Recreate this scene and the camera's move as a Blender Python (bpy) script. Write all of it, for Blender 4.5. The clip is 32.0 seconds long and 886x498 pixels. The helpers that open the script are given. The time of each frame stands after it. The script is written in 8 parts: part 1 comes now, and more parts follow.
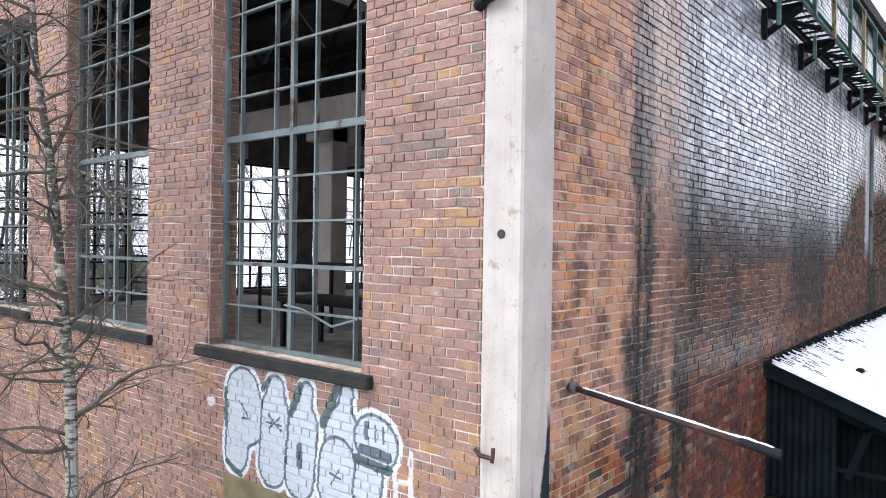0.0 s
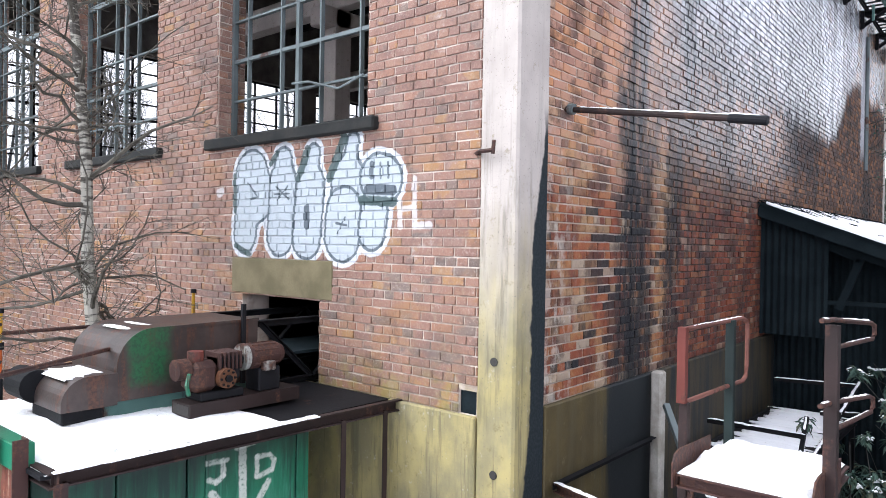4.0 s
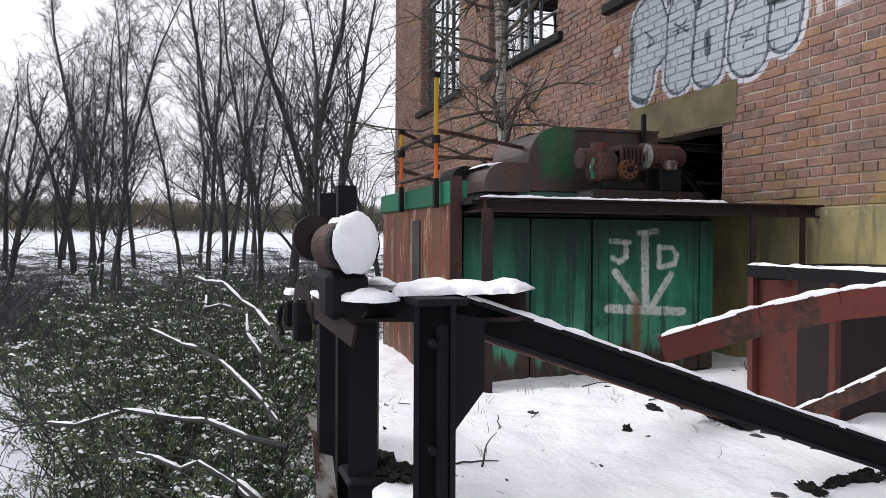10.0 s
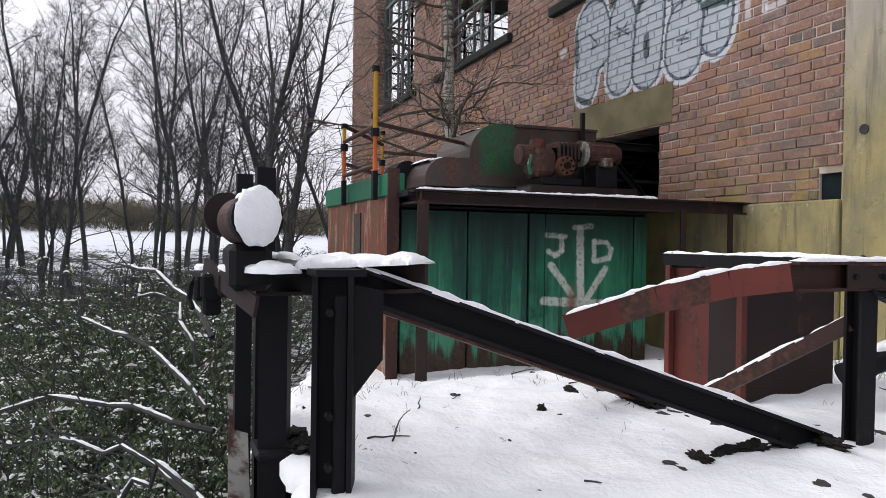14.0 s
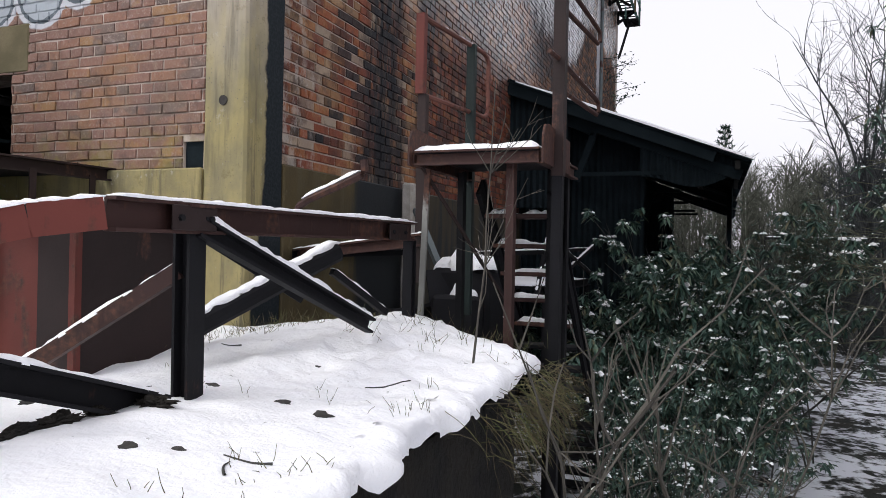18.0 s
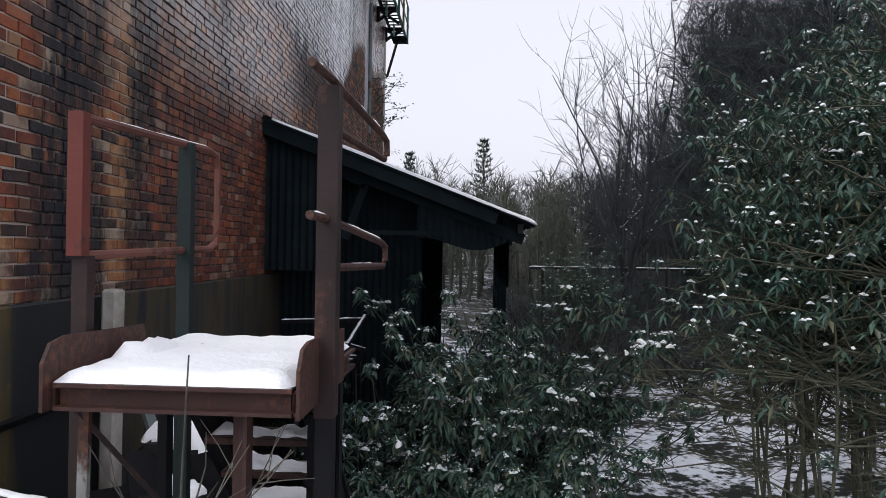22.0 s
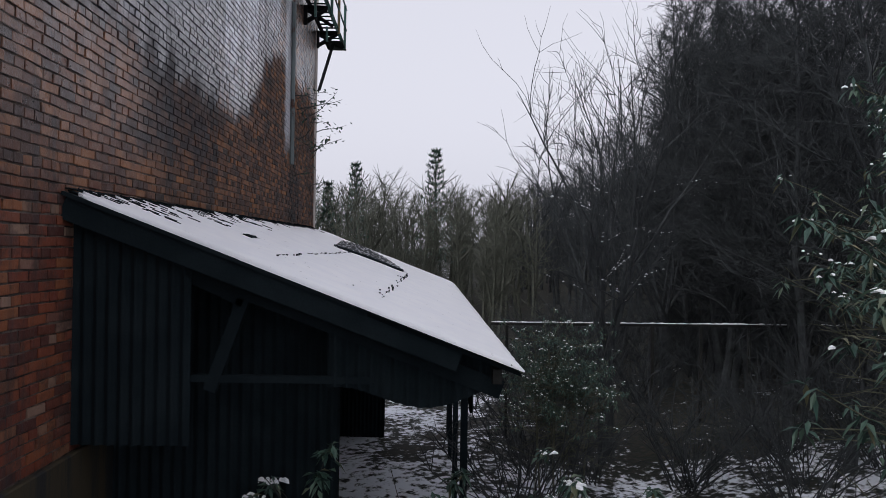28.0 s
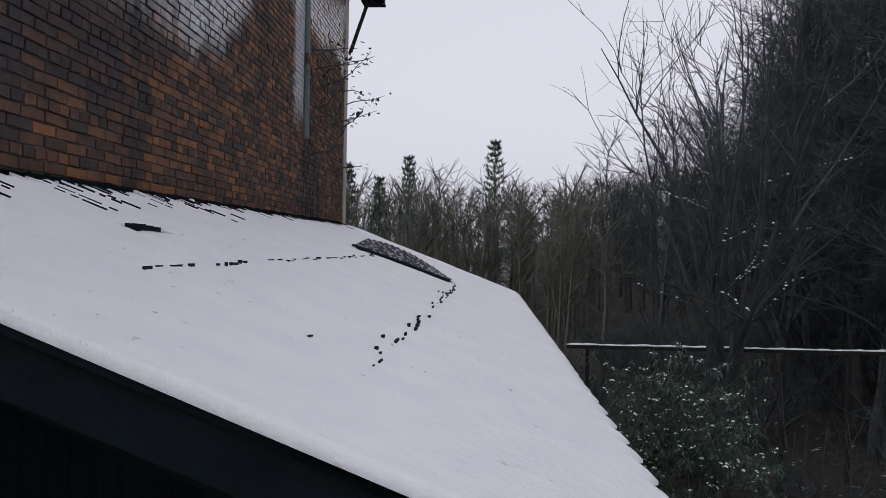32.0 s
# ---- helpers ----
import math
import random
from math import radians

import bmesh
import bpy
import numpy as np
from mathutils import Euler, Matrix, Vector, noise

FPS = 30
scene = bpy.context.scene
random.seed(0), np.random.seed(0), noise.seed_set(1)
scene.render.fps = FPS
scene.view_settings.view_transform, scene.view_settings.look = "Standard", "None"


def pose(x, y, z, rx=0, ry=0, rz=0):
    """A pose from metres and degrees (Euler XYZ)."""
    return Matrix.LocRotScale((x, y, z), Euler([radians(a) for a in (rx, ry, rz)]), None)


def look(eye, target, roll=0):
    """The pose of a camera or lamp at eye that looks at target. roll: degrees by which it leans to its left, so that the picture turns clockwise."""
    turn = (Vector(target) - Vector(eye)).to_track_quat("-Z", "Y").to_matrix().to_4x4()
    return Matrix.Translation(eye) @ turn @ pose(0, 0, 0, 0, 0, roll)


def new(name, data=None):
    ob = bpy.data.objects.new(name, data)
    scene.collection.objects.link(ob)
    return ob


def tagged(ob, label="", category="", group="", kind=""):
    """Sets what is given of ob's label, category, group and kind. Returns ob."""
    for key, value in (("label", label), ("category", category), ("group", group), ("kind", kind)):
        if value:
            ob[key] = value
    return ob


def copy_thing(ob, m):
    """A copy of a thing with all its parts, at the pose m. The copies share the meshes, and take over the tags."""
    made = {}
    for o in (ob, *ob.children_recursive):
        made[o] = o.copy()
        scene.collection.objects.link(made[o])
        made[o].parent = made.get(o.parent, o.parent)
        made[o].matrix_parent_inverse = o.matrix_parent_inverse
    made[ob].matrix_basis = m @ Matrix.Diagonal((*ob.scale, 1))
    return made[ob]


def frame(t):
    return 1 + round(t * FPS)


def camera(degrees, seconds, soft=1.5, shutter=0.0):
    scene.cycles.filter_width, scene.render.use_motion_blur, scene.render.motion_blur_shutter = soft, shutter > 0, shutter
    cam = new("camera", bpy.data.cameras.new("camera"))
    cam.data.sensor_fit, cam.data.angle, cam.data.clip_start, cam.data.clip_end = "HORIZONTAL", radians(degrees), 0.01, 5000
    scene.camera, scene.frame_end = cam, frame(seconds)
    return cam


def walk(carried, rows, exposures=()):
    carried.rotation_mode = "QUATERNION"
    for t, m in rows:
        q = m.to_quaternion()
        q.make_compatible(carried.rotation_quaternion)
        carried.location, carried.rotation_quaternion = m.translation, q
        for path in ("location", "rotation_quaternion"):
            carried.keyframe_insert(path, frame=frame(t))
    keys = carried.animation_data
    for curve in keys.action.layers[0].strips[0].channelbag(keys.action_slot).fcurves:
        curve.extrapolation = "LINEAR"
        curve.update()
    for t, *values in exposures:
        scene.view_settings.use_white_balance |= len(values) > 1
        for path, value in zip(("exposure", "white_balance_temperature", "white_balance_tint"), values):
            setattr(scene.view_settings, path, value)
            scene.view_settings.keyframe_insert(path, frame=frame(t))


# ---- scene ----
cam = camera(64.3, 32.0, 0.8)
PATH = [
    (0, (2.998, -4.474, 4.938), (1.577, -2.793, 4.926), 0.8),
    (0.5, (3.013, -4.460, 4.673), (1.591, -2.782, 4.664), 1.0),
    (1, (3.032, -4.433, 4.337), (1.608, -2.756, 4.330), 1.0),
    (1.5, (3.057, -4.426, 4.007), (1.632, -2.750, 4.001), 1.1),
    (2, (3.130, -4.488, 3.720), (1.705, -2.812, 3.708), 1.1),
    (2.5, (3.231, -4.585, 3.480), (1.803, -2.912, 3.462), 0.9),
    (4.5, (3.163, -4.671, 2.204), (1.744, -2.989, 2.188), 1.0),
    (5, (3.153, -4.647, 1.861), (1.734, -2.967, 1.841), 1.1),
    (5.5, (3.164, -4.645, 1.522), (1.744, -2.965, 1.500), 1.1),
    (6, (3.175, -4.664, 1.191), (1.753, -2.984, 1.167), 1.1),
    (6.5, (3.176, -4.686, 0.871), (1.756, -3.005, 0.845), 1.0),
    (7, (3.178, -4.709, 0.843), (1.758, -3.029, 0.813), 1.0),
    (7.5, (3.165, -4.734, 0.879), (1.748, -3.053, 0.851), 1.0),
    (8, (3.141, -4.765, 0.908), (1.701, -3.103, 0.881), 1.0),
    (8.5, (3.117, -4.783, 0.919), (1.503, -3.289, 0.887), 0.8),
    (9, (3.111, -4.793, 0.897), (1.307, -3.534, 0.866), 0.7),
    (9.5, (3.120, -4.781, 0.867), (1.159, -3.783, 0.838), 0.5),
    (10, (3.169, -4.763, 0.843), (1.089, -4.048, 0.813), 0.3),
    (10.5, (3.175, -4.731, 0.811), (1.018, -4.299, 0.788), 0.1),
    (11, (3.205, -4.706, 0.789), (1.015, -4.503, 0.770), -0.1),
    (11.5, (3.238, -4.677, 0.771), (1.045, -4.507, 0.753), -0.1),
    (12, (3.245, -4.652, 0.761), (1.054, -4.459, 0.742), 0.1),
    (12.5, (3.268, -4.629, 0.759), (1.085, -4.362, 0.741), 0.2),
    (13, (3.268, -4.616, 0.757), (1.103, -4.222, 0.739), 0.4),
    (13.5, (3.291, -4.610, 0.757), (1.173, -4.016, 0.739), 0.6),
    (14, (3.309, -4.610, 0.756), (1.268, -3.787, 0.739), 0.8),
    (14.5, (3.336, -4.613, 0.756), (1.407, -3.556, 0.741), 1.1),
    (15, (3.388, -4.618, 0.759), (1.623, -3.304, 0.748), 1.4),
    (15.5, (3.434, -4.638, 0.778), (1.883, -3.077, 0.766), 1.6),
    (17.5, (3.270, -4.239, 0.574), (2.441, -2.202, 0.579), 1.2),
    (18, (3.201, -4.120, 0.569), (2.375, -2.081, 0.567), 1.2),
    (18.5, (3.132, -3.981, 0.937), (2.297, -1.945, 0.949), 0.2),
    (19, (3.122, -3.901, 1.411), (2.303, -1.858, 1.417), 0.7),
    (19.5, (3.079, -3.757, 1.601), (2.409, -1.661, 1.605), 0.9),
    (20, (3.016, -3.540, 1.681), (2.553, -1.389, 1.683), 1.1),
    (20.5, (2.948, -3.300, 1.682), (2.636, -1.123, 1.683), 1.1),
    (21, (2.880, -2.981, 1.664), (2.572, -0.802, 1.664), 0.9),
    (21.5, (2.825, -2.655, 1.677), (2.628, -0.464, 1.675), 1.1),
    (22, (2.802, -2.473, 1.577), (2.680, -0.276, 1.576), 1.0),
    (22.5, (2.789, -2.407, 1.538), (2.669, -0.210, 1.533), 1.1),
    (23, (2.776, -2.383, 2.120), (2.657, -0.186, 2.116), 1.1),
    (23.5, (2.776, -2.336, 2.737), (2.652, -0.140, 2.737), 0.6),
    (24, (2.746, -2.232, 2.911), (2.626, -0.035, 2.907), 1.2),
    (24.5, (2.735, -2.006, 2.906), (2.728, 0.194, 2.904), 1.3),
    (25, (2.745, -1.664, 2.877), (2.771, 0.536, 2.873), 1.0),
    (25.5, (2.758, -1.246, 2.856), (2.780, 0.954, 2.852), 0.8),
    (27.5, (2.758, 0.661, 2.883), (2.785, 2.861, 2.882), 0.9),
    (28, (2.776, 1.169, 2.873), (2.804, 3.369, 2.873), 0.9),
    (28.5, (2.787, 1.685, 2.870), (2.740, 3.884, 2.871), 0.8),
    (29, (2.806, 2.147, 2.894), (2.739, 4.346, 2.891), 0.8),
    (29.5, (2.825, 2.616, 2.902), (2.716, 4.814, 2.896), 0.7),
    (30, (2.818, 3.098, 2.910), (2.705, 5.295, 2.903), 0.8),
    (30.5, (2.814, 3.587, 2.908), (2.702, 5.784, 2.901), 0.9),
    (31, (2.795, 4.060, 2.905), (2.685, 6.258, 2.897), 1.0),
    (31.5, (2.789, 4.501, 2.905), (2.631, 6.696, 2.898), 1.0),
    (32, (2.775, 4.923, 2.897), (2.619, 7.117, 2.893), 1.0),
]
EXPOSURES = [(0, 1.5, 6050, 5), (4.5, 1.65, 6000, 6), (6.0, 1.68, 5880, 7), (7.2, 0.78, 6060, 7), (8.3, 0.50, 6300, 8), (10, 0.54, 6400, 8), (12, 0.52, 6400, 8), (15, 0.42, 6400, 8), (18, 0.58, 6400, 8), (20, 0.84, 6200, 8), (21, 0.66, 6200, 8), (22, 0.46, 6200, 8), (25, 0.25, 6200, 9), (28, 0.2, 6200, 9), (32, 0.12, 6200, 9)]
walk(cam, [(t, look(eye, target, roll)) for t, eye, target, roll in PATH], EXPOSURES)

# ---- light ----
SUN_DIR = Vector((-0.45, -0.55, 0.75))
world = bpy.data.worlds.new("overcast")
scene.world = world
world.use_nodes = True
wn, wl = world.node_tree.nodes, world.node_tree.links
sky = wn.new("ShaderNodeTexSky")
sky.sky_type, sky.sun_disc = "NISHITA", False
sky.sun_elevation, sky.sun_rotation = radians(42), radians(219)
sky.air_density, sky.dust_density, sky.ozone_density = 1.0, 6.0, 1.0
flat = wn.new("ShaderNodeHueSaturation")
flat.inputs["Saturation"].default_value = 0.10
cloud = wn.new("ShaderNodeMix")
cloud.data_type = "RGBA"
cloud.inputs["Factor"].default_value = 0.65
cloud.inputs["B"].default_value = (8.6, 8.3, 9.1, 1)
wl.new(sky.outputs["Color"], flat.inputs["Color"])
wl.new(flat.outputs["Color"], cloud.inputs["A"])
wl.new(cloud.outputs["Result"], wn["Background"].inputs["Color"])
wn["Background"].inputs["Strength"].default_value = 0.1
sun = new("sun", bpy.data.lights.new("sun", "SUN"))
sun.data.energy, sun.data.angle, sun.data.color = 0.6, radians(40), (1.0, 0.97, 0.94)
sun.matrix_world = look(SUN_DIR * 60, (0, 0, 0))


# ---- materials ----
class Mat:
    """A small builder for node materials."""

    def __init__(self, name, rough=0.8, metal=0.0, spec=0.4):
        self.m = bpy.data.materials.new(name)
        self.m.use_nodes = True
        self.t = self.m.node_tree
        self.b = self.t.nodes["Principled BSDF"]
        self.b.inputs["Roughness"].default_value = rough
        self.b.inputs["Metallic"].default_value = metal
        self.b.inputs["Specular IOR Level"].default_value = spec
        self.geo = self.t.nodes.new("ShaderNodeNewGeometry")

    def put(self, socket, v):
        if isinstance(v, bpy.types.NodeSocket):
            self.t.links.new(v, socket)
        elif isinstance(v, (tuple, list)) and socket.type == "RGBA":
            socket.default_value = (*v, 1)[:4]
        else:
            socket.default_value = v

    def pos(self, sx=1, sy=1, sz=1):
        n = self.t.nodes.new("ShaderNodeVectorMath")
        n.operation = "MULTIPLY"
        self.t.links.new(self.geo.outputs["Position"], n.inputs[0])
        n.inputs[1].default_value = (sx, sy, sz)
        return n.outputs["Vector"]

    def noise(self, scale, detail=4, rough=0.55, vec=None, dist=0.0):
        n = self.t.nodes.new("ShaderNodeTexNoise")
        n.inputs["Scale"].default_value = scale
        n.inputs["Detail"].default_value = detail
        n.inputs["Roughness"].default_value = rough
        n.inputs["Distortion"].default_value = dist
        self.t.links.new(vec or self.pos(), n.inputs["Vector"])
        return n.outputs["Fac"]

    def ramp(self, fac, stops):
        n = self.t.nodes.new("ShaderNodeValToRGB")
        r = n.color_ramp
        while len(r.elements) < len(stops):
            r.elements.new(0.5)
        for e, (p, c) in zip(r.elements, stops):
            e.position = p
            e.color = (*c, 1)[:4] if isinstance(c, (tuple, list)) else (c, c, c, 1)
        self.t.links.new(fac, n.inputs["Fac"])
        return n.outputs["Color"]

    def band(self, fac, lo, hi, a=0.0, b=1.0):
        n = self.t.nodes.new("ShaderNodeMapRange")
        n.interpolation_type = "SMOOTHSTEP"
        for k, v in (("From Min", lo), ("From Max", hi), ("To Min", a), ("To Max", b)):
            n.inputs[k].default_value = v
        self.put(n.inputs["Value"], fac)
        return n.outputs["Result"]

    def math(self, op, a, b=0.0, c=0.0):
        n = self.t.nodes.new("ShaderNodeMath")
        n.operation = op
        for s, v in zip(n.inputs, (a, b, c)):
            self.put(s, v)
        return n.outputs["Value"]

    def mix(self, fac, a, b, mode="MIX"):
        n = self.t.nodes.new("ShaderNodeMix")
        n.data_type, n.blend_type = "RGBA", mode
        self.put(n.inputs["Factor"], fac)
        self.put(n.inputs["A"], a)
        self.put(n.inputs["B"], b)
        return n.outputs["Result"]

    def axis(self, k):
        n = self.t.nodes.new("ShaderNodeSeparateXYZ")
        self.t.links.new(self.geo.outputs["Position"], n.inputs[0])
        return n.outputs[k]

    def up(self):
        n = self.t.nodes.new("ShaderNodeSeparateXYZ")
        self.t.links.new(self.geo.outputs["Normal"], n.inputs[0])
        return n.outputs["Z"]

    def island(self):
        return self.geo.outputs["Random Per Island"]

    def one(self):
        n = self.t.nodes.new("ShaderNodeObjectInfo")
        return n.outputs["Random"]

    def color(self, v):
        self.put(self.b.inputs["Base Color"], v)
        return self

    def rough(self, v):
        self.put(self.b.inputs["Roughness"], v)
        return self

    def bump(self, h, strength=0.4, dist=0.01):
        n = self.t.nodes.new("ShaderNodeBump")
        n.inputs["Strength"].default_value = strength
        n.inputs["Distance"].default_value = dist
        self.t.links.new(h, n.inputs["Height"])
        self.t.links.new(n.outputs["Normal"], self.b.inputs["Normal"])
        return self


def plain(name, a, b, scale=6.0, rough=0.8, metal=0.0, bump=0.3, fine=60.0):
    """Two tones mixed by noise at two scales, with fine relief."""
    m = Mat(name, rough, metal)
    big, small = m.noise(scale, 5), m.noise(fine, 3)
    c = m.mix(m.band(big, 0.35, 0.65), a, b)
    c = m.mix(m.band(small, 0.3, 0.75, 0, 0.35), c, tuple(0.6 * v for v in a))
    m.color(c).bump(m.math("ADD", small, m.math("MULTIPLY", big, 2.0)), bump, 0.006)
    return m.m


def side_zone(m):
    """Where the side wall lies, and the height above its bloom line."""
    y, z = m.axis("Y"), m.axis("Z")
    x = m.math("ADD", m.axis("X"), m.math("MULTIPLY", y, 0.0165))
    side = m.math("MULTIPLY", m.band(x, -0.30, -0.12), m.band(y, 0.2, 0.4))
    ragged = m.noise(1.7, 6, 0.7)
    drip = m.noise(1.0, 6, 0.65, m.pos(0.2, 2.6, 0.22))
    rise = m.math("MULTIPLY", m.band(y, 11.8, 14.6), 1.7)
    above = m.math("SUBTRACT", m.math("SUBTRACT", z, rise), m.math("ADD", 3.9, m.math("ADD", m.math("MULTIPLY", ragged, 0.7), m.math("MULTIPLY", drip, 1.0))))
    return side, above, ragged, drip


def side_stains(m, c, joint=False, r=None):
    """Soot, damp and lime bloom of the side wall. Joints take soot, bricks take bloom."""
    y, z = m.axis("Y"), m.axis("Z")
    side, above, ragged, drip = side_zone(m)
    cloud = m.noise(0.55, 5, 0.6)
    fine = m.noise(7.0, 4, 0.6)
    shift = m.math("ADD", y, m.math("MULTIPLY", drip, 1.4))
    corner = m.math("MULTIPLY", side, m.band(shift, 4.4, 2.4))
    dampz = m.math("ADD", z, m.math("MULTIPLY", m.math("SUBTRACT", ragged, 0.5), 1.0))
    beyond = m.math("MULTIPLY", side, m.band(shift, 3.6, 4.6))
    bloomy = m.math("MULTIPLY", m.math("MULTIPLY", beyond, m.band(above, -0.12, 0.16)), m.band(m.math("ADD", y, m.math("MULTIPLY", m.math("SUBTRACT", drip, 0.5), 4.0)), 15.0, 14.2))
    if not joint:
        # upper bricks by the corner: salmon and orange; low down damp red, ochre and black
        blush = m.ramp(r, [(0.0, (0.30, 0.15, 0.11)), (0.25, (0.40, 0.21, 0.15)), (0.55, (0.47, 0.25, 0.17)), (0.80, (0.50, 0.23, 0.11)), (0.95, (0.42, 0.27, 0.19)), (1.0, (0.33, 0.18, 0.13))])
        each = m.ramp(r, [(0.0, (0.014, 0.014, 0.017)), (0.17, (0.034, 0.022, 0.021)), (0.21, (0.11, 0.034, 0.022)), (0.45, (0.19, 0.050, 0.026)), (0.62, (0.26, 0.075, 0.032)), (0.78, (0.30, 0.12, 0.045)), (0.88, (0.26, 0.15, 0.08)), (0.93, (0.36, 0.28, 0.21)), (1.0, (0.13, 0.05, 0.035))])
        rusty_mid = m.ramp(r, [(0.0, (0.05, 0.032, 0.028)), (0.2, (0.12, 0.055, 0.038)), (0.55, (0.20, 0.085, 0.048)), (0.85, (0.27, 0.115, 0.050)), (1.0, (0.16, 0.085, 0.060))])
        brown = m.ramp(r, [(0.0, (0.030, 0.022, 0.021)), (0.3, (0.075, 0.042, 0.030)), (0.65, (0.165, 0.076, 0.038)), (0.9, (0.25, 0.105, 0.040)), (1.0, (0.10, 0.060, 0.045))])
        c = m.mix(side, c, rusty_mid)
        c = m.mix(m.math("MULTIPLY", side, m.band(m.math("ADD", y, m.math("MULTIPLY", drip, 2.0)), 8.6, 10.0)), c, brown)
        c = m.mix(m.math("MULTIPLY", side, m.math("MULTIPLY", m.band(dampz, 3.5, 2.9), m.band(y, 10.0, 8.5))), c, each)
        c = m.mix(m.math("MULTIPLY", corner, m.band(dampz, 2.9, 3.5)), c, blush)
        ochred = m.math("MULTIPLY", m.math("MULTIPLY", side, m.band(y, 4.6, 3.0)), m.math("MULTIPLY", m.band(m.noise(1.5, 6, 0.7), 0.47, 0.62, 0.0, 0.65), m.band(z, 4.4, 3.2)))
        c = m.mix(ochred, c, m.ramp(r, [(0.0, (0.10, 0.07, 0.05)), (0.2, (0.33, 0.19, 0.09)), (0.7, (0.42, 0.25, 0.11)), (1.0, (0.46, 0.36, 0.26))]))
        deepred = m.math("MULTIPLY", m.math("MULTIPLY", side, m.math("MULTIPLY", m.band(y, 2.6, 4.2), m.band(y, 8.6, 7.2))), m.band(dampz, 3.6, 2.8, 0.0, 0.48))
        c = m.mix(deepred, c, (0.145, 0.036, 0.020))
        c = m.mix(m.math("MULTIPLY", side, m.band(m.noise(2.6, 6, 0.7), 0.47, 0.62, 0.0, 0.72)), c, (0.052, 0.028, 0.024))
        # soot and pale bloom above the line
        soot_b = m.ramp(r, [(0.0, (0.012, 0.013, 0.018)), (0.4, (0.030, 0.030, 0.038)), (0.7, (0.052, 0.048, 0.056)), (0.9, (0.10, 0.062, 0.050)), (1.0, (0.04, 0.037, 0.043))])
        c = m.mix(m.math("MULTIPLY", bloomy, m.band(ragged, 0.36, 0.58, 0.55, 0.92)), c, soot_b)
        white = m.math("MULTIPLY", bloomy, m.band(m.math("ADD", above, m.math("MULTIPLY", m.math("SUBTRACT", cloud, 0.5), 1.6)), 0.15, 1.3))
        white = m.math("MULTIPLY", white, m.math("MULTIPLY", m.band(fine, 0.30, 0.58, 0.35, 1.0), m.band(drip, 0.64, 0.50, 0.25, 1.0)))
        white = m.math("MULTIPLY", white, m.band(m.math("FRACT", m.math("MULTIPLY", r, 7.3)), 0.05, 0.6, 0.35, 1.0))
        c = m.mix(m.math("MULTIPLY", white, 0.92), c, (0.60, 0.62, 0.69))
        lime = m.math("MULTIPLY", m.math("MULTIPLY", side, m.band(m.math("ADD", y, m.math("MULTIPLY", fine, 0.9)), 1.55, 1.05)), m.math("MULTIPLY", m.band(z, 4.0, 3.0), m.band(m.noise(5.0, 5, 0.7, m.pos(1, 1.5, 0.8)), 0.48, 0.60, 0.0, 0.55)))
        c = m.mix(lime, c, (0.50, 0.46, 0.41))
    else:
        pale_j = m.mix(m.band(ragged, 0.36, 0.60), (0.74, 0.67, 0.61), (0.52, 0.42, 0.35))
        c = m.mix(m.math("MULTIPLY", corner, m.band(dampz, 2.4, 3.4, 0.35, 0.9)), c, pale_j)
        c = m.mix(m.math("MULTIPLY", beyond, m.band(fine, 0.35, 0.65, 0.96, 0.70)), c, m.mix(m.band(m.noise(3.0, 5, 0.7), 0.50, 0.68), (0.026, 0.021, 0.020), (0.20, 0.15, 0.12)))
        c = m.mix(m.math("MULTIPLY", bloomy, 0.97), c, (0.012, 0.013, 0.018))
    streak = m.math("MULTIPLY", m.math("MULTIPLY", side, m.band(m.math("ABSOLUTE", m.math("SUBTRACT", m.math("ADD", y, m.math("MULTIPLY", fine, 0.5)), 15.95)), 0.42, 0.16)), m.band(m.math("ADD", z, m.math("MULTIPLY", ragged, 1.2)), 5.3, 5.9))
    c = m.mix(m.math("MULTIPLY", streak, 0.85), c, (0.55, 0.56, 0.60))
    deep = m.math("MULTIPLY", m.math("MULTIPLY", side, m.math("MULTIPLY", m.band(m.math("ADD", y, m.math("MULTIPLY", ragged, 1.6)), 8.4, 9.4), m.band(m.math("ADD", y, m.math("MULTIPLY", fine, 0.8)), 11.2, 10.6))), m.band(m.math("ADD", z, m.math("MULTIPLY", ragged, 0.8)), 4.0, 4.5))
    c = m.mix(m.math("MULTIPLY", deep, 0.68), c, (0.020, 0.020, 0.025))
    # soot run down the side wall
    black = m.math("MULTIPLY", side, m.band(drip, 0.54, 0.66, 0.0, 0.6))
    black = m.math("MULTIPLY", black, m.band(y, 1.2, 2.6))
    c = m.mix(black, c, (0.026, 0.026, 0.031))
    for yc, w, ztop, zbot, k in ((2.22, 0.20, 8.8, 0.6, 0.95), (2.30, 0.42, 4.6, 0.2, 0.92), (3.75, 0.20, 9.2, 3.6, 0.95), (3.30, 0.30, 4.6, 0.8, 0.92), (5.3, 0.25, 5.2, 2.2, 0.5), (10.6, 0.22, 9.0, 3.2, 0.85), (13.9, 0.22, 9.0, 4.6, 0.6), (16.5, 0.55, 5.2, 2.0, 0.92)):
        wob = m.math("ADD", y, m.math("MULTIPLY", m.math("SUBTRACT", m.noise(0.9, 4, 0.6, m.pos(0, 1, 0.8)), 0.5), 0.8))
        wob = m.math("ADD", wob, m.math("MULTIPLY", m.math("SUBTRACT", fine, 0.5), 0.42))
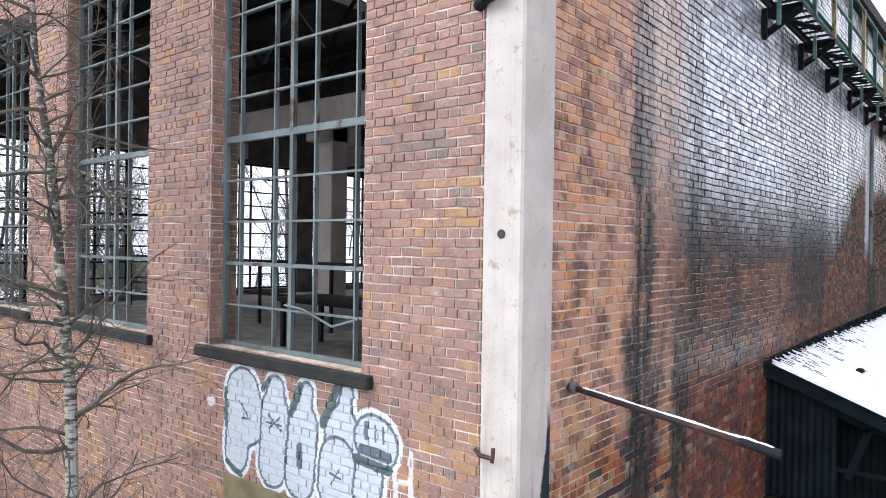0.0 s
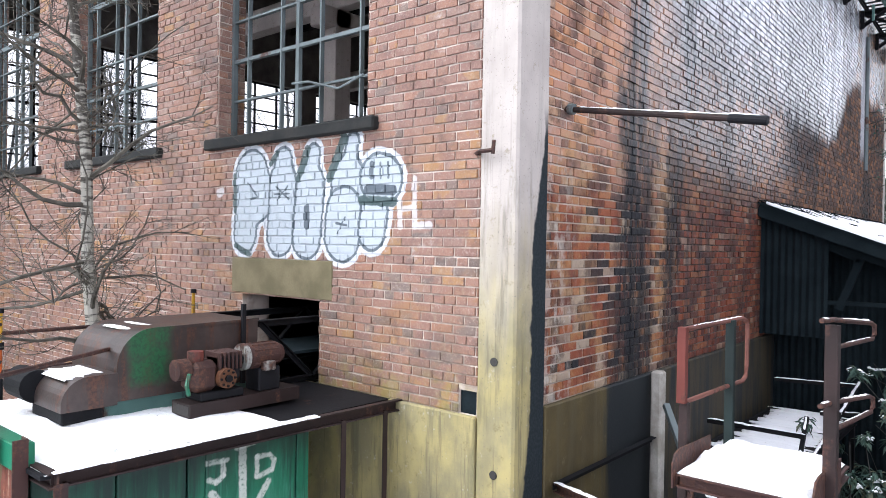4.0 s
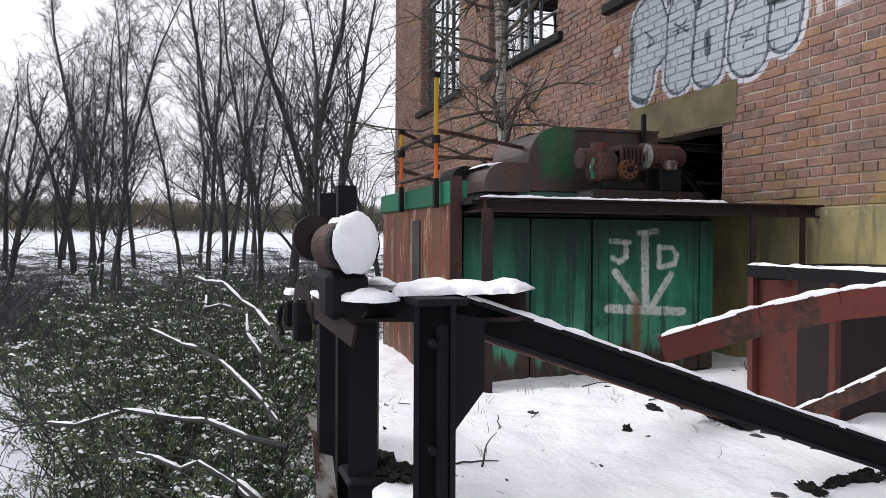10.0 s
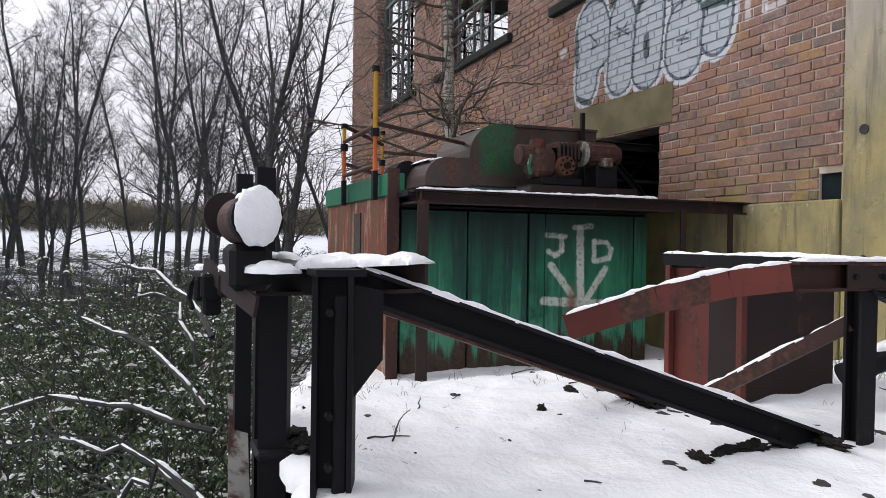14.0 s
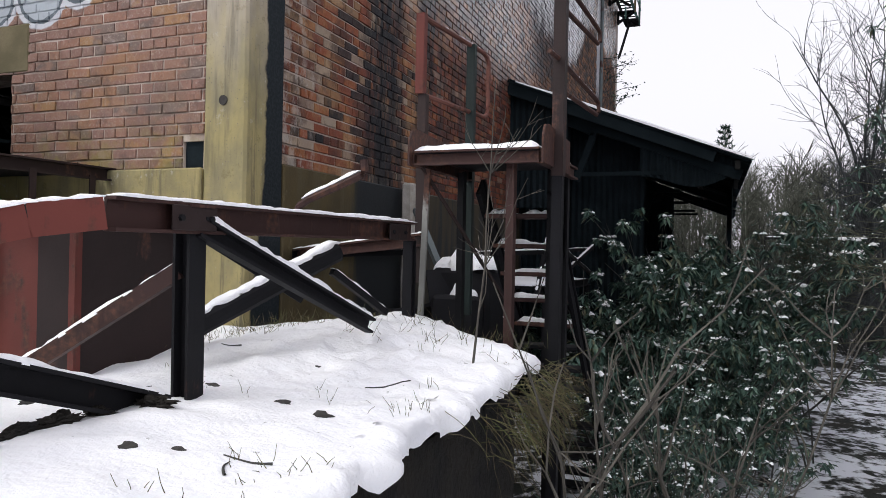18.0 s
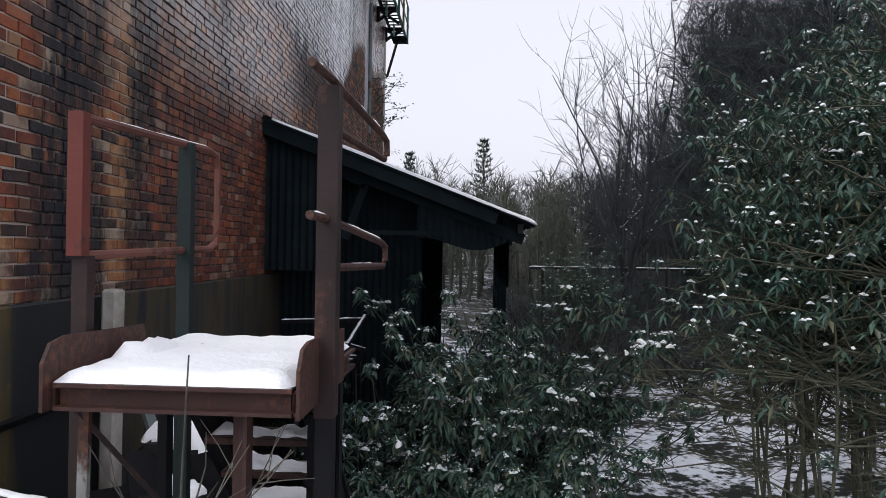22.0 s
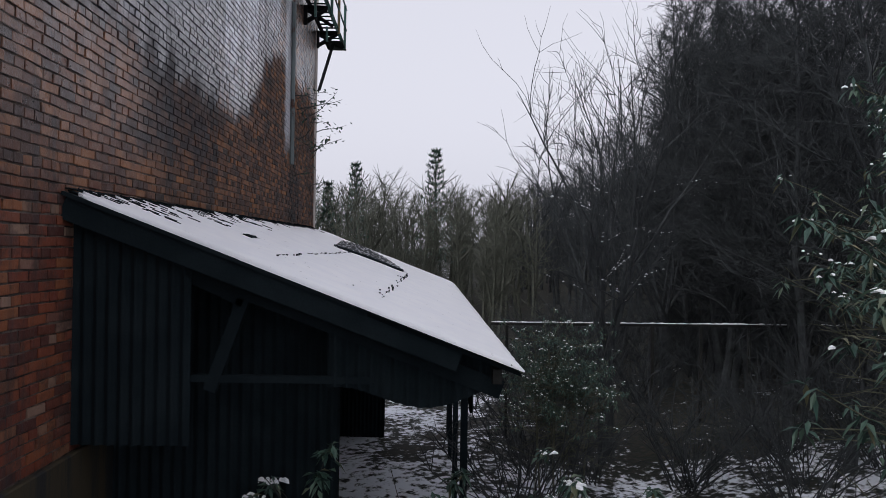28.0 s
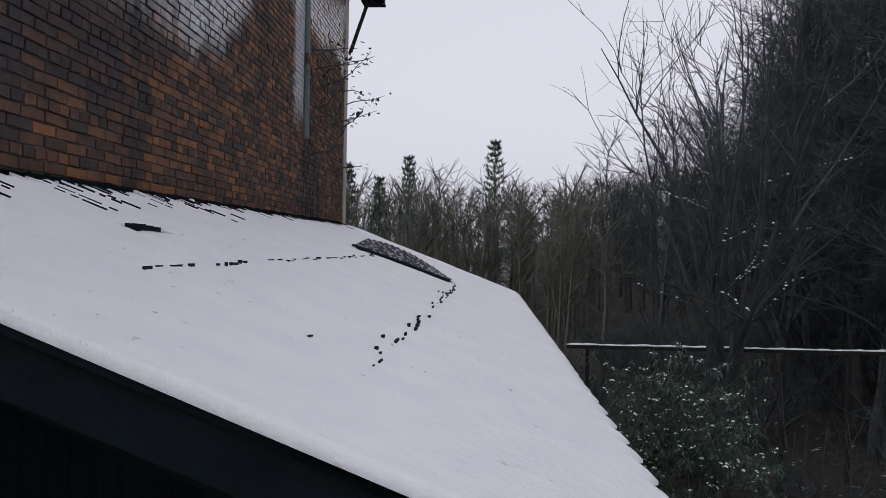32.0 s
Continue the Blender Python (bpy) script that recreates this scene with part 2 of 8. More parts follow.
        d = m.math("ABSOLUTE", m.math("SUBTRACT", wob, yc))
        run = m.math("MULTIPLY", m.band(d, w * 1.25, w * 0.7), m.math("MULTIPLY", m.band(z, ztop, ztop - 1.0), m.band(z, zbot - 0.5, zbot + 1.2)))
        run = m.math("MULTIPLY", m.math("MULTIPLY", run, side), m.band(m.noise(1.0, 7, 0.72, m.pos(1, 9, 1.1)), 0.38, 0.56, 0.25, k))
        c = m.mix(run, c, (0.010, 0.011, 0.015))
    return c


def front_stains(m, c):
    """Damp, moss, lime and grime of the front wall."""
    z = m.axis("Z")
    cloud = m.noise(0.55, 5, 0.6)
    low = m.math("MULTIPLY", m.band(m.math("ADD", z, m.math("MULTIPLY", cloud, 1.6)), 3.4, 1.6), m.math("MULTIPLY", m.band(m.axis("X"), -4.4, -3.4), m.band(m.noise(2.2, 4), 0.45, 0.7, 0.0, 0.5)))
    c = m.mix(low, c, (0.20, 0.14, 0.045))
    c = m.mix(m.band(m.noise(0.8, 5, 0.6, m.pos(1.0, 1.0, 1.6)), 0.50, 0.70, 0.0, 0.5), c, (0.11, 0.085, 0.080))
    pale = m.band(m.noise(1.3, 7, 0.75, m.pos(1.0, 1.0, 1.3)), 0.56, 0.66, 0.0, 0.55)
    c = m.mix(m.math("MULTIPLY", pale, m.band(m.noise(16, 4, 0.7), 0.42, 0.62)), c, (0.52, 0.47, 0.44))
    ochre = m.math("MULTIPLY", m.band(m.noise(1.1, 5, 0.6, m.pos(1, 1, 2.0)), 0.52, 0.66, 0.0, 0.45), m.band(z, 4.2, 3.0))
    c = m.mix(ochre, c, (0.34, 0.17, 0.06))
    grime = m.noise(3.2, 7, 0.76, m.pos(1, 1, 0.8))
    c = m.mix(m.band(grime, 0.54, 0.66, 0.0, 0.55), c, (0.085, 0.058, 0.050))
    moss = m.math("MULTIPLY", m.band(m.math("ADD", z, m.math("MULTIPLY", grime, 0.9)), 2.0, 1.6), m.math("MULTIPLY", m.band(m.axis("X"), -4.4, -3.4), m.band(m.noise(2.6, 6, 0.7), 0.44, 0.58, 0.0, 0.55)))
    c = m.mix(moss, c, (0.26, 0.22, 0.06))
    return m.mix(m.math("MULTIPLY", m.band(grime, 0.44, 0.34, 0.0, 0.42), m.band(z, 7.5, 5.0)), c, (0.40, 0.31, 0.24))


def stroke(m, a, b, r, across=False):
    """Distance on the front wall from a sprayed stroke between two (x, z) places, less its half-width."""
    def vec(op, p, q):
        n = m.t.nodes.new("ShaderNodeVectorMath")
        n.operation = op
        for s, v in zip(n.inputs, (p, q)):
            m.put(s, v)
        return n
    lay = (lambda p: (0, p[0], p[1])) if across else (lambda p: (p[0], 0, p[1]))
    ab = Vector(lay(b)) - Vector(lay(a))
    pa = vec("SUBTRACT", m.pos(0, 1, 1) if across else m.pos(1, 0, 1), lay(a)).outputs["Vector"]
    h = m.math("MULTIPLY", vec("DOT_PRODUCT", pa, tuple(ab / max(1e-6, ab.length_squared))).outputs["Value"], 1.0)
    h.node.use_clamp = True
    n = m.t.nodes.new("ShaderNodeVectorMath")
    n.operation = "SCALE"
    n.inputs[0].default_value = ab
    m.put(n.inputs["Scale"], h)
    d = vec("LENGTH", vec("SUBTRACT", pa, n.outputs["Vector"]).outputs["Vector"], (0, 0, 0)).outputs["Value"]
    return m.math("SUBTRACT", d, r)


BUBBLES = [[((-3.60, 3.26), (-3.52, 3.06), 0.32), ((-3.68, 3.0), (-3.72, 2.62), 0.22)], [((-3.02, 3.42), (-3.03, 3.30), 0.15), ((-3.03, 3.18), (-3.07, 2.62), 0.235)],
           [((-2.52, 3.46), (-2.55, 3.3), 0.11), ((-2.57, 3.12), (-2.62, 2.60), 0.235)], [((-1.93, 3.53), (-1.97, 3.35), 0.10), ((-2.0, 3.16), (-2.0, 3.02), 0.25)], [((-2.05, 2.84), (-2.07, 2.62), 0.27)],
           [((-1.62, 2.86), (-1.65, 2.66), 0.19)], [((-1.58, 3.16), (-1.50, 3.14), 0.245)]]
SHADES = [((-3.24, 3.40), (-3.14, 3.50), 0.035), ((-2.76, 3.22), (-2.62, 3.50), 0.05), ((-2.26, 3.20), (-2.06, 3.58), 0.055), ((-3.93, 3.30), (-3.92, 2.90), 0.03), ((-1.80, 2.96), (-1.36, 2.93), 0.045), ((-3.90, 2.50), (-3.62, 2.40), 0.03)]
DETAIL = [((-3.66, 3.20), (-3.50, 3.06), 0.012), ((-3.62, 3.02), (-3.48, 3.04), 0.012), ((-3.14, 3.14), (-2.92, 3.00), 0.011), ((-2.94, 3.14), (-3.12, 3.00), 0.011), ((-3.16, 3.06), (-2.90, 3.06), 0.010),
          ((-2.62, 2.90), (-2.62, 2.72), 0.045), ((-1.72, 3.06), (-1.38, 3.04), 0.05), ((-1.66, 3.30), (-1.66, 3.18), 0.03), ((-1.54, 3.30), (-1.54, 3.16), 0.012), ((-1.44, 3.30), (-1.44, 3.16), 0.014), ((-2.16, 2.74), (-2.00, 2.72), 0.012), ((-2.14, 2.64), (-2.02, 2.80), 0.010)]
LETTERS = [((-1.29, 2.93), (-1.28, 2.70), 0.028), ((-1.11, 3.13), (-1.10, 2.71), 0.028), ((-1.29, 2.86), (-1.10, 2.88), 0.024), ((-1.10, 2.71), (-0.92, 2.715), 0.032), ((-4.25, 3.11), (-4.19, 3.12), 0.05)]


def sprayed(m, c):
    """The bubble letters and the two white capitals sprayed on the front wall."""
    rag = m.math("MULTIPLY", m.math("SUBTRACT", m.noise(14, 4, 0.6), 0.5), 0.035)
    onwall = m.band(m.axis("Y"), 0.05, 0.03)
    worn = m.band(m.noise(30, 4, 0.6), 0.25, 0.45, 0.55, 0.95)
    hold = m.math("MULTIPLY", onwall, worn)
    ds = []
    for group in BUBBLES:
        d = stroke(m, *group[0])
        for k in group[1:]:
            n = m.math("SMOOTH_MIN", d, stroke(m, *k), 0.10)
            d = n
        ds.append(m.math("ADD", d, rag))
    near = ds[0]
    for d in ds[1:]:
        near = m.math("MINIMUM", near, d)
    c = m.mix(m.math("MULTIPLY", m.band(near, 0.062, 0.045), hold), c, (0.62, 0.64, 0.68))
    for d in ds:
        c = m.mix(m.math("MULTIPLY", m.band(d, 0.010, 0.002), hold), c, (0.085, 0.11, 0.13))
        c = m.mix(m.math("MULTIPLY", m.band(d, -0.022, -0.030), hold), c, (0.46, 0.50, 0.54))
    for k in SHADES:
        c = m.mix(m.math("MULTIPLY", m.band(m.math("ADD", stroke(m, *k), rag), 0.008, -0.006), hold), c, (0.055, 0.085, 0.085))
    for k in DETAIL:
        c = m.mix(m.math("MULTIPLY", m.band(m.math("ADD", stroke(m, *k), m.math("MULTIPLY", rag, 0.4)), 0.004, -0.004), hold), c, (0.08, 0.10, 0.12))
    for k in LETTERS:
        c = m.mix(m.math("MULTIPLY", m.band(m.math("ADD", stroke(m, *k), rag), 0.010, -0.004), m.math("MULTIPLY", hold, 0.6)), c, (0.70, 0.70, 0.72))
    return c


def brick_mat(per_object, flank):
    m = Mat(("loose_" if per_object else "") + ("side_brick" if flank else "front_brick"), 0.85, 0, 0.35)
    r = m.one() if per_object else m.island()
    c = m.ramp(r, [(0.0, (0.215, 0.120, 0.096)), (0.30, (0.250, 0.140, 0.108)), (0.60, (0.275, 0.150, 0.112)), (0.80, (0.295, 0.146, 0.092)), (0.93, (0.270, 0.170, 0.136)), (1.0, (0.225, 0.126, 0.100))])
    drift = m.noise(1.1, 4, 0.6, m.pos(1.0, 1.0, 1.8))
    gloomy = m.math("ADD", m.math("FRACT", m.math("MULTIPLY", r, 13.7)), m.math("MULTIPLY", drift, 2.4))
    c = m.mix(m.band(gloomy, 2.12, 2.22, 0.0, 0.72), c, m.mix(m.math("FRACT", m.math("MULTIPLY", r, 41.3)), (0.085, 0.083, 0.078), (0.160, 0.130, 0.112)))
    sandy = m.math("ADD", m.math("FRACT", m.math("MULTIPLY", r, 29.3)), m.math("MULTIPLY", m.noise(0.9, 4, 0.6, m.pos(1.3, 1.0, 1.6)), 2.4))
    c = m.mix(m.band(sandy, 2.16, 2.24, 0.0, 0.85), c, (0.34, 0.185, 0.080))
    grain, blot = m.noise(55, 4), m.noise(9, 4, 0.6)
    c = m.mix(m.band(blot, 0.45, 0.75, 0, 0.5), c, (0.19, 0.12, 0.10))
    chip = m.noise(28, 5, 0.7)
    c = m.mix(m.band(chip, 0.56, 0.66, 0, 0.45), c, (0.12, 0.074, 0.064))
    c = m.mix(m.band(chip, 0.42, 0.33, 0, 0.55), c, (0.46, 0.37, 0.33))
    c = m.mix(m.band(grain, 0.5, 0.75, 0, 0.35), c, (0.48, 0.38, 0.34))
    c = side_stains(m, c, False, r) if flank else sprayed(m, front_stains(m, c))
    m.color(c).bump(m.math("ADD", m.math("ADD", grain, chip), m.math("MULTIPLY", blot, 1.5)), 0.7, 0.007)
    if not flank:
        m.rough(m.band(blot, 0.3, 0.7, 0.66, 0.9))
        return m.m
    side, above, _ragged, _drip = side_zone(m)
    nearer = m.math("MULTIPLY", m.band(m.axis("Y"), 9.5, 6.5), m.band(m.axis("Z"), 2.8, 3.9))
    gloss = m.math("MULTIPLY", m.math("MULTIPLY", side, m.band(m.axis("Y"), 1.2, 2.8)), m.math("MAXIMUM", nearer, m.band(above, -0.1, 0.3)))
    m.rough(m.math("SUBTRACT", m.band(blot, 0.3, 0.7, 0.66, 0.9), m.math("MULTIPLY", gloss, 0.42)))
    bs = m.m.node_tree.nodes["Principled BSDF"]
    bs.inputs["Specular IOR Level"].default_value = 0.4
    bs.inputs["Coat Roughness"].default_value = 0.22
    bs.inputs["Coat IOR"].default_value = 1.7
    m.put(bs.inputs["Coat Weight"], m.math("MULTIPLY", gloss, m.band(m.noise(2.2, 6, 0.72, m.pos(1, 1.6, 0.6)), 0.34, 0.56, 0.28, 1.0)))
    return m.m


M_BRICK, M_LOOSE = brick_mat(False, False), brick_mat(True, False)
M_SIDE_BRICK, M_SIDE_LOOSE = brick_mat(False, True), brick_mat(True, True)
m = Mat("mortar", 0.95)
M_MORTAR = m.color(sprayed(m, front_stains(m, m.mix(m.band(m.noise(2.4, 6, 0.65), 0.40, 0.62), (0.60, 0.52, 0.46), (0.33, 0.255, 0.215))))).bump(m.noise(70, 3), 0.5, 0.005).m
m = Mat("sooty_mortar", 0.95)
M_SIDE_MORTAR = m.color(side_stains(m, m.mix(m.band(m.noise(4, 5), 0.35, 0.7), (0.42, 0.34, 0.29), (0.22, 0.16, 0.13)), True)).bump(m.noise(70, 3), 0.5, 0.005).m

m = Mat("old_concrete", 0.85)
big, drip, fine = m.noise(1.4, 5, 0.6), m.noise(2.2, 5, 0.6, m.pos(3, 3, 0.35)), m.noise(45, 4)
c = m.mix(m.band(big, 0.35, 0.65), (0.50, 0.445, 0.41), (0.41, 0.36, 0.33))
lowz = m.band(m.math("ADD", m.axis("Z"), m.math("MULTIPLY", drip, 1.4)), 3.9, 2.0)
yel = m.mix(m.band(m.noise(3.2, 5, 0.6, m.pos(1, 1, 0.6)), 0.35, 0.65), (0.37, 0.30, 0.085), (0.19, 0.165, 0.055))
c = m.mix(m.math("MULTIPLY", lowz, 0.80), c, yel)
c = m.mix(m.math("MULTIPLY", m.band(drip, 0.52, 0.66, 0, 0.6), m.band(m.axis("Z"), 4.2, 2.6, 0.12, 1.0)), c, (0.12, 0.11, 0.07))
run = m.noise(1.6, 7, 0.72, m.pos(9, 9, 0.35))
c = m.mix(m.math("MULTIPLY", m.band(run, 0.55, 0.66, 0, 0.55), m.band(m.axis("Z"), 4.0, 2.4, 0.15, 1.0)), c, (0.085, 0.075, 0.055))
c = m.mix(m.band(m.noise(60, 3, 0.5), 0.66, 0.72, 0, 0.7), c, (0.13, 0.12, 0.11))
c = m.mix(m.band(m.noise(7, 7, 0.75), 0.58, 0.68, 0, 0.5), c, (0.16, 0.13, 0.05))
c = m.mix(m.band(m.noise(11, 6, 0.7), 0.38, 0.30, 0, 0.5), c, (0.50, 0.47, 0.40))
c = m.mix(m.band(fine, 0.6, 0.8, 0, 0.4), c, (0.2, 0.19, 0.17))
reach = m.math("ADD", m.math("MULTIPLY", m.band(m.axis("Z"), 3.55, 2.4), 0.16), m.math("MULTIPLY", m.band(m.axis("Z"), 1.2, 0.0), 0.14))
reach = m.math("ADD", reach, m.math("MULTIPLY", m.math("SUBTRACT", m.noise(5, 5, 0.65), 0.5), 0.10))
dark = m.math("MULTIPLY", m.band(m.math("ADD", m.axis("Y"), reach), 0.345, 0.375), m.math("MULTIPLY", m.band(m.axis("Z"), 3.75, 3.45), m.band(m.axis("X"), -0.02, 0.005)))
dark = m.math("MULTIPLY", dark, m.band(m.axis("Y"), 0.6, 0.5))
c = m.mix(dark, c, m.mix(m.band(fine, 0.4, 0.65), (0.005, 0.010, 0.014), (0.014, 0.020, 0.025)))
wet = m.math("MULTIPLY", m.band(m.math("ADD", m.axis("Y"), m.math("MULTIPLY", m.math("SUBTRACT", drip, 0.5), 0.6)), 1.5, 1.75), m.band(m.math("ADD", m.axis("Y"), m.math("MULTIPLY", big, 0.3)), 2.75, 2.55))
wet = m.math("MULTIPLY", wet, m.band(m.axis("X"), 0.0, 0.02))
c = m.mix(m.math("MULTIPLY", wet, 0.9), c, (0.02, 0.023, 0.028))
M_CONC = m.color(c).bump(m.math("ADD", fine, big), 0.35, 0.006).m

m = Mat("damp_concrete", 0.7)
dn, dd = m.noise(1.8, 5, 0.6), m.noise(2.4, 5, 0.65, m.pos(3, 3, 0.3))
c = m.mix(m.band(dn, 0.35, 0.65), (0.092, 0.068, 0.025), (0.060, 0.044, 0.018))
c = m.mix(m.band(dd, 0.45, 0.65, 0, 0.6), c, (0.09, 0.075, 0.04))
c = m.mix(m.band(m.noise(8, 7, 0.75), 0.54, 0.66, 0, 0.6), c, (0.075, 0.060, 0.030))
c = m.mix(m.band(m.noise(5, 6, 0.7), 0.40, 0.30, 0, 0.5), c, (0.18, 0.150, 0.085))
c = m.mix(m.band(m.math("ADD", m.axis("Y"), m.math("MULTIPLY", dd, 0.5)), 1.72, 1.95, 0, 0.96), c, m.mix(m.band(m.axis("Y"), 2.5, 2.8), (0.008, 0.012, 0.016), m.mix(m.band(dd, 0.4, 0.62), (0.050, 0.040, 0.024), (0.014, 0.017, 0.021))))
M_DAMP = m.color(c).bump(m.math("ADD", dn, m.noise(45, 4)), 0.35, 0.006).m

m = Mat("snow", 0.6, 0, 0.3)
sn, sf, sc = m.noise(3.0, 5), m.noise(40, 4), m.noise(13, 5, 0.7)
c = m.mix(m.band(sn, 0.3, 0.7), (0.95, 0.95, 0.965), (0.90, 0.905, 0.94))
thin = m.math("MULTIPLY", m.band(sc, 0.655, 0.70), m.band(m.noise(1.1, 3), 0.42, 0.56))
c = m.mix(m.math("MULTIPLY", thin, 0.85), c, (0.06, 0.06, 0.045))
m.color(c).bump(m.math("ADD", m.math("MULTIPLY", sn, 3.0), m.math("ADD", sf, m.math("MULTIPLY", sc, 1.8))), 0.36, 0.02)
M_SNOW = m.m


def rusty(name, paint, amount, rough=0.7):
    """Painted steel, rust coming through in patches and runs."""
    m = Mat(name, rough, 0.0, 0.35)
    a, run, fine = m.noise(2.6, 6, 0.65), m.noise(3.0, 5, 0.6, m.pos(3, 3, 0.4)), m.noise(38, 4, 0.6)
    rust = m.ramp(fine, [(0.3, (0.028, 0.015, 0.014)), (0.5, (0.058, 0.027, 0.020)), (0.7, (0.115, 0.046, 0.026))])
    paint_c = m.mix(m.band(m.noise(1.2, 4), 0.35, 0.65), paint, tuple(0.6 * v for v in paint))
    f = m.math("ADD", m.math("MULTIPLY", a, 0.6), m.math("MULTIPLY", run, 0.4))
    f = m.band(f, 0.62 - amount * 0.35, 0.70 - amount * 0.35)
    m.color(m.mix(f, paint_c, rust)).bump(m.math("ADD", fine, m.math("MULTIPLY", f, 1.2)), 0.45, 0.004)
    return m.m


M_RUST = rusty("rusty_steel", (0.050, 0.022, 0.019), 0.42)
M_DARKSTEEL = rusty("dark_steel", (0.0105, 0.0105, 0.0130), 0.08)
M_DARKSTEEL.node_tree.nodes["Principled BSDF"].inputs["Specular IOR Level"].default_value = 0.18
M_LINTEL = plain("mossy_concrete", (0.20, 0.165, 0.095), (0.125, 0.108, 0.058), 3, 0.9)
M_GREEN = rusty("green_paint", (0.015, 0.16, 0.085), 0.16, 0.45)
M_REDPANEL = rusty("red_panel", (0.145, 0.034, 0.025), 0.36)
M_YELLOW = rusty("yellow_paint", (0.62, 0.34, 0.02), 0.25)
M_WINDOW = rusty("window_steel", (0.15, 0.178, 0.182), 0.20)
M_FADED = rusty("faded_green_paint", (0.10, 0.20, 0.18), 0.22)
M_BLACK = plain("tarred_sheet", (0.0080, 0.0135, 0.0170), (0.0130, 0.0200, 0.0240), 3, 0.85)
M_BLACK.node_tree.nodes["Principled BSDF"].inputs["Specular IOR Level"].default_value = 0.12
M_TIMBER = plain("old_timber", (0.012, 0.013, 0.013), (0.024, 0.023, 0.021), 5, 0.9)
M_HALL = plain("grimy_inner_wall", (0.10, 0.092, 0.085), (0.19, 0.17, 0.155), 2, 0.95)
M_DARKWALL = plain("dark_matte", (0.035, 0.033, 0.032), (0.06, 0.055, 0.05), 2, 0.95)
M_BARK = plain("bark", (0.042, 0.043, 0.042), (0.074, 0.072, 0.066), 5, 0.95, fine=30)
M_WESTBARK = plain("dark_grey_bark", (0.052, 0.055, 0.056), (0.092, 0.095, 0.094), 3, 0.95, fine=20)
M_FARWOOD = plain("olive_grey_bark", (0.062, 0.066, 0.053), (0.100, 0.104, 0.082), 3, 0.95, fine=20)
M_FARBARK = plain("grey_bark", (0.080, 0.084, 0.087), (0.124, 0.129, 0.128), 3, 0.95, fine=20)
m = Mat("birch_bark", 0.8)
ring = m.noise(6, 4, 0.6, m.pos(1, 1, 4))
M_BIRCH = m.color(m.mix(m.band(m.math("ADD", ring, m.band(m.axis("Z"), 2.8, 4.8, 0.0, 0.11)), 0.49, 0.62), (0.33, 0.31, 0.265), (0.055, 0.047, 0.040))).bump(ring, 0.4, 0.01).m
m = Mat("leaf", 0.5, 0, 0.4)
M_LEAF = m.color(m.ramp(m.island(), [(0.0, (0.024, 0.055, 0.044)), (0.5, (0.047, 0.094, 0.072)), (0.85, (0.082, 0.132, 0.092)), (1.0, (0.12, 0.11, 0.06))])).m
m = Mat("ground_litter", 0.95)
ga, gb = m.noise(0.8, 6, 0.65), m.noise(6, 5, 0.6)
gf = m.math("ADD", m.math("MULTIPLY", ga, 0.55), m.math("MULTIPLY", gb, 0.45))
field = m.math("MULTIPLY", m.math("MULTIPLY", m.band(m.axis("X"), 1.0, -2.0), m.band(m.axis("X"), -12.5, -10.5)), m.band(m.math("ADD", m.axis("Y"), m.math("MULTIPLY", ga, 2.0)), -4.6, -6.2))
gf = m.math("SUBTRACT", gf, m.math("MULTIPLY", m.math("MULTIPLY", m.band(m.axis("X"), -11.0, -13.0), m.band(m.axis("X"), -46.0, -40.0)), 0.022))
gf = m.math("SUBTRACT", gf, m.math("MULTIPLY", m.band(m.axis("Y"), 22.0, 30.0), 0.06))
gf = m.math("ADD", gf, m.math("MULTIPLY", field, 0.10))
gf = m.math("ADD", gf, m.math("MULTIPLY", m.band(m.axis("X"), -40.0, -48.0), 0.12))
gf = m.math("SUBTRACT", gf, m.math("MULTIPLY", m.band(m.axis("X"), 2.5, 4.0), 0.004))
gf = m.math("SUBTRACT", gf, m.math("MULTIPLY", m.math("MULTIPLY", m.band(m.axis("Y"), 15.0, 18.0), m.band(m.axis("X"), 3.5, 6.0)), 0.10))
M_GROUND = m.color(m.mix(m.band(gf, 0.46, 0.54), m.mix(m.band(gb, 0.4, 0.7), (0.014, 0.017, 0.013), (0.036, 0.028, 0.020)), (0.78, 0.80, 0.86))).bump(gb, 0.6, 0.05).m


m = Mat("bank_soil", 0.95)
sa, sb = m.noise(2.5, 6, 0.65), m.noise(26, 5, 0.65)
M_SOIL = m.color(m.mix(m.band(sa, 0.4, 0.62), (0.008, 0.008, 0.008), (0.020, 0.017, 0.013))).bump(m.math("ADD", m.math("MULTIPLY", sa, 3.0), sb), 0.9, 0.05).m


# ---- building blocks ----
def mesh_from(name, bm):
    me = bpy.data.meshes.new(name)
    bm.to_mesh(me)
    bm.free()
    return me


def thing(name, at=(0, 0, 0), label="", category="", group="", kind=""):
    ob = new(name)
    ob.location = at
    ob.empty_display_size = 0.1
    bpy.context.view_layer.update()
    return tagged(ob, label, category, group, kind)


def part(name, bm, material, parent, label="", smooth=False, kind=""):
    """Links a bmesh, given in world metres, as one mesh under its thing or part."""
    me = mesh_from(name, bm)
    me.materials.append(material)
    if smooth:
        for p in me.polygons:
            p.use_smooth = True
    ob = new(name, me)
    if parent is not None:
        ob.parent = parent
        o, base = parent, Vector()
        while o:
            base += o.location
            o = o.parent
        me.transform(Matrix.Translation(-base))
    return tagged(ob, label, kind=kind)


def solo(name, bm, material, label, category, group="", kind="", smooth=False):
    return tagged(part(name, bm, material, None, label, smooth), category=category, group=group, kind=kind)


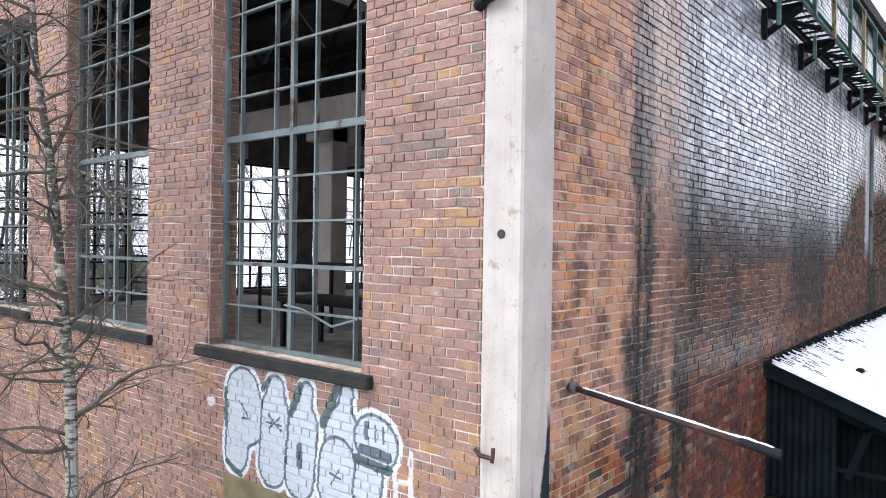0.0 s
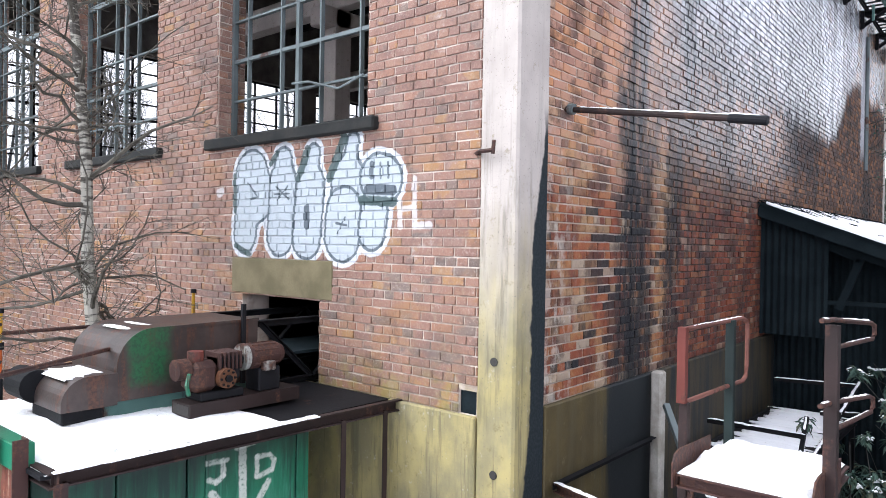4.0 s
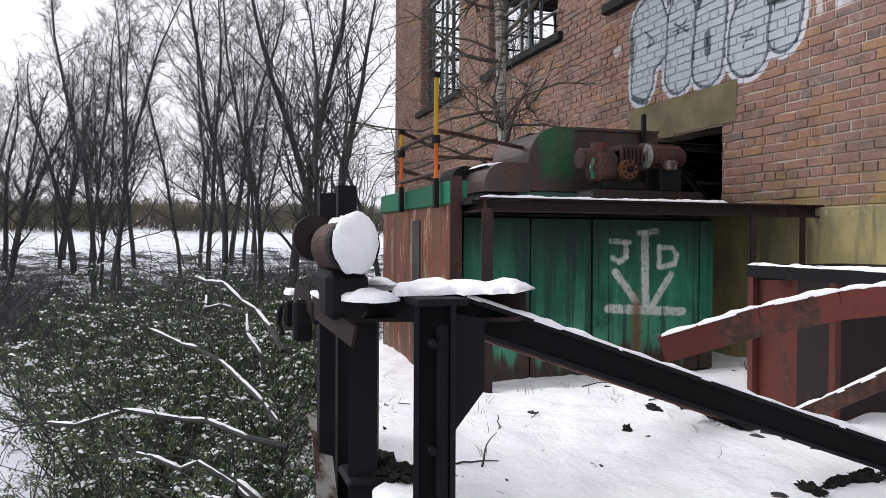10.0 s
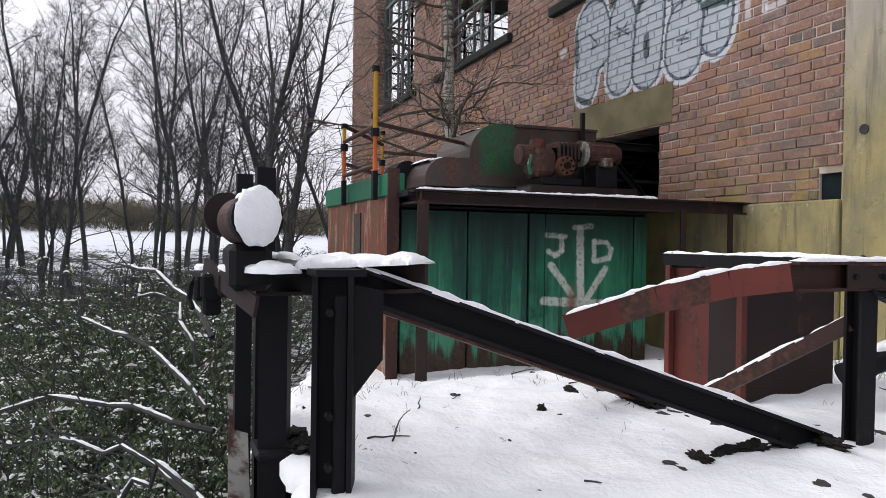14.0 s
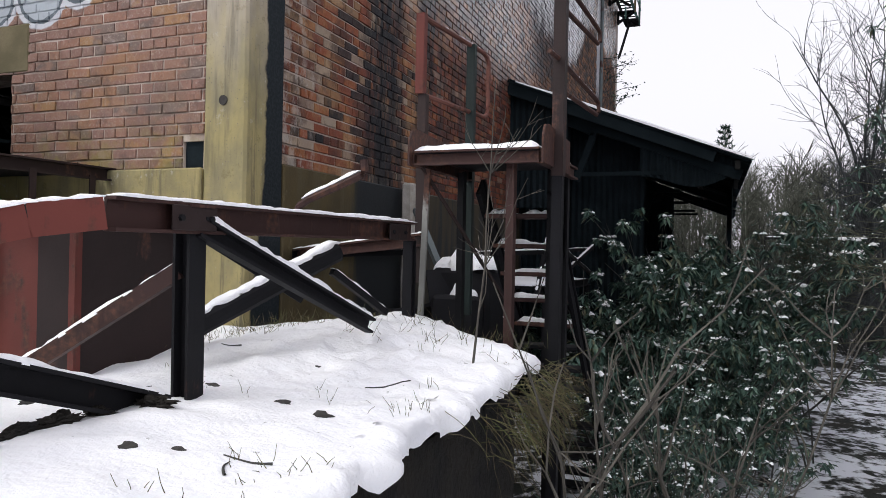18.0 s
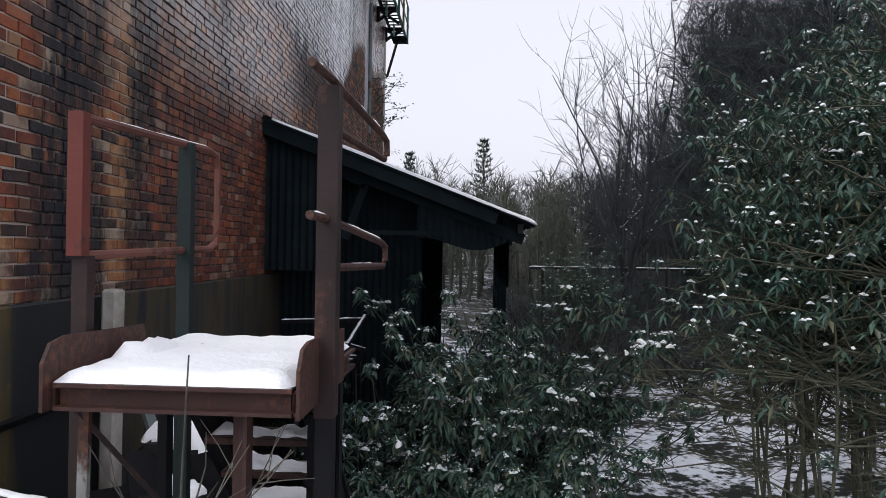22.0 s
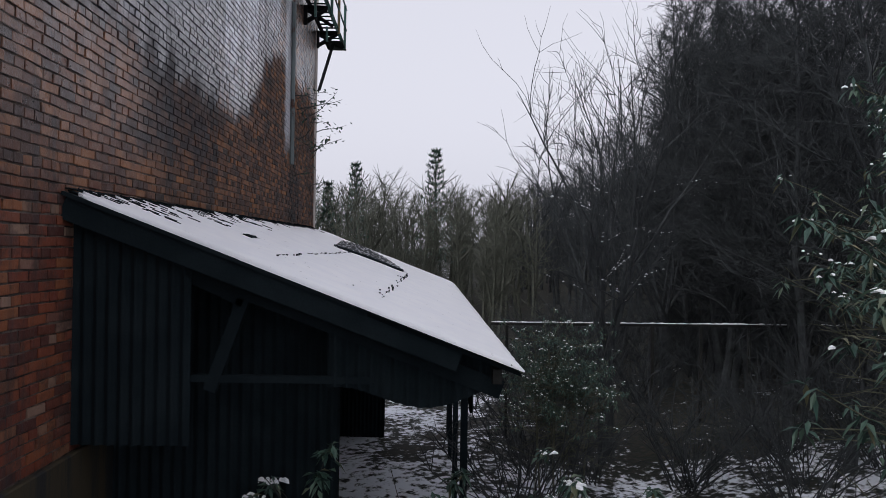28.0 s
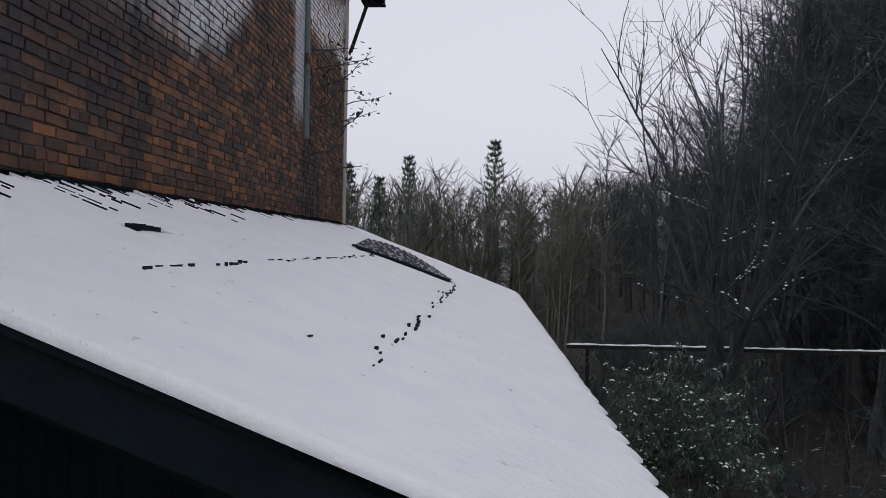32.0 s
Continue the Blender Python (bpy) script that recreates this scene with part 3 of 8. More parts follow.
def add_box(bm, lo, hi, bevel=0.0, turn=None):
    """A box from corner to corner; turn: a matrix applied about its middle."""
    lo, hi = Vector(lo), Vector(hi)
    mid, size = (lo + hi) / 2, hi - lo
    m = Matrix.Translation(mid) @ (turn.to_4x4() if turn else Matrix.Identity(4)) @ Matrix.Diagonal((*size, 1))
    vs = bmesh.ops.create_cube(bm, size=1, matrix=m)["verts"]
    if bevel:
        es = list({e for v in vs for e in v.link_edges})
        bmesh.ops.bevel(bm, geom=es, offset=bevel, segments=1, affect="EDGES")
    return bm


def box(lo, hi, bevel=0.0, turn=None):
    return add_box(bmesh.new(), lo, hi, bevel, turn)


def frame_of(a, b, up=(0, 0, 1)):
    """Axes of a bar from a to b: along, sideways, upwards."""
    d = (Vector(b) - Vector(a)).normalized()
    u = Vector(up)
    if abs(d.dot(u)) > 0.98:
        u = Vector((0, 1, 0))
    s = d.cross(u).normalized()
    return d, s, s.cross(d).normalized()


def sweep(bm, a, b, outline, up=(0, 0, 1), cap=True):
    """A bar of a given cross-section from a to b."""
    d, s, u = frame_of(a, b, up)
    ends = [[bm.verts.new(Vector(p) + s * x + u * y) for x, y in outline] for p in (a, b)]
    n = len(outline)
    for i in range(n):
        bm.faces.new((ends[0][i], ends[0][(i + 1) % n], ends[1][(i + 1) % n], ends[1][i]))
    if cap:
        bm.faces.new(ends[0][::-1])
        bm.faces.new(ends[1])
    bmesh.ops.recalc_face_normals(bm, faces=bm.faces[:])
    return bm


def i_outline(w, h, t=0.012):
    w, h = w / 2, h / 2
    k = t / 2
    return [(-w, -h), (w, -h), (w, -h + t), (k, -h + t), (k, h - t), (w, h - t), (w, h), (-w, h), (-w, h - t), (-k, h - t), (-k, -h + t), (-w, -h + t)]


def u_outline(w, h, t=0.012):
    w, h = w / 2, h / 2
    return [(-w, -h), (w, -h), (w, -h + t), (-w + t, -h + t), (-w + t, h - t), (w, h - t), (w, h), (-w, h)]


def l_outline(w, h, t=0.01):
    w, h = w / 2, h / 2
    return [(-w, h), (-w, -h), (-w + t, -h), (-w + t, h - t), (w, h - t), (w, h)]


def rect(w, h):
    return [(-w / 2, -h / 2), (w / 2, -h / 2), (w / 2, h / 2), (-w / 2, h / 2)]


def ring_of(r, n=10):
    return [(r * math.cos(2 * math.pi * i / n), r * math.sin(2 * math.pi * i / n)) for i in range(n)]


def bar(a, b, outline, up=(0, 0, 1)):
    return sweep(bmesh.new(), a, b, outline, up)


def tube(bm, pts, radii, n=8):
    """A round bar through points, with a radius at each."""
    rings = []
    for i, p in enumerate(pts):
        p = Vector(p)
        d = Vector(pts[min(i + 1, len(pts) - 1)]) - Vector(pts[max(i - 1, 0)])
        d.normalize()
        u = Vector((0, 0, 1)) if abs(d.z) < 0.9 else Vector((1, 0, 0))
        s = d.cross(u).normalized()
        u = s.cross(d)
        r = radii[i] if isinstance(radii, (list, tuple)) else radii
        rings.append([bm.verts.new(p + (s * math.cos(2 * math.pi * k / n) + u * math.sin(2 * math.pi * k / n)) * r) for k in range(n)])
    for a, b in zip(rings, rings[1:]):
        for k in range(n):
            bm.faces.new((a[k], a[(k + 1) % n], b[(k + 1) % n], b[k]))
    bm.faces.new(rings[0][::-1])
    bm.faces.new(rings[-1])
    bmesh.ops.recalc_face_normals(bm, faces=bm.faces[:])
    return bm


def pipe(pts, r, n=8):
    return tube(bmesh.new(), pts, r, n)


def heap(a, b, width, height, seed, up=(0, 0, 1), step=0.03):
    """A strip of lying snow along a bar's upper side, with an uneven outline."""
    rnd = random.Random(seed)
    a, b = Vector(a), Vector(b)
    d, s, u = frame_of(a, b, up)
    n = max(3, int((b - a).length / step))
    bm, rows = bmesh.new(), []
    for i in range(n + 1):
        p = a.lerp(b, i / n)
        k = 0.72 + 0.5 * noise.noise(p * 6 + Vector((seed, 0, 0))) + 0.45 * noise.noise(p * 27 + Vector((0, 0, seed)))
        end = 0.25 if i in (0, n) else 1
        h = height * max(0.15, k) * end
        edge = [width / 2 * (0.82 + 0.3 * noise.noise(p * 9 + Vector((q, seed, 0))) + 0.42 * noise.noise(p * 33 + Vector((seed, seed, q)))) for q in (0, 5)]
        rows.append([bm.verts.new(p + s * x * edge[x > 0] + u * y * h) for x, y in ((-1, -0.1), (-0.97, 0.6), (-0.6, 0.95), (0.05, 1.0), (0.62, 0.95), (0.98, 0.55), (1, -0.1))])
    for r0, r1 in zip(rows, rows[1:]):
        for k in range(6):
            bm.faces.new((r0[k], r0[k + 1], r1[k + 1], r1[k]))
    bm.faces.new(rows[0])
    bm.faces.new(rows[-1][::-1])
    bmesh.ops.recalc_face_normals(bm, faces=bm.faces[:])
    return bm


# ---- ground ----
def ground_height(x, y):
    z = -1.9 + 0.25 * noise.noise(Vector((x * 0.12, y * 0.12, 3.1)))
    z += 0.10 * noise.noise(Vector((x * 0.6, y * 0.6, 1.7)))
    r = max(0.0, x - 7.0)
    z += min(7.0, 0.20 * r) * min(1.0, max(0.0, (y + 2) / 14))
    z += min(4.5, 0.10 * max(0.0, -24.0 - x))
    far = max(0.0, y - 45.0)
    z += min(4.0, 0.06 * far)
    return z


def ground_lines(lo, hi, fine_lo, fine_hi, step):
    out = list(np.arange(fine_lo, fine_hi, step))
    v, s = fine_hi, step
    while v < hi:
        out.append(v)
        s *= 1.22
        v += s
    v, s = fine_lo, step
    while v > lo:
        s *= 1.22
        v -= s
        out.append(v)
    return sorted(out)


def build_ground():
    xs = ground_lines(-900, 900, -24, 18, 0.45)
    ys = ground_lines(-900, 900, -22, 40, 0.55)
    verts = [(x, y, ground_height(x, y)) for y in ys for x in xs]
    n = len(xs)
    faces = [(j * n + i, j * n + i + 1, (j + 1) * n + i + 1, (j + 1) * n + i) for j in range(len(ys) - 1) for i in range(n - 1)]
    me = bpy.data.meshes.new("ground")
    me.from_pydata(verts, [], faces)
    for p in me.polygons:
        p.use_smooth = True
    me.materials.append(M_GROUND)
    tagged(new("ground", me), "leaf-littered woodland ground half covered with thin snow", "ground", kind="structure")


build_ground()


def terrace_height(x, y):
    z = 0.05 * noise.noise(Vector((x * 1.1, y * 1.1, 0.3))) + 0.02 * noise.noise(Vector((x * 5, y * 5, 4)))
    z += 0.012 * noise.noise(Vector((x * 11, y * 11, 9))) - 0.03 * max(0.0, noise.noise(Vector((x * 2.6, y * 2.6, 5))) - 0.25)
    rough = min(1.0, max(0.0, (x - 0.6) / 0.5)) * min(1.0, max(0.0, (y + 1.9) / 0.5))
    z += rough * (0.022 * noise.noise(Vector((x * 7, y * 7, 6))) - 0.05 * max(0.0, noise.noise(Vector((x * 14, y * 14, 8))) - 0.12))
    t = min(1.0, max(0.0, (-0.2 - x) / 1.4))
    z += 0.20 * max(0.0, 1 - abs(x - 1.35) / 1.1) * min(1.0, max(0.0, (y + 1.7) / 1.0))
    return z - 0.22 * t


TX0, TX1, TY0, TY1 = -4.2, 2.3, -4.22, -0.02


def south(x):
    """The terrace's slanting outer edge."""
    return TY0 + 0.27 * max(0.0, 0.5 - x)


def north(x):
    """The terrace's inner edge falls away beside the platform."""
    return TY1 - 0.62 * max(0.0, min(1.0, (x - 1.15) / 1.15)) ** 1.4


def build_terrace():
    bank = bmesh.new()
    for a, b, top in ((TX0, -1.6, -0.36), (-1.6, -0.6, -0.32), (-0.6, 0.5, -0.17), (0.5, 1.3, -0.13), (1.3, 1.9, -0.13), (1.9, TX1 - 0.10, -0.13)):
        foot = [bank.verts.new((x, y, -2.3)) for x, y in ((a, south(a) + 0.06), (b, south(b) + 0.06), (b, north(b) - 0.05), (a, north(a) - 0.05))]
        head = [bank.verts.new((v.co.x, v.co.y, top)) for v in foot]
        bank.faces.new(head)
        for i in range(4):
            bank.faces.new((foot[i], foot[(i + 1) % 4], head[(i + 1) % 4], head[i]))
    solo("terrace_wall", bank, M_SOIL, "dark earth and stone bank under the snowy terrace", "retaining wall", kind="structure")
    bm = bmesh.new()
    nx, ny = 190, 130
    grid = []
    for j in range(ny + 1):
        row = []
        for i in range(nx + 1):
            x = TX0 + (TX1 - TX0) * i / nx
            y = south(x) + (north(x) - south(x)) * j / ny
            e = min(i, nx - i, j, ny - j)
            wob = noise.noise(Vector((x * 2.1, y * 2.1, 7))) * 0.045 + noise.noise(Vector((x * 8, y * 8, 2))) * 0.055 + noise.noise(Vector((x * 21, y * 21, 4))) * 0.03
            if i > nx - 4:
                x += wob
            if j < 4:
                y += wob
            if j > ny - 4 and x > 1.2:
                y += wob
            row.append(bm.verts.new((x, y, terrace_height(x, y) - (0.035 if e == 0 else 0.008 if e == 1 else 0))))
        grid.append(row)
    for j in range(ny):
        for i in range(nx):
            bm.faces.new((grid[j][i], grid[j][i + 1], grid[j + 1][i + 1], grid[j + 1][i]))
    rim = [e for e in bm.edges if e.is_boundary]
    low = bmesh.ops.extrude_edge_only(bm, edges=rim)["geom"]
    for v in low:
        if isinstance(v, bmesh.types.BMVert):
            v.co.z -= 0.045 + 0.045 * noise.noise(v.co * 9)
    solo("terrace_snow", bm, M_SNOW, "white snow lying over the terrace with twigs and footmarks", "snow", kind="structure", smooth=True)


build_terrace()

# ---- walls ----
LEN, COURSE, JOINT = 0.2475, 0.0825, 0.0135
TOP = 10.4
# openings of the front wall: x0, x1, z0, z1
FRONT_HOLES = [(-4.31, -1.74, 3.75, 8.72), (-8.32, -5.75, 3.75, 8.72), (-12.33, -9.76, 3.75, 8.72), (-3.75, -2.40, 0.2, 1.96), (-0.56, -0.375, 1.12, 1.32)]


def bricks_in(u0, u1, z0, z1, holes, rnd):
    """Bricks of a wall: three courses of stretchers, then one of headers."""
    k, z = 0, z0
    while z + COURSE <= z1 + 1e-6:
        head = k % 4 == 3
        pitch = LEN / 2 if head else LEN
        u = u0 - (pitch / 2 if k % 2 else 0) + (0 if not head else -pitch / 4)
        while u < u1:
            spans = [(max(u, u0), min(u + pitch, u1))]
            for h0, h1, hz0, hz1 in holes:
                if z + COURSE > hz0 + 0.02 and z < hz1 - 0.02:
                    cut = []
                    for a, b in spans:
                        cut += [(a, min(b, h0)), (max(a, h1), b)]
                    spans = [(a, b) for a, b in cut if b - a > 0]
            for a, b in spans:
                if b - a > 0.016:
                    yield a + JOINT / 2, b - JOINT / 2, z + JOINT / 2, z + COURSE - JOINT / 2, rnd.uniform(-0.006, 0.006)
            u += pitch
        z += COURSE
        k += 1


def brick_field(name, items, place, parent, material):
    """Many bricks in one mesh; place(u, v, w): w metres proud of the wall."""
    verts, faces = [], []
    for a, b, z0, z1, p in items:
        o, c = len(verts), 0.004
        q = 0.012 + p
        ja, jb, jc, jd = (0.0045 * math.sin(97.0 * k + 61.0 * a + 43.0 * z0) for k in (1, 2, 3, 4))
        for w, s in ((-0.02, 0.0), (q - c, 0.0), (q, c)):
            verts += [place(a + s, z0 + s + ja, w), place(b - s, z0 + s + jb, w), place(b - s - jc, z1 - s + jb, w), place(a + s + jd, z1 - s + ja, w)]
        for r in (0, 4):
            faces += [(o + r + i, o + r + (i + 1) % 4, o + r + 4 + (i + 1) % 4, o + r + 4 + i) for i in range(4)]
        faces.append((o + 8, o + 9, o + 10, o + 11))
    me = bpy.data.meshes.new(name)
    me.from_pydata(verts, [], faces)
    me.materials.append(material)
    ob = new(name, me)
    ob.parent = parent
    return ob


def wall_with_holes(u0, u1, z0, z1, holes, place, depth):
    """A wall body, cut into blocks round its openings."""
    bm = bmesh.new()
    us = sorted({u0, u1, *[h[0] for h in holes], *[h[1] for h in holes]})
    zs = sorted({z0, z1, *[h[2] for h in holes], *[h[3] for h in holes]})
    for a, b in zip(us, us[1:]):
        run = None
        for c, d in zip(zs, zs[1:]):
            solid = not any(h[0] <= a + 1e-4 and b - 1e-4 <= h[1] and h[2] <= c + 1e-4 and d - 1e-4 <= h[3] for h in holes)
            if solid and run is None:
                run = c
            if run is not None and (not solid or d == zs[-1]):
                end = d if solid else c
                p, q = Vector(place(a, run, 0)), Vector(place(b, end, -depth))
                add_box(bm, [min(i, j) for i, j in zip(p, q)], [max(i, j) for i, j in zip(p, q)])
                run = None
    return bm


def front(u, v, w):
    return (u, -w, v)


def lean(y):
    """The side wall runs slightly out of square."""
    return -0.0165 * max(0.0, y - 0.43)


def leaned(bm):
    for v in bm.verts:
        v.co.x += lean(v.co.y)
    return bm


def sidew(u, v, w):
    return (-0.03 + w + lean(u), u, v)


END_Y = 19.25
END_X = -14.5
wall_south = solo("wall_south", wall_with_holes(END_X, -0.36, -2.3, TOP, FRONT_HOLES, front, 0.36), M_MORTAR, "weathered red brick wall with tall window openings and graffiti", "wall", kind="structure")
wall_east = solo("wall_east", leaned(box((-0.39, 0.43, -2.2), (-0.03, END_Y, TOP))), M_SIDE_MORTAR, "sooty red brick side wall with black runs and pale bloom", "wall", kind="structure")
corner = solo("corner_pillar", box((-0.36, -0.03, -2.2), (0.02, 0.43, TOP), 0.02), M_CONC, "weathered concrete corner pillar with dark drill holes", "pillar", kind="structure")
solo("base_south", box((-4.2, -0.05, -0.4), (-0.36, 0.0, 1.12), 0.012), M_CONC, "mossy concrete plinth under the brickwork", "plinth", kind="structure")
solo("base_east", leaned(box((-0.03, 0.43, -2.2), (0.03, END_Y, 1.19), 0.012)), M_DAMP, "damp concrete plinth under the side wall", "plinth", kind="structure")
far_pillar = solo("far_pillar", leaned(box((-0.42, END_Y, -2.2), (0.0, END_Y + 0.25, TOP), 0.02)), M_CONC, "pale concrete pillar at the end of the side wall", "pillar", kind="structure")

rnd = random.Random(5)
items = list(bricks_in(END_X, -0.36, 1.12, TOP, FRONT_HOLES, rnd)) + list(bricks_in(END_X, -4.2, -2.18, 1.12, [], rnd))
near = lambda b: b[1] < -0.36 + 0.01 and b[0] > -1.62 and b[2] < 3.75
FRONT_FAR = [b for b in items if not near(b)]
FRONT_NEAR = [b for b in items if near(b)]
brick_field("bricks", FRONT_FAR, front, wall_south, M_BRICK)["kind"] = "stuff"
items = list(bricks_in(0.43, END_Y, 1.19, TOP, [], rnd))
near_s = lambda b: b[1] < 1.75 and b[2] < 3.0
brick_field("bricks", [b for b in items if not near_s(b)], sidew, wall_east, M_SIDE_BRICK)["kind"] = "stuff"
SIDE_NEAR = [b for b in items if near_s(b)]

M_BROWN = rusty("dark_brown_steel", (0.026, 0.014, 0.013), 0.20, 0.7)
m = Mat("hood_steel", 0.42, 0, 0.35)
ha, hb, hf = m.noise(2.6, 6, 0.65), m.noise(3.0, 5, 0.6, m.pos(3, 3, 0.4)), m.noise(38, 4, 0.6)
c = m.mix(m.band(ha, 0.35, 0.65), (0.062, 0.046, 0.042), (0.036, 0.027, 0.025))
c = m.mix(m.band(hb, 0.50, 0.62, 0, 0.8), c, m.ramp(hf, [(0.3, (0.03, 0.016, 0.014)), (0.7, (0.12, 0.048, 0.026))]))
wob = m.math("MULTIPLY", m.math("SUBTRACT", m.noise(7, 5, 0.65), 0.5), 0.16)
gy, gz = m.math("ADD", m.axis("Y"), wob), m.math("ADD", m.axis("Z"), wob)
patch = m.math("MULTIPLY", m.math("MULTIPLY", m.band(gy, -2.04, -1.96), m.band(gy, -1.60, -1.72)), m.math("MULTIPLY", m.band(gz, 1.34, 1.44), m.band(m.axis("X"), -2.335, -2.325)))
c = m.mix(m.math("MULTIPLY", patch, m.band(ha, 0.62, 0.48, 0.25, 0.8)), c, m.mix(m.band(hf, 0.4, 0.7), (0.012, 0.105, 0.038), (0.009, 0.055, 0.025)))
M_HOOD = m.color(c).bump(hf, 0.35, 0.004).m

# ---- front windows ----
def window_unit(name, x0, x1, z0, z1, y, label, wall_axis="x", kind="structure"):
    """A steel window with its bars; panes are gone."""
    w = thing(name, ((x0 + x1) / 2, y, z0), label, "window", kind=kind)
    def put(nm, a, b, wd, dp):
        return part(nm, bar(a, b, rect(wd, dp), up=(0, 1, 0) if abs(a[2] - b[2]) > 0.1 else (0, 0, 1)), M_WINDOW, w)
    for xx in (x0 + 0.03, x1 - 0.03):
        put("window_frame", (xx, y, z0), (xx, y, z1), 0.05, 0.06)
    for zz in (z0 + 0.03, z1 - 0.03):
        put("window_frame", (x0 + 0.06, y, zz), (x1 - 0.06, y, zz), 0.06, 0.05)
    width = x1 - x0
    for k, f in enumerate((0.13, 0.375, 0.49, 0.64, 0.88)):
        wd = 0.055 if k == 2 else 0.022
        put("mullion", (x0 + width * f, y, z0 + 0.06), (x0 + width * f, y, z1 - 0.06), wd, 0.05)
    zz, k = z0 + 0.47, 0
    while zz < z1 - 0.2:
        heavy = k in (4,)
        rail = k == 1
        put("transom" if heavy else "glazing_bar", (x0 + 0.06, y + 0.004, zz), (x1 - 0.06, y + 0.004, zz), 0.05 if not heavy else 0.06, 0.075 if heavy else 0.04 if rail else 0.024)
        zz += 0.476
        k += 1
    return w


for k, (x0, x1, z0, z1) in enumerate(FRONT_HOLES[:3]):
    window_unit("window_%d" % (k + 1), x0, x1, z0, z1, 0.2, "tall steel window, its glass gone, bars bent and rusting")
    sill = solo("sill_%d" % (k + 1), box((x0 - 0.17, -0.09, z0 - 0.13), (x1 + 0.16, 0.3, z0 - 0.004), 0.015), M_TIMBER, "dark weathered stone window sill", "window sill", kind="structure")
    rv = solo("reveal_%d" % (k + 1), bmesh.new(), M_BRICK, "brick window reveal", "wall", kind="structure")
    rb = random.Random(k)
    for side in (0, 1):
        xx = x0 if side == 0 else x1
        place = (lambda u, v, w, xx=xx: (xx + w - 0.002, u, v)) if side == 0 else (lambda u, v, w, xx=xx: (xx - w + 0.002, u, v))
        brick_field("bricks", list(bricks_in(0.0, 0.36, z0, z1, [], rb)), place, rv, M_BRICK)["kind"] = "stuff"
wire = thing("bent_glazing_bar", (-2.3, 0.16, 4.2), "bent steel glazing bar hanging across the lower window", "window bar")
part("rod", pipe([(-3.1, 0.15, 4.28), (-2.8, 0.14, 4.26), (-2.3, 0.12, 4.12), (-1.95, 0.14, 4.22)], 0.013, 6), M_WINDOW, wire)

# concrete lintel over the low opening, and the slots in the wall
solo("lintel", box((-3.95, -0.02, 1.962), (-2.2, 0.02, 2.36), 0.01), M_LINTEL, "mossy concrete lintel over the conveyor opening", "lintel", kind="structure")
# black plate set into the slot in place of the shade inside it
solo("wall_slot", box((-0.575, 0.025, 1.10), (-0.362, 0.05, 1.34)), M_BLACK, "black plate for the shaded hole where bricks are missing", "hole", kind="structure")
# discs just proud of the pillar; their dark colour is the bores' shade
for zz, xx, nm in ((1.60, -0.18, 0), (0.68, -0.17, 1), (5.03, -0.17, 2)):
    bm = bmesh.new()
    bmesh.ops.create_cone(bm, cap_ends=True, segments=14, radius1=0.036, radius2=0.036, depth=0.03, matrix=pose(xx, -0.022, zz, 90, 0, 0))
    solo("drill_hole", bm, M_DARKWALL, "dark disc drawn as a shaded hole in the concrete pillar", "hole", group="holes in the pillar")
stub = thing("pipe_stub", (-0.3, -0.03, 6.84), "short black pipe end sticking out of the pillar", "pipe")
part("pipe", pipe([(-0.42, -0.03, 6.84), (-0.30, -0.10, 6.86), (-0.18, -0.12, 6.87)], 0.05, 10), M_DARKSTEEL, stub)
part("rim", pipe([(-0.18, -0.12, 6.87), (-0.15, -0.12, 6.87)], 0.06, 10), M_DARKSTEEL, stub)
hook = thing("wall_hook", (-0.3, -0.03, 3.3), "rusty iron hook on the concrete pillar", "hook")
part("rod", pipe([(-0.42, 0.0, 3.31), (-0.30, -0.10, 3.31), (-0.17, -0.11, 3.31)], 0.018, 6), M_RUST, hook)
part("tip", pipe([(-0.17, -0.11, 3.28), (-0.16, -0.11, 3.39)], 0.016, 6), M_RUST, hook)

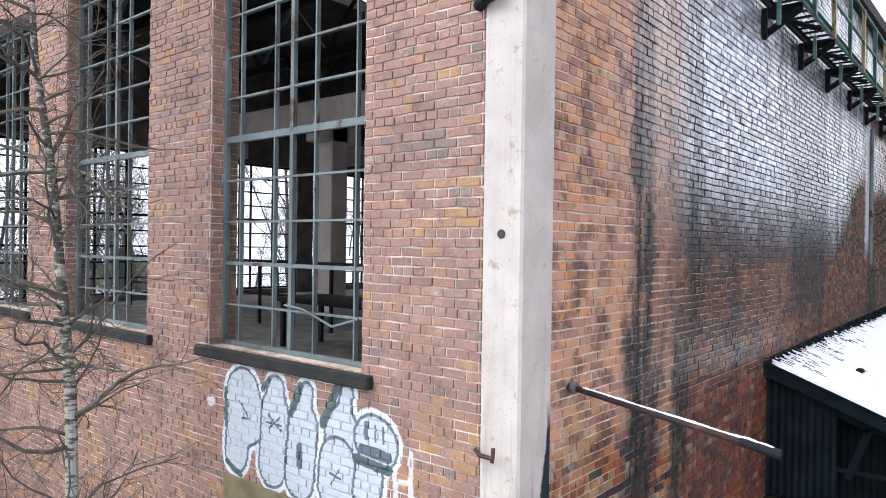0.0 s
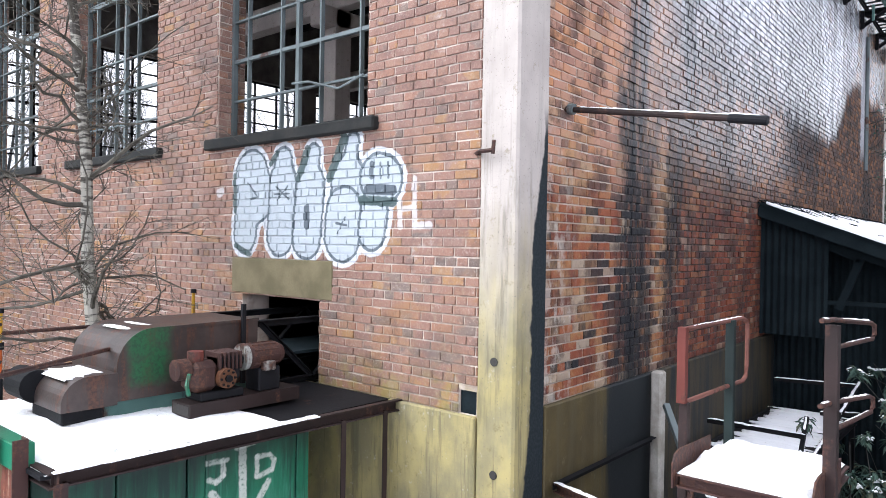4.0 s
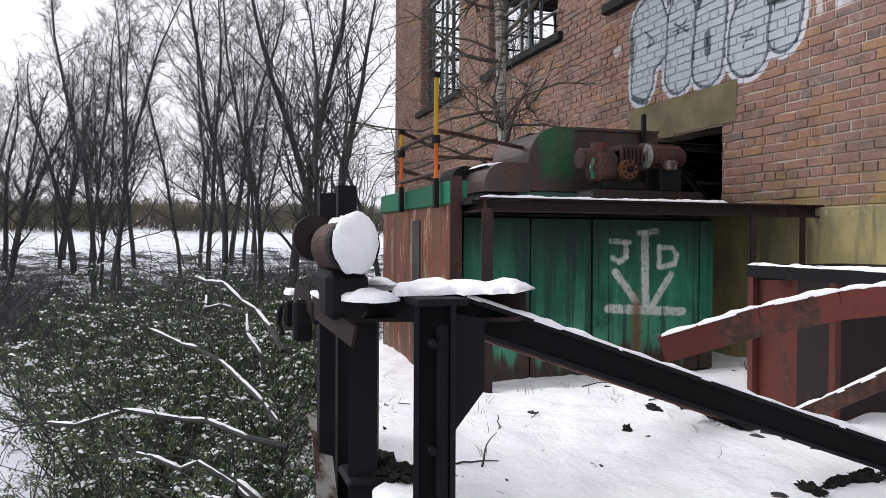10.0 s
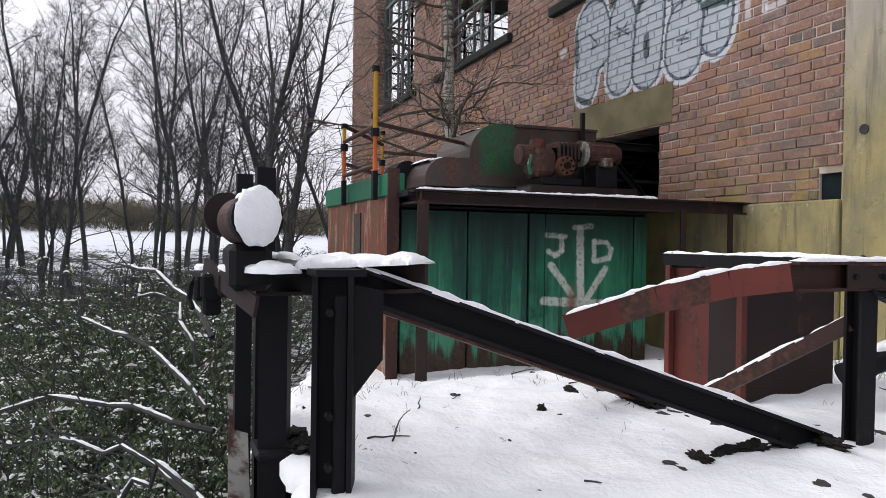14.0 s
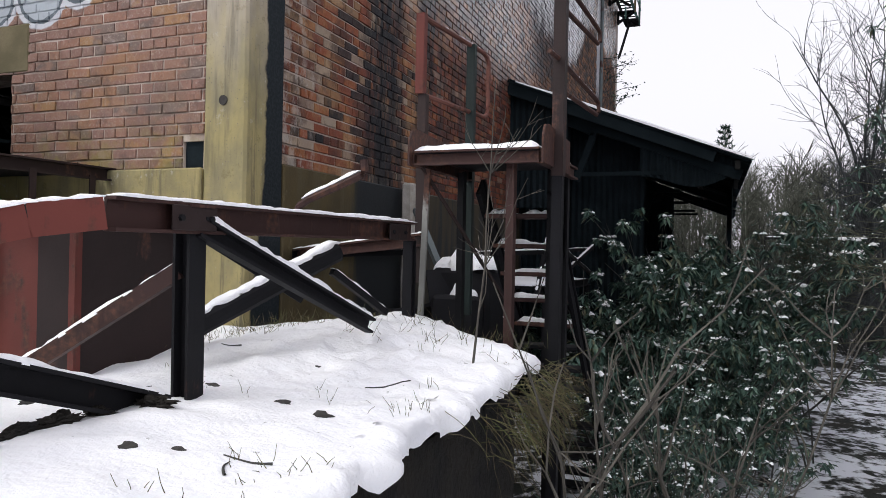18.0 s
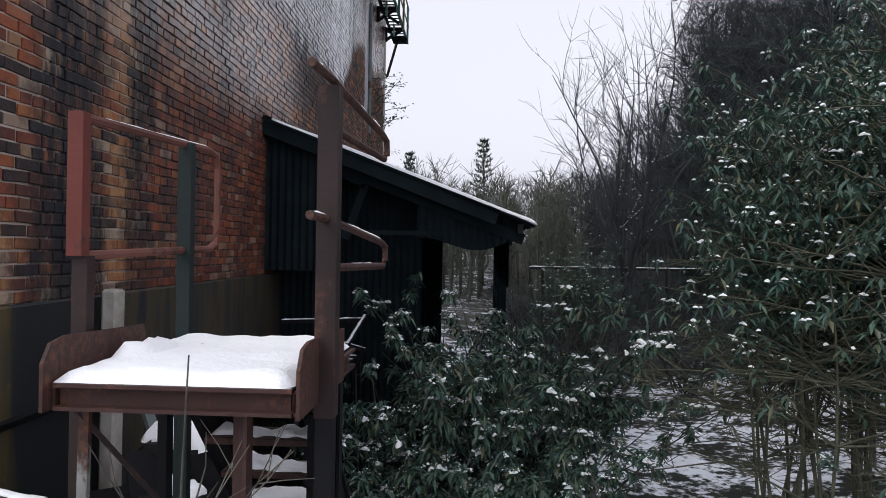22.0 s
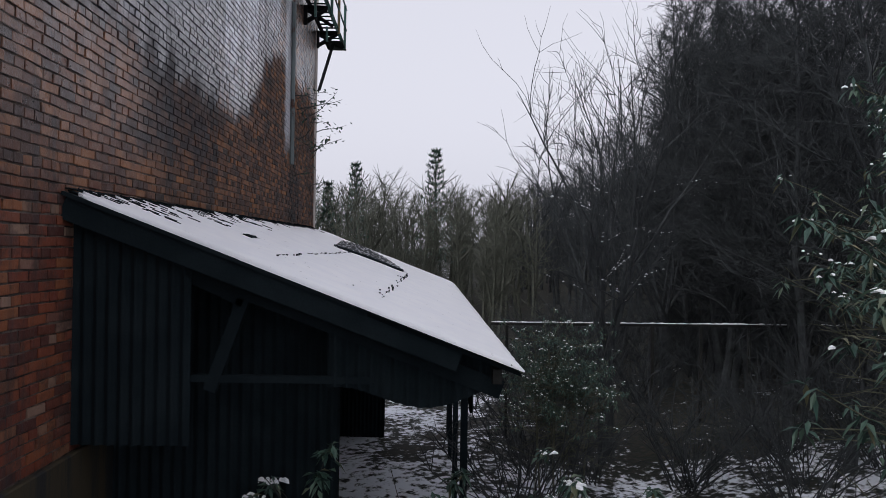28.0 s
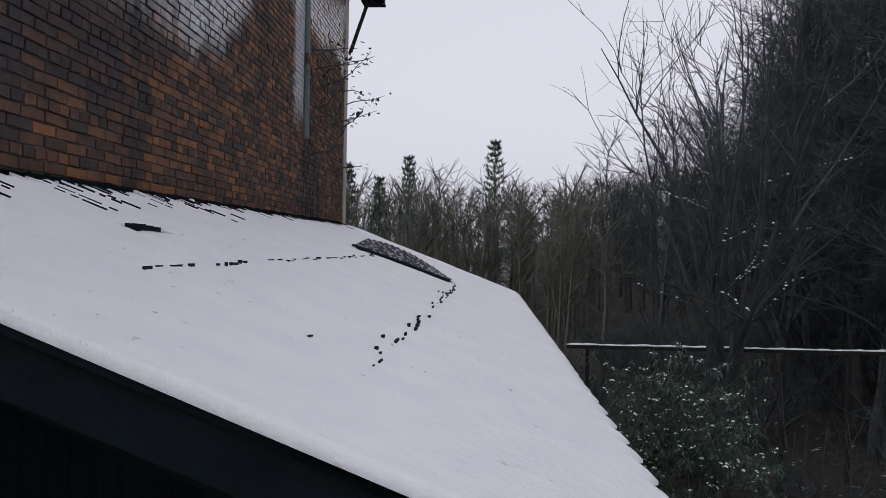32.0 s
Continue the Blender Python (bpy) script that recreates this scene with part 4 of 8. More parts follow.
# ---- inside of the hall, seen through the windows ----
def hall():
    holes = [(0.8 + 4.4 * k, 4.6 + 4.4 * k, 3.6, 7.2) for k in range(4)]
    west = solo("wall_west", wall_with_holes(0.36, END_Y, -2.2, TOP, holes, lambda u, v, w: (END_X - w, u, v), 0.3), M_HALL, "inner brick wall with tall windows onto the trees", "wall", kind="structure")
    for k, (a, b, c, d) in enumerate(holes):
        w = thing("window_%d" % (k + 4), (END_X, (a + b) / 2, c), "tall steel window of the far wall without glass", "window", kind="structure")
        for f in (0.02, 0.2, 0.4, 0.5, 0.6, 0.8, 0.98):
            part("mullion", bar((END_X + 0.1, a + (b - a) * f, c), (END_X + 0.1, a + (b - a) * f, d), rect(0.05, 0.05)), M_DARKSTEEL, w)
        for q in range(10):
            z = c + 0.02 + (d - c - 0.04) * q / 9
            part("glazing_bar", bar((END_X + 0.1, a, z), (END_X + 0.1, b, z), rect(0.05, 0.06 if q in (0, 5, 9) else 0.035)), M_DARKSTEEL, w)
    north_holes = [(-14.0 + 4.5 * k, -10.1 + 4.5 * k, 3.6, 7.2) for k in range(3)]
    solo("wall_north", wall_with_holes(END_X, -0.42, -2.2, TOP, north_holes, lambda u, v, w: (u, END_Y - w, v), 0.3), M_HALL, "far inner wall with tall windows", "wall", kind="structure")
    for k, (a, b, c, d) in enumerate(north_holes):
        w = thing("window_%d" % (k + 8), ((a + b) / 2, END_Y, c), "tall steel window of the end wall without glass", "window", kind="structure")
        for f in (0.02, 0.25, 0.5, 0.75, 0.98):
            part("mullion", bar((a + (b - a) * f, END_Y + 0.1, c), (a + (b - a) * f, END_Y + 0.1, d), rect(0.05, 0.05)), M_DARKSTEEL, w)
        for q in range(9):
            z = c + 0.02 + (d - c - 0.04) * q / 8
            part("glazing_bar", bar((a, END_Y + 0.1, z), (b, END_Y + 0.1, z), rect(0.05, 0.04)), M_DARKSTEEL, w)
    solo("floor", box((END_X, 0.36, 3.15), (-0.39, END_Y, 3.45)), M_HALL, "dark bare upper floor of the hall", "floor", kind="structure")
    bm = bmesh.new()
    for a, b in ((END_X, -9.2), (-8.2, -4.6), (-3.4, 0.0)):
        add_box(bm, (a, 0.0, TOP), (b, END_Y, TOP + 0.25))
    add_box(bm, (-9.2, 0.0, TOP), (-8.2, 5.0, TOP + 0.25))
    add_box(bm, (-4.6, 0.0, TOP), (-3.4, 3.0, TOP + 0.25))
    add_box(bm, (-9.2, 8.0, TOP), (-8.2, END_Y, TOP + 0.25))
    add_box(bm, (-4.6, 6.5, TOP), (-3.4, END_Y, TOP + 0.25))
    solo("roof", bm, M_DARKWALL, "dark sheeted roof with gaps open to the sky", "roof", kind="structure")
    for k in range(5):
        y = 1.8 + 3.4 * k
        t = thing("roof_truss", (-7.3, y, 9.0), "dark steel roof truss with light diagonals", "truss", "roof trusses")
        part("chord", bar((END_X, y, 8.9), (-0.4, y, 8.9), i_outline(0.12, 0.2, 0.02)), M_DARKSTEEL, t)
        part("chord", bar((END_X, y, 10.2), (-0.4, y, 10.2), i_outline(0.12, 0.18, 0.02)), M_DARKSTEEL, t)
        for q in range(12):
            x = END_X + 0.3 + q * 1.15
            part("diagonal", bar((x, y, 8.95 if q % 2 else 10.15), (x + 1.15, y, 10.15 if q % 2 else 8.95), l_outline(0.07, 0.07)), M_WINDOW if q % 3 == 0 else M_RUST, t)
    for x in (-12.2, -8.2, -4.4):
        for y in (5.2, 10.6):
            c = thing("concrete_column", (x, y, 3.45), "tall pale concrete column inside the hall", "column", "hall columns")
            part("shaft", box((x - 0.22, y - 0.22, 3.45), (x + 0.22, y + 0.22, 7.4), 0.02), M_CONC, c)
            part("bracket", box((x - 0.22, y - 0.55, 7.0), (x + 0.22, y + 0.55, 7.4), 0.03), M_CONC, c)
    for y in (5.2, 10.6):
        solo("crane_beam", box((END_X, y - 0.16, 7.404), (-0.4, y + 0.16, 7.95), 0.02), M_CONC, "long concrete crane beam across the hall", "beam", "crane beams")
    rail = thing("balustrade", (-7.5, 3.3, 3.45), "dark steel balustrade inside the hall", "railing")
    for q in range(12):
        part("post", bar((-13 + q * 1.0, 3.3, 3.45), (-13 + q * 1.0, 3.3, 4.6), rect(0.05, 0.05)), M_DARKSTEEL, rail)
    for z in (4.0, 4.6):
        part("rail", bar((-13.2, 3.3, z), (-1.8, 3.3, z), rect(0.05, 0.05)), M_DARKSTEEL, rail)
    tab = thing("work_bench", (-4.2, 2.2, 3.45), "dark steel work bench inside the hall", "bench")
    part("top", box((-5.4, 1.7, 4.1), (-2.6, 2.6, 4.17), 0.01), M_DARKSTEEL, tab)
    for x in (-5.3, -2.7):
        for y in (1.8, 2.5):
            part("leg", bar((x, y, 3.45), (x, y, 4.1), rect(0.06, 0.06)), M_DARKSTEEL, tab)


hall()

# ---- conveyor drive house beside the front wall ----
def container():
    c = thing("steel_enclosure", (-2.6, -1.9, -0.5), "green painted steel enclosure, rusting, with white spray marks", "container")
    y0, y1, z0, z1 = -2.98, -0.71, -0.45, 1.02
    part("back_panel", box((-3.68, y0, z0), (-3.64, y1, z1)), M_GREEN, c)
    part("side_panel", box((-3.64, y1 - 0.04, z0), (-1.70, y1, z1)), M_GREEN, c)
    part("top_panel", box((-3.66, y0 + 0.02, z1), (-1.68, y1 - 0.02, z1 + 0.02)), M_DARKSTEEL, c)
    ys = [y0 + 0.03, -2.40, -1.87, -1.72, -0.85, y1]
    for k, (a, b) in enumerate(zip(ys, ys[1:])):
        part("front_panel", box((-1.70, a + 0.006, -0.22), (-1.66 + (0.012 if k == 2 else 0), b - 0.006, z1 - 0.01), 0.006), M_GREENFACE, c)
    # near-black plate stands in for the shaded gap under the panels
    part("kick_plate", box((-1.72, y0, z0), (-1.68, y1, -0.225), 0.01), M_DARKSTEEL, c, "dark lower plate set back, coloured for the shaded gap")
    # rusty end panel with a green top band, facing the yard
    end = part("end_panel", box((-3.68, y0 - 0.06, z0), (-1.62, y0 - 0.005, 1.16), 0.008), M_ENDPANEL, c, "end panel of flaking red and ochre paint")
    # dark strip on the whole panel, coloured as the shade in a gap
    part("door_gap", box((-2.62, y0 - 0.072, -0.3), (-2.42, y0 - 0.055, 1.0)), M_DARKWALL, end)
    part("top_band", box((-3.70, y0 - 0.08, 1.10), (-1.60, y0 + 0.04, 1.27), 0.008), M_GREEN, end, "green painted top rail")
    part("corner_angle", bar((-1.63, y0 - 0.05, z0), (-1.63, y0 - 0.05, 1.3), l_outline(0.09, 0.09)), M_RUST, c)


m = Mat("green_face", 0.5, 0, 0.35)
ga, run, fine = m.noise(1.6, 5, 0.6), m.noise(2.4, 6, 0.65, m.pos(3, 3, 0.22)), m.noise(40, 4, 0.6)
c = m.mix(m.band(ga, 0.35, 0.65), (0.016, 0.155, 0.086), (0.008, 0.080, 0.046))
c = m.mix(m.band(m.noise(2.0, 6, 0.7, m.pos(5, 5, 0.5)), 0.52, 0.64, 0, 0.55), c, (0.060, 0.25, 0.165))
mint = m.math("MULTIPLY", m.band(m.math("ADD", m.axis("Z"), m.math("MULTIPLY", ga, 0.6)), 0.72, 0.42), m.band(m.noise(3.4, 6, 0.7), 0.38, 0.52))
c = m.mix(m.math("MULTIPLY", mint, 0.75), c, (0.075, 0.28, 0.175))
c = m.mix(m.band(run, 0.50, 0.60, 0, 0.8), c, (0.008, 0.040, 0.032))
flow = m.noise(1.2, 6, 0.7, m.pos(14, 14, 0.5))
c = m.mix(m.math("MULTIPLY", m.band(flow, 0.56, 0.64), m.band(m.axis("Z"), -0.2, 0.9, 0.9, 0.4)), c, (0.012, 0.030, 0.024))
foot = m.math("ADD", m.math("MULTIPLY", m.band(m.axis("Z"), 0.45, -0.25), 0.40), m.math("MULTIPLY", run, 0.7))
c = m.mix(m.band(foot, 0.60, 0.68, 0, 0.95), c, m.ramp(fine, [(0.3, (0.016, 0.012, 0.010)), (0.7, (0.075, 0.032, 0.020))]))
# grimy runs at the top, with shade under the deck put into the colour
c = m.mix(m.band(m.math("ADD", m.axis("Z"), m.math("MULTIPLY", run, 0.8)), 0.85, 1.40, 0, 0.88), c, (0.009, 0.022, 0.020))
rag = m.math("MULTIPLY", m.math("SUBTRACT", m.noise(22, 4, 0.6), 0.5), 0.03)
MARKS = [((-1.711, .838), (-1.53, .826), .018), ((-1.565, .826), (-1.56, .71), .020), ((-1.56, .71), (-1.62, .672), .020), ((-1.62, .672), (-1.685, .70), .018),
         ((-1.25, .79), (-1.25, .63), .018), ((-1.25, .79), (-1.13, .78), .018), ((-1.13, .78), (-1.08, .73), .018), ((-1.08, .73), (-1.10, .655), .018), ((-1.10, .655), (-1.24, .625), .018),
         ((-1.39, .89), (-1.376, .34), .032), ((-1.66, .59), (-1.47, .36), .027), ((-1.14, .56), (-1.31, .32), .027), ((-1.73, .305), (-1.02, .26), .032), ((-1.44, .90), (-1.28, .92), .018)]
hold = m.math("MULTIPLY", m.math("MULTIPLY", m.band(m.noise(30, 5, 0.65), 0.32, 0.50, 0.25, 0.85), m.band(run, 0.62, 0.50, 0.15, 1.0)), m.band(m.axis("Z"), 0.92, 0.60, 0.45, 1.0))
for k in MARKS:
    c = m.mix(m.math("MULTIPLY", m.band(m.math("ADD", stroke(m, *k, True), rag), 0.012, -0.006), hold), c, (0.60, 0.62, 0.58))
bleed = m.math("MULTIPLY", m.band(m.math("ABSOLUTE", m.math("SUBTRACT", m.math("ADD", m.axis("Y"), m.math("MULTIPLY", fine, 0.06)), -1.43)), 0.075, 0.01), m.band(m.axis("Z"), 0.5, 0.3))
c = m.mix(m.math("MULTIPLY", bleed, 0.8), c, (0.16, 0.055, 0.022))
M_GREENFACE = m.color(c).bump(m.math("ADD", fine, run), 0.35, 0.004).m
m = Mat("flaking_end_panel", 0.7)
ea, er, es = m.noise(2.0, 6, 0.7, m.pos(5.0, 5.0, 0.8)), m.noise(30, 4), m.noise(1.6, 6, 0.7, m.pos(12, 12, 0.6))
c = m.ramp(ea, [(0.30, (0.045, 0.038, 0.018)), (0.41, (0.10, 0.075, 0.030)), (0.45, (0.12, 0.034, 0.020)), (0.56, (0.19, 0.050, 0.026)), (0.61, (0.34, 0.26, 0.19)), (0.64, (0.03, 0.075, 0.035))])
c = m.mix(m.band(es, 0.54, 0.64, 0.0, 0.8), c, (0.018, 0.016, 0.014))
c = m.mix(m.band(es, 0.42, 0.34, 0.0, 0.6), c, (0.13, 0.105, 0.030))
M_ENDPANEL = m.color(m.mix(m.band(er, 0.45, 0.7, 0, 0.4), c, (0.06, 0.03, 0.02))).bump(m.math("ADD", er, ea), 0.5, 0.006).m
container()


def deck():
    d = thing("steel_deck", (-2.4, -1.5, 1.03), "rusty steel deck frame over the enclosure, topped with snow", "deck")
    part("edge_beam", bar((-1.34, -2.94, 1.085), (-1.24, 0.0, 1.085), u_outline(0.06, 0.10)), M_BROWN, d)
    part("edge_beam", bar((-3.70, -2.96, 1.085), (-1.31, -2.94, 1.085), u_outline(0.06, 0.10)), M_BROWN, d)
    part("deck_plate", box((-3.70, -3.0, 1.09), (-1.36, -0.02, 1.12)), M_DARKSTEEL, d)
    for x, y, w in ((-1.35, -2.90, 0.085), (-1.25, -0.70, 0.05), (-1.24, -0.22, 0.05)):
        part("leg", bar((x, y, -0.5), (x, y, 1.06), l_outline(w, w, 0.012)), M_BROWN, d)
    bm = bmesh.new()
    n, q, g = 26, 22, []
    for j in range(n + 1):
        row = []
        for i in range(q + 1):
            x, y = -3.66 + 2.32 * i / q, -2.98 + 1.75 * j / n
            e = min(i, q - i, j, n - j)
            h = 0.035 + 0.03 * noise.noise(Vector((x * 3, y * 3, 1)))
            row.append(bm.verts.new((x, y, 1.118 + (0 if e == 0 else h))))
        g.append(row)
    for j in range(n):
        for i in range(q):
            bm.faces.new((g[j][i], g[j][i + 1], g[j + 1][i + 1], g[j + 1][i]))
    solo("deck_snow", bm, M_SNOW, "flat sheet of snow on the steel deck", "snow", smooth=True, kind="stuff")
    solo("edge_snow", heap((-1.31, -2.95, 1.135), (-1.26, -0.95, 1.135), 0.06, 0.02, 3), M_SNOW, "thin line of snow along the deck edge", "snow", kind="stuff")


deck()


def drive():
    """Conveyor drive: hood, gearbox and motors on a base frame."""
    h = thing("conveyor_hood", (-2.5, -1.9, 1.12), "rusty conveyor hood with a round end and green side", "machine hood")
    def half_round(x0, x1, y0, y1, z0, r, high, steps=8):
        """A hood, round at its outer end, that runs along y."""
        prof = [(y1, z0), (y0, z0)]
        for k in range(steps + 1):
            a = math.pi - (math.pi / 2) * k / steps
            prof.append((y0 + r + r * math.cos(a), z0 + high - r + r * math.sin(a)))
        prof.append((y1, z0 + high))
        bm = bmesh.new()
        rings = [[bm.verts.new((x, y, z)) for y, z in prof] for x in (x0, x1)]
        k = len(prof)
        for i in range(k):
            bm.faces.new((rings[0][i], rings[0][(i + 1) % k], rings[1][(i + 1) % k], rings[1][i]))
        bm.faces.new(rings[0])
        bm.faces.new(rings[1][::-1])
        bmesh.ops.recalc_face_normals(bm, faces=bm.faces[:])
        return bm
    part("hood", half_round(-3.15, -2.32, -2.10, -0.80, 1.27, 0.30, 0.56), M_HOOD, h)
    part("rim", bar((-2.31, -1.66, 1.82), (-2.31, -0.80, 1.83), rect(0.02, 0.025)), M_HOOD, h)
    part("lower_hood", half_round(-2.95, -2.30, -2.52, -2.10, 1.25, 0.20, 0.25), M_HOOD, h)
    part("drum", pipe([(-3.15, -2.50, 1.38), (-2.80, -2.50, 1.38)], 0.13, 16), M_DARKSTEEL, h)
    part("foot", box((-3.0, -2.2, 1.12), (-2.36, -0.85, 1.27), 0.01), M_FADED, h)
    part("skirt", box((-2.9, -2.5, 1.15), (-2.34, -2.18, 1.25), 0.01), M_DARKSTEEL, h)
    solo("hood_snow", heap((-2.62, -2.47, 1.475), (-2.62, -2.16, 1.498), 0.56, 0.03, 9), M_SNOW, "snow on the round lower hood", "snow", kind="stuff", smooth=True)
    solo("hood_snow", heap((-2.72, -1.95, 1.805), (-2.72, -1.72, 1.829), 0.5, 0.010, 10), M_SNOW, "thin snow on top of the conveyor hood", "snow", kind="stuff", smooth=True)
    g = thing("gear_motor", (-2.0, -1.3, 1.12), "rusty geared electric motor on a steel base frame", "motor")
    xc = -1.99
    part("base_frame", bar((xc, -1.74, 1.205), (xc, -0.68, 1.205), [(-0.14, -0.055), (0.14, -0.055), (0.14, 0.055), (-0.14, 0.055)]), M_BROWN, g)
    # dark plate on the solid bar end, for the shade inside a hollow beam
    part("frame_mouth", box((xc - 0.12, -1.745, 1.165), (xc + 0.12, -1.738, 1.245)), M_DARKWALL, g)
    part("pedestal", box((xc - 0.12, -1.64, 1.262), (xc + 0.12, -1.24, 1.33), 0.01), M_DARKSTEEL, g)
    part("gearbox", box((xc - 0.13, -1.70, 1.33), (xc + 0.11, -1.46, 1.58), 0.05), M_RUST, g)
    part("flange", pipe([(xc + 0.10, -1.42, 1.43), (xc + 0.16, -1.42, 1.43)], 0.082, 16), M_ORANGERUST, g, "orange rusty bearing cover")
    part("hub", pipe([(xc + 0.16, -1.42, 1.43), (xc + 0.185, -1.42, 1.43)], 0.03, 10), M_DARKSTEEL, g)
    for k in range(8):
        a = k * math.pi / 4
        part("bolt", pipe([(xc + 0.155, -1.42 + 0.062 * math.cos(a), 1.43 + 0.062 * math.sin(a)), (xc + 0.172, -1.42 + 0.062 * math.cos(a), 1.43 + 0.062 * math.sin(a))], 0.010, 6), M_DARKSTEEL, g)
    part("shaft_housing", pipe([(xc, -1.80, 1.52), (xc, -1.69, 1.52)], 0.085, 14), M_RUST, g)
    part("inspection_cap", pipe([(xc, -1.62, 1.57), (xc, -1.62, 1.655)], 0.065, 12), M_REDPANEL, g)
    part("side_lever", pipe([(xc + 0.12, -1.74, 1.50), (xc + 0.15, -1.78, 1.42), (xc + 0.15, -1.76, 1.34)], 0.018, 6), M_GREEN, g)
    for k in range(6):
        part("cooling_fin", box((xc - 0.11, -1.47 + 0.038 * k, 1.49), (xc + 0.12, -1.452 + 0.038 * k, 1.635), 0.004), M_RUST, g)
    part("fin_core", box((xc - 0.10, -1.47, 1.40), (xc + 0.10, -1.26, 1.61), 0.02), M_DARKSTEEL, g)
    part("coupling", pipe([(xc, -1.27, 1.545), (xc, -1.19, 1.545)], 0.05, 12), M_DARKSTEEL, g)
    mo = part("motor_body", pipe([(xc, -1.16, 1.56), (xc, -1.14, 1.56), (xc, -0.86, 1.56), (xc, -0.80, 1.56)], [0.10, 0.108, 0.108, 0.08], 18), M_RUST, g)
    part("motor_flange", pipe([(xc, -1.20, 1.56), (xc, -1.16, 1.56)], 0.115, 18), M_PALESTEEL, mo, "pale flaking motor end shield")
    for k in range(12):
        a = k * 2 * math.pi / 12
        part("cooling_fin", bar((xc + 0.108 * math.cos(a), -1.12, 1.56 + 0.108 * math.sin(a)), (xc + 0.108 * math.cos(a), -0.88, 1.56 + 0.108 * math.sin(a)), rect(0.010, 0.016)), M_RUST, mo)
    part("motor_foot", box((xc - 0.10, -1.08, 1.262), (xc + 0.10, -0.86, 1.46), 0.01), M_DARKSTEEL, g)
    part("terminal_box", box((xc + 0.08, -1.06, 1.44), (xc + 0.15, -0.94, 1.52), 0.01), M_PALESTEEL, mo)
    part("upright", bar((-2.28, -0.98, 1.27), (-2.28, -0.98, 1.98), rect(0.035, 0.035)), M_DARKSTEEL, g)
    k = thing("belt_conveyor", (-3.0, 0.3, 1.0), "dark lattice conveyor frame running into the wall opening", "conveyor")
    for x in (-3.5, -2.55):
        for z in (1.15, 1.75):
            part("chord", bar((x, -0.7, z), (x, 3.5, z), l_outline(0.07, 0.07)), M_DARKSTEEL, k)
        for q in range(6):
            part("diagonal", bar((x, -0.6 + 0.65 * q, 1.15 if q % 2 else 1.75), (x, 0.05 + 0.65 * q, 1.75 if q % 2 else 1.15), l_outline(0.05, 0.05)), M_DARKSTEEL, k)
    part("belt", box((-3.45, -0.7, 1.40), (-2.6, 3.5, 1.43)), M_BLACK, k)


M_ORANGERUST = rusty("orange_rust", (0.16, 0.065, 0.03), 0.25)
M_PALESTEEL = rusty("pale_flaking_paint", (0.30, 0.30, 0.28), 0.42)
drive()


def guard_rail():
    """Yellow and orange scaffold posts on the enclosure with cross rails."""
    r = thing("yellow_handrail", (-2.4, -3.08, 1.2), "yellow and orange painted handrail posts, flaking", "handrail")
    for x, y, h in ((-1.84, -3.1, 2.09), (-2.80, -3.1, 1.80), (-3.78, -2.45, 1.92), (-3.78, -0.6, 2.02)):
        p = part("post", pipe([(x, y, 1.10), (x, y, 1.58)], 0.017, 8), M_ORANGE, r, "orange lower post")
        part("upper_post", pipe([(x, y, 1.58), (x, y, h - 0.04)], 0.018, 8), M_YELLOW, p)
        part("knob", pipe([(x, y, h - 0.04), (x, y, h)], 0.03, 8), M_DARKSTEEL, p)
        part("collar", pipe([(x, y, 1.56), (x, y, 1.62)], 0.034, 8), M_DARKSTEEL, p)
        part("bracket", box((x - 0.024, y - 0.02, 1.08), (x + 0.024, y + 0.02, 1.3), 0.004), M_DARKSTEEL, p)
    for z, a, b in ((1.78, (-2.80, -3.1), (-3.78, -2.45)), (1.45, (-2.80, -3.1), (-3.78, -2.45)), (1.70, (-3.78, -2.45), (-3.78, -0.3)), (1.64, (-2.80, -3.1), (-1.84, -3.1)), (1.34, (-2.80, -3.1), (-1.84, -3.1)), (1.66, (-1.84, -3.1), (-3.3, -0.9)), (1.36, (-3.78, -2.45), (-3.78, -0.3))):
        part("rail", pipe([(*a, z), (*b, z)], 0.018, 7), M_RUST, r)


M_ORANGE = rusty("orange_paint", (0.60, 0.13, 0.02), 0.2)
guard_rail()


# ---- broken handrails and steelwork on the terrace ----
def beam_thing(name, pts, outline, material, label, category, snow=None, seed=1, up=(0, 0, 1)):
    t = thing(name, Vector(pts[0]), label, category)
    for a, b in zip(pts, pts[1:]):
        part("beam", bar(a, b, outline, up), material, t)
    if snow:
        w, h, dz = snow
        for k, (a, b) in enumerate(zip(pts, pts[1:])):
            solo("lying_snow", heap(Vector(a) + Vector((0, 0, dz)), Vector(b) + Vector((0, 0, dz)), w, h, seed * 7 + k), M_SNOW, "narrow ridge of snow on a steel bar", "snow", kind="stuff", smooth=True)
    return t


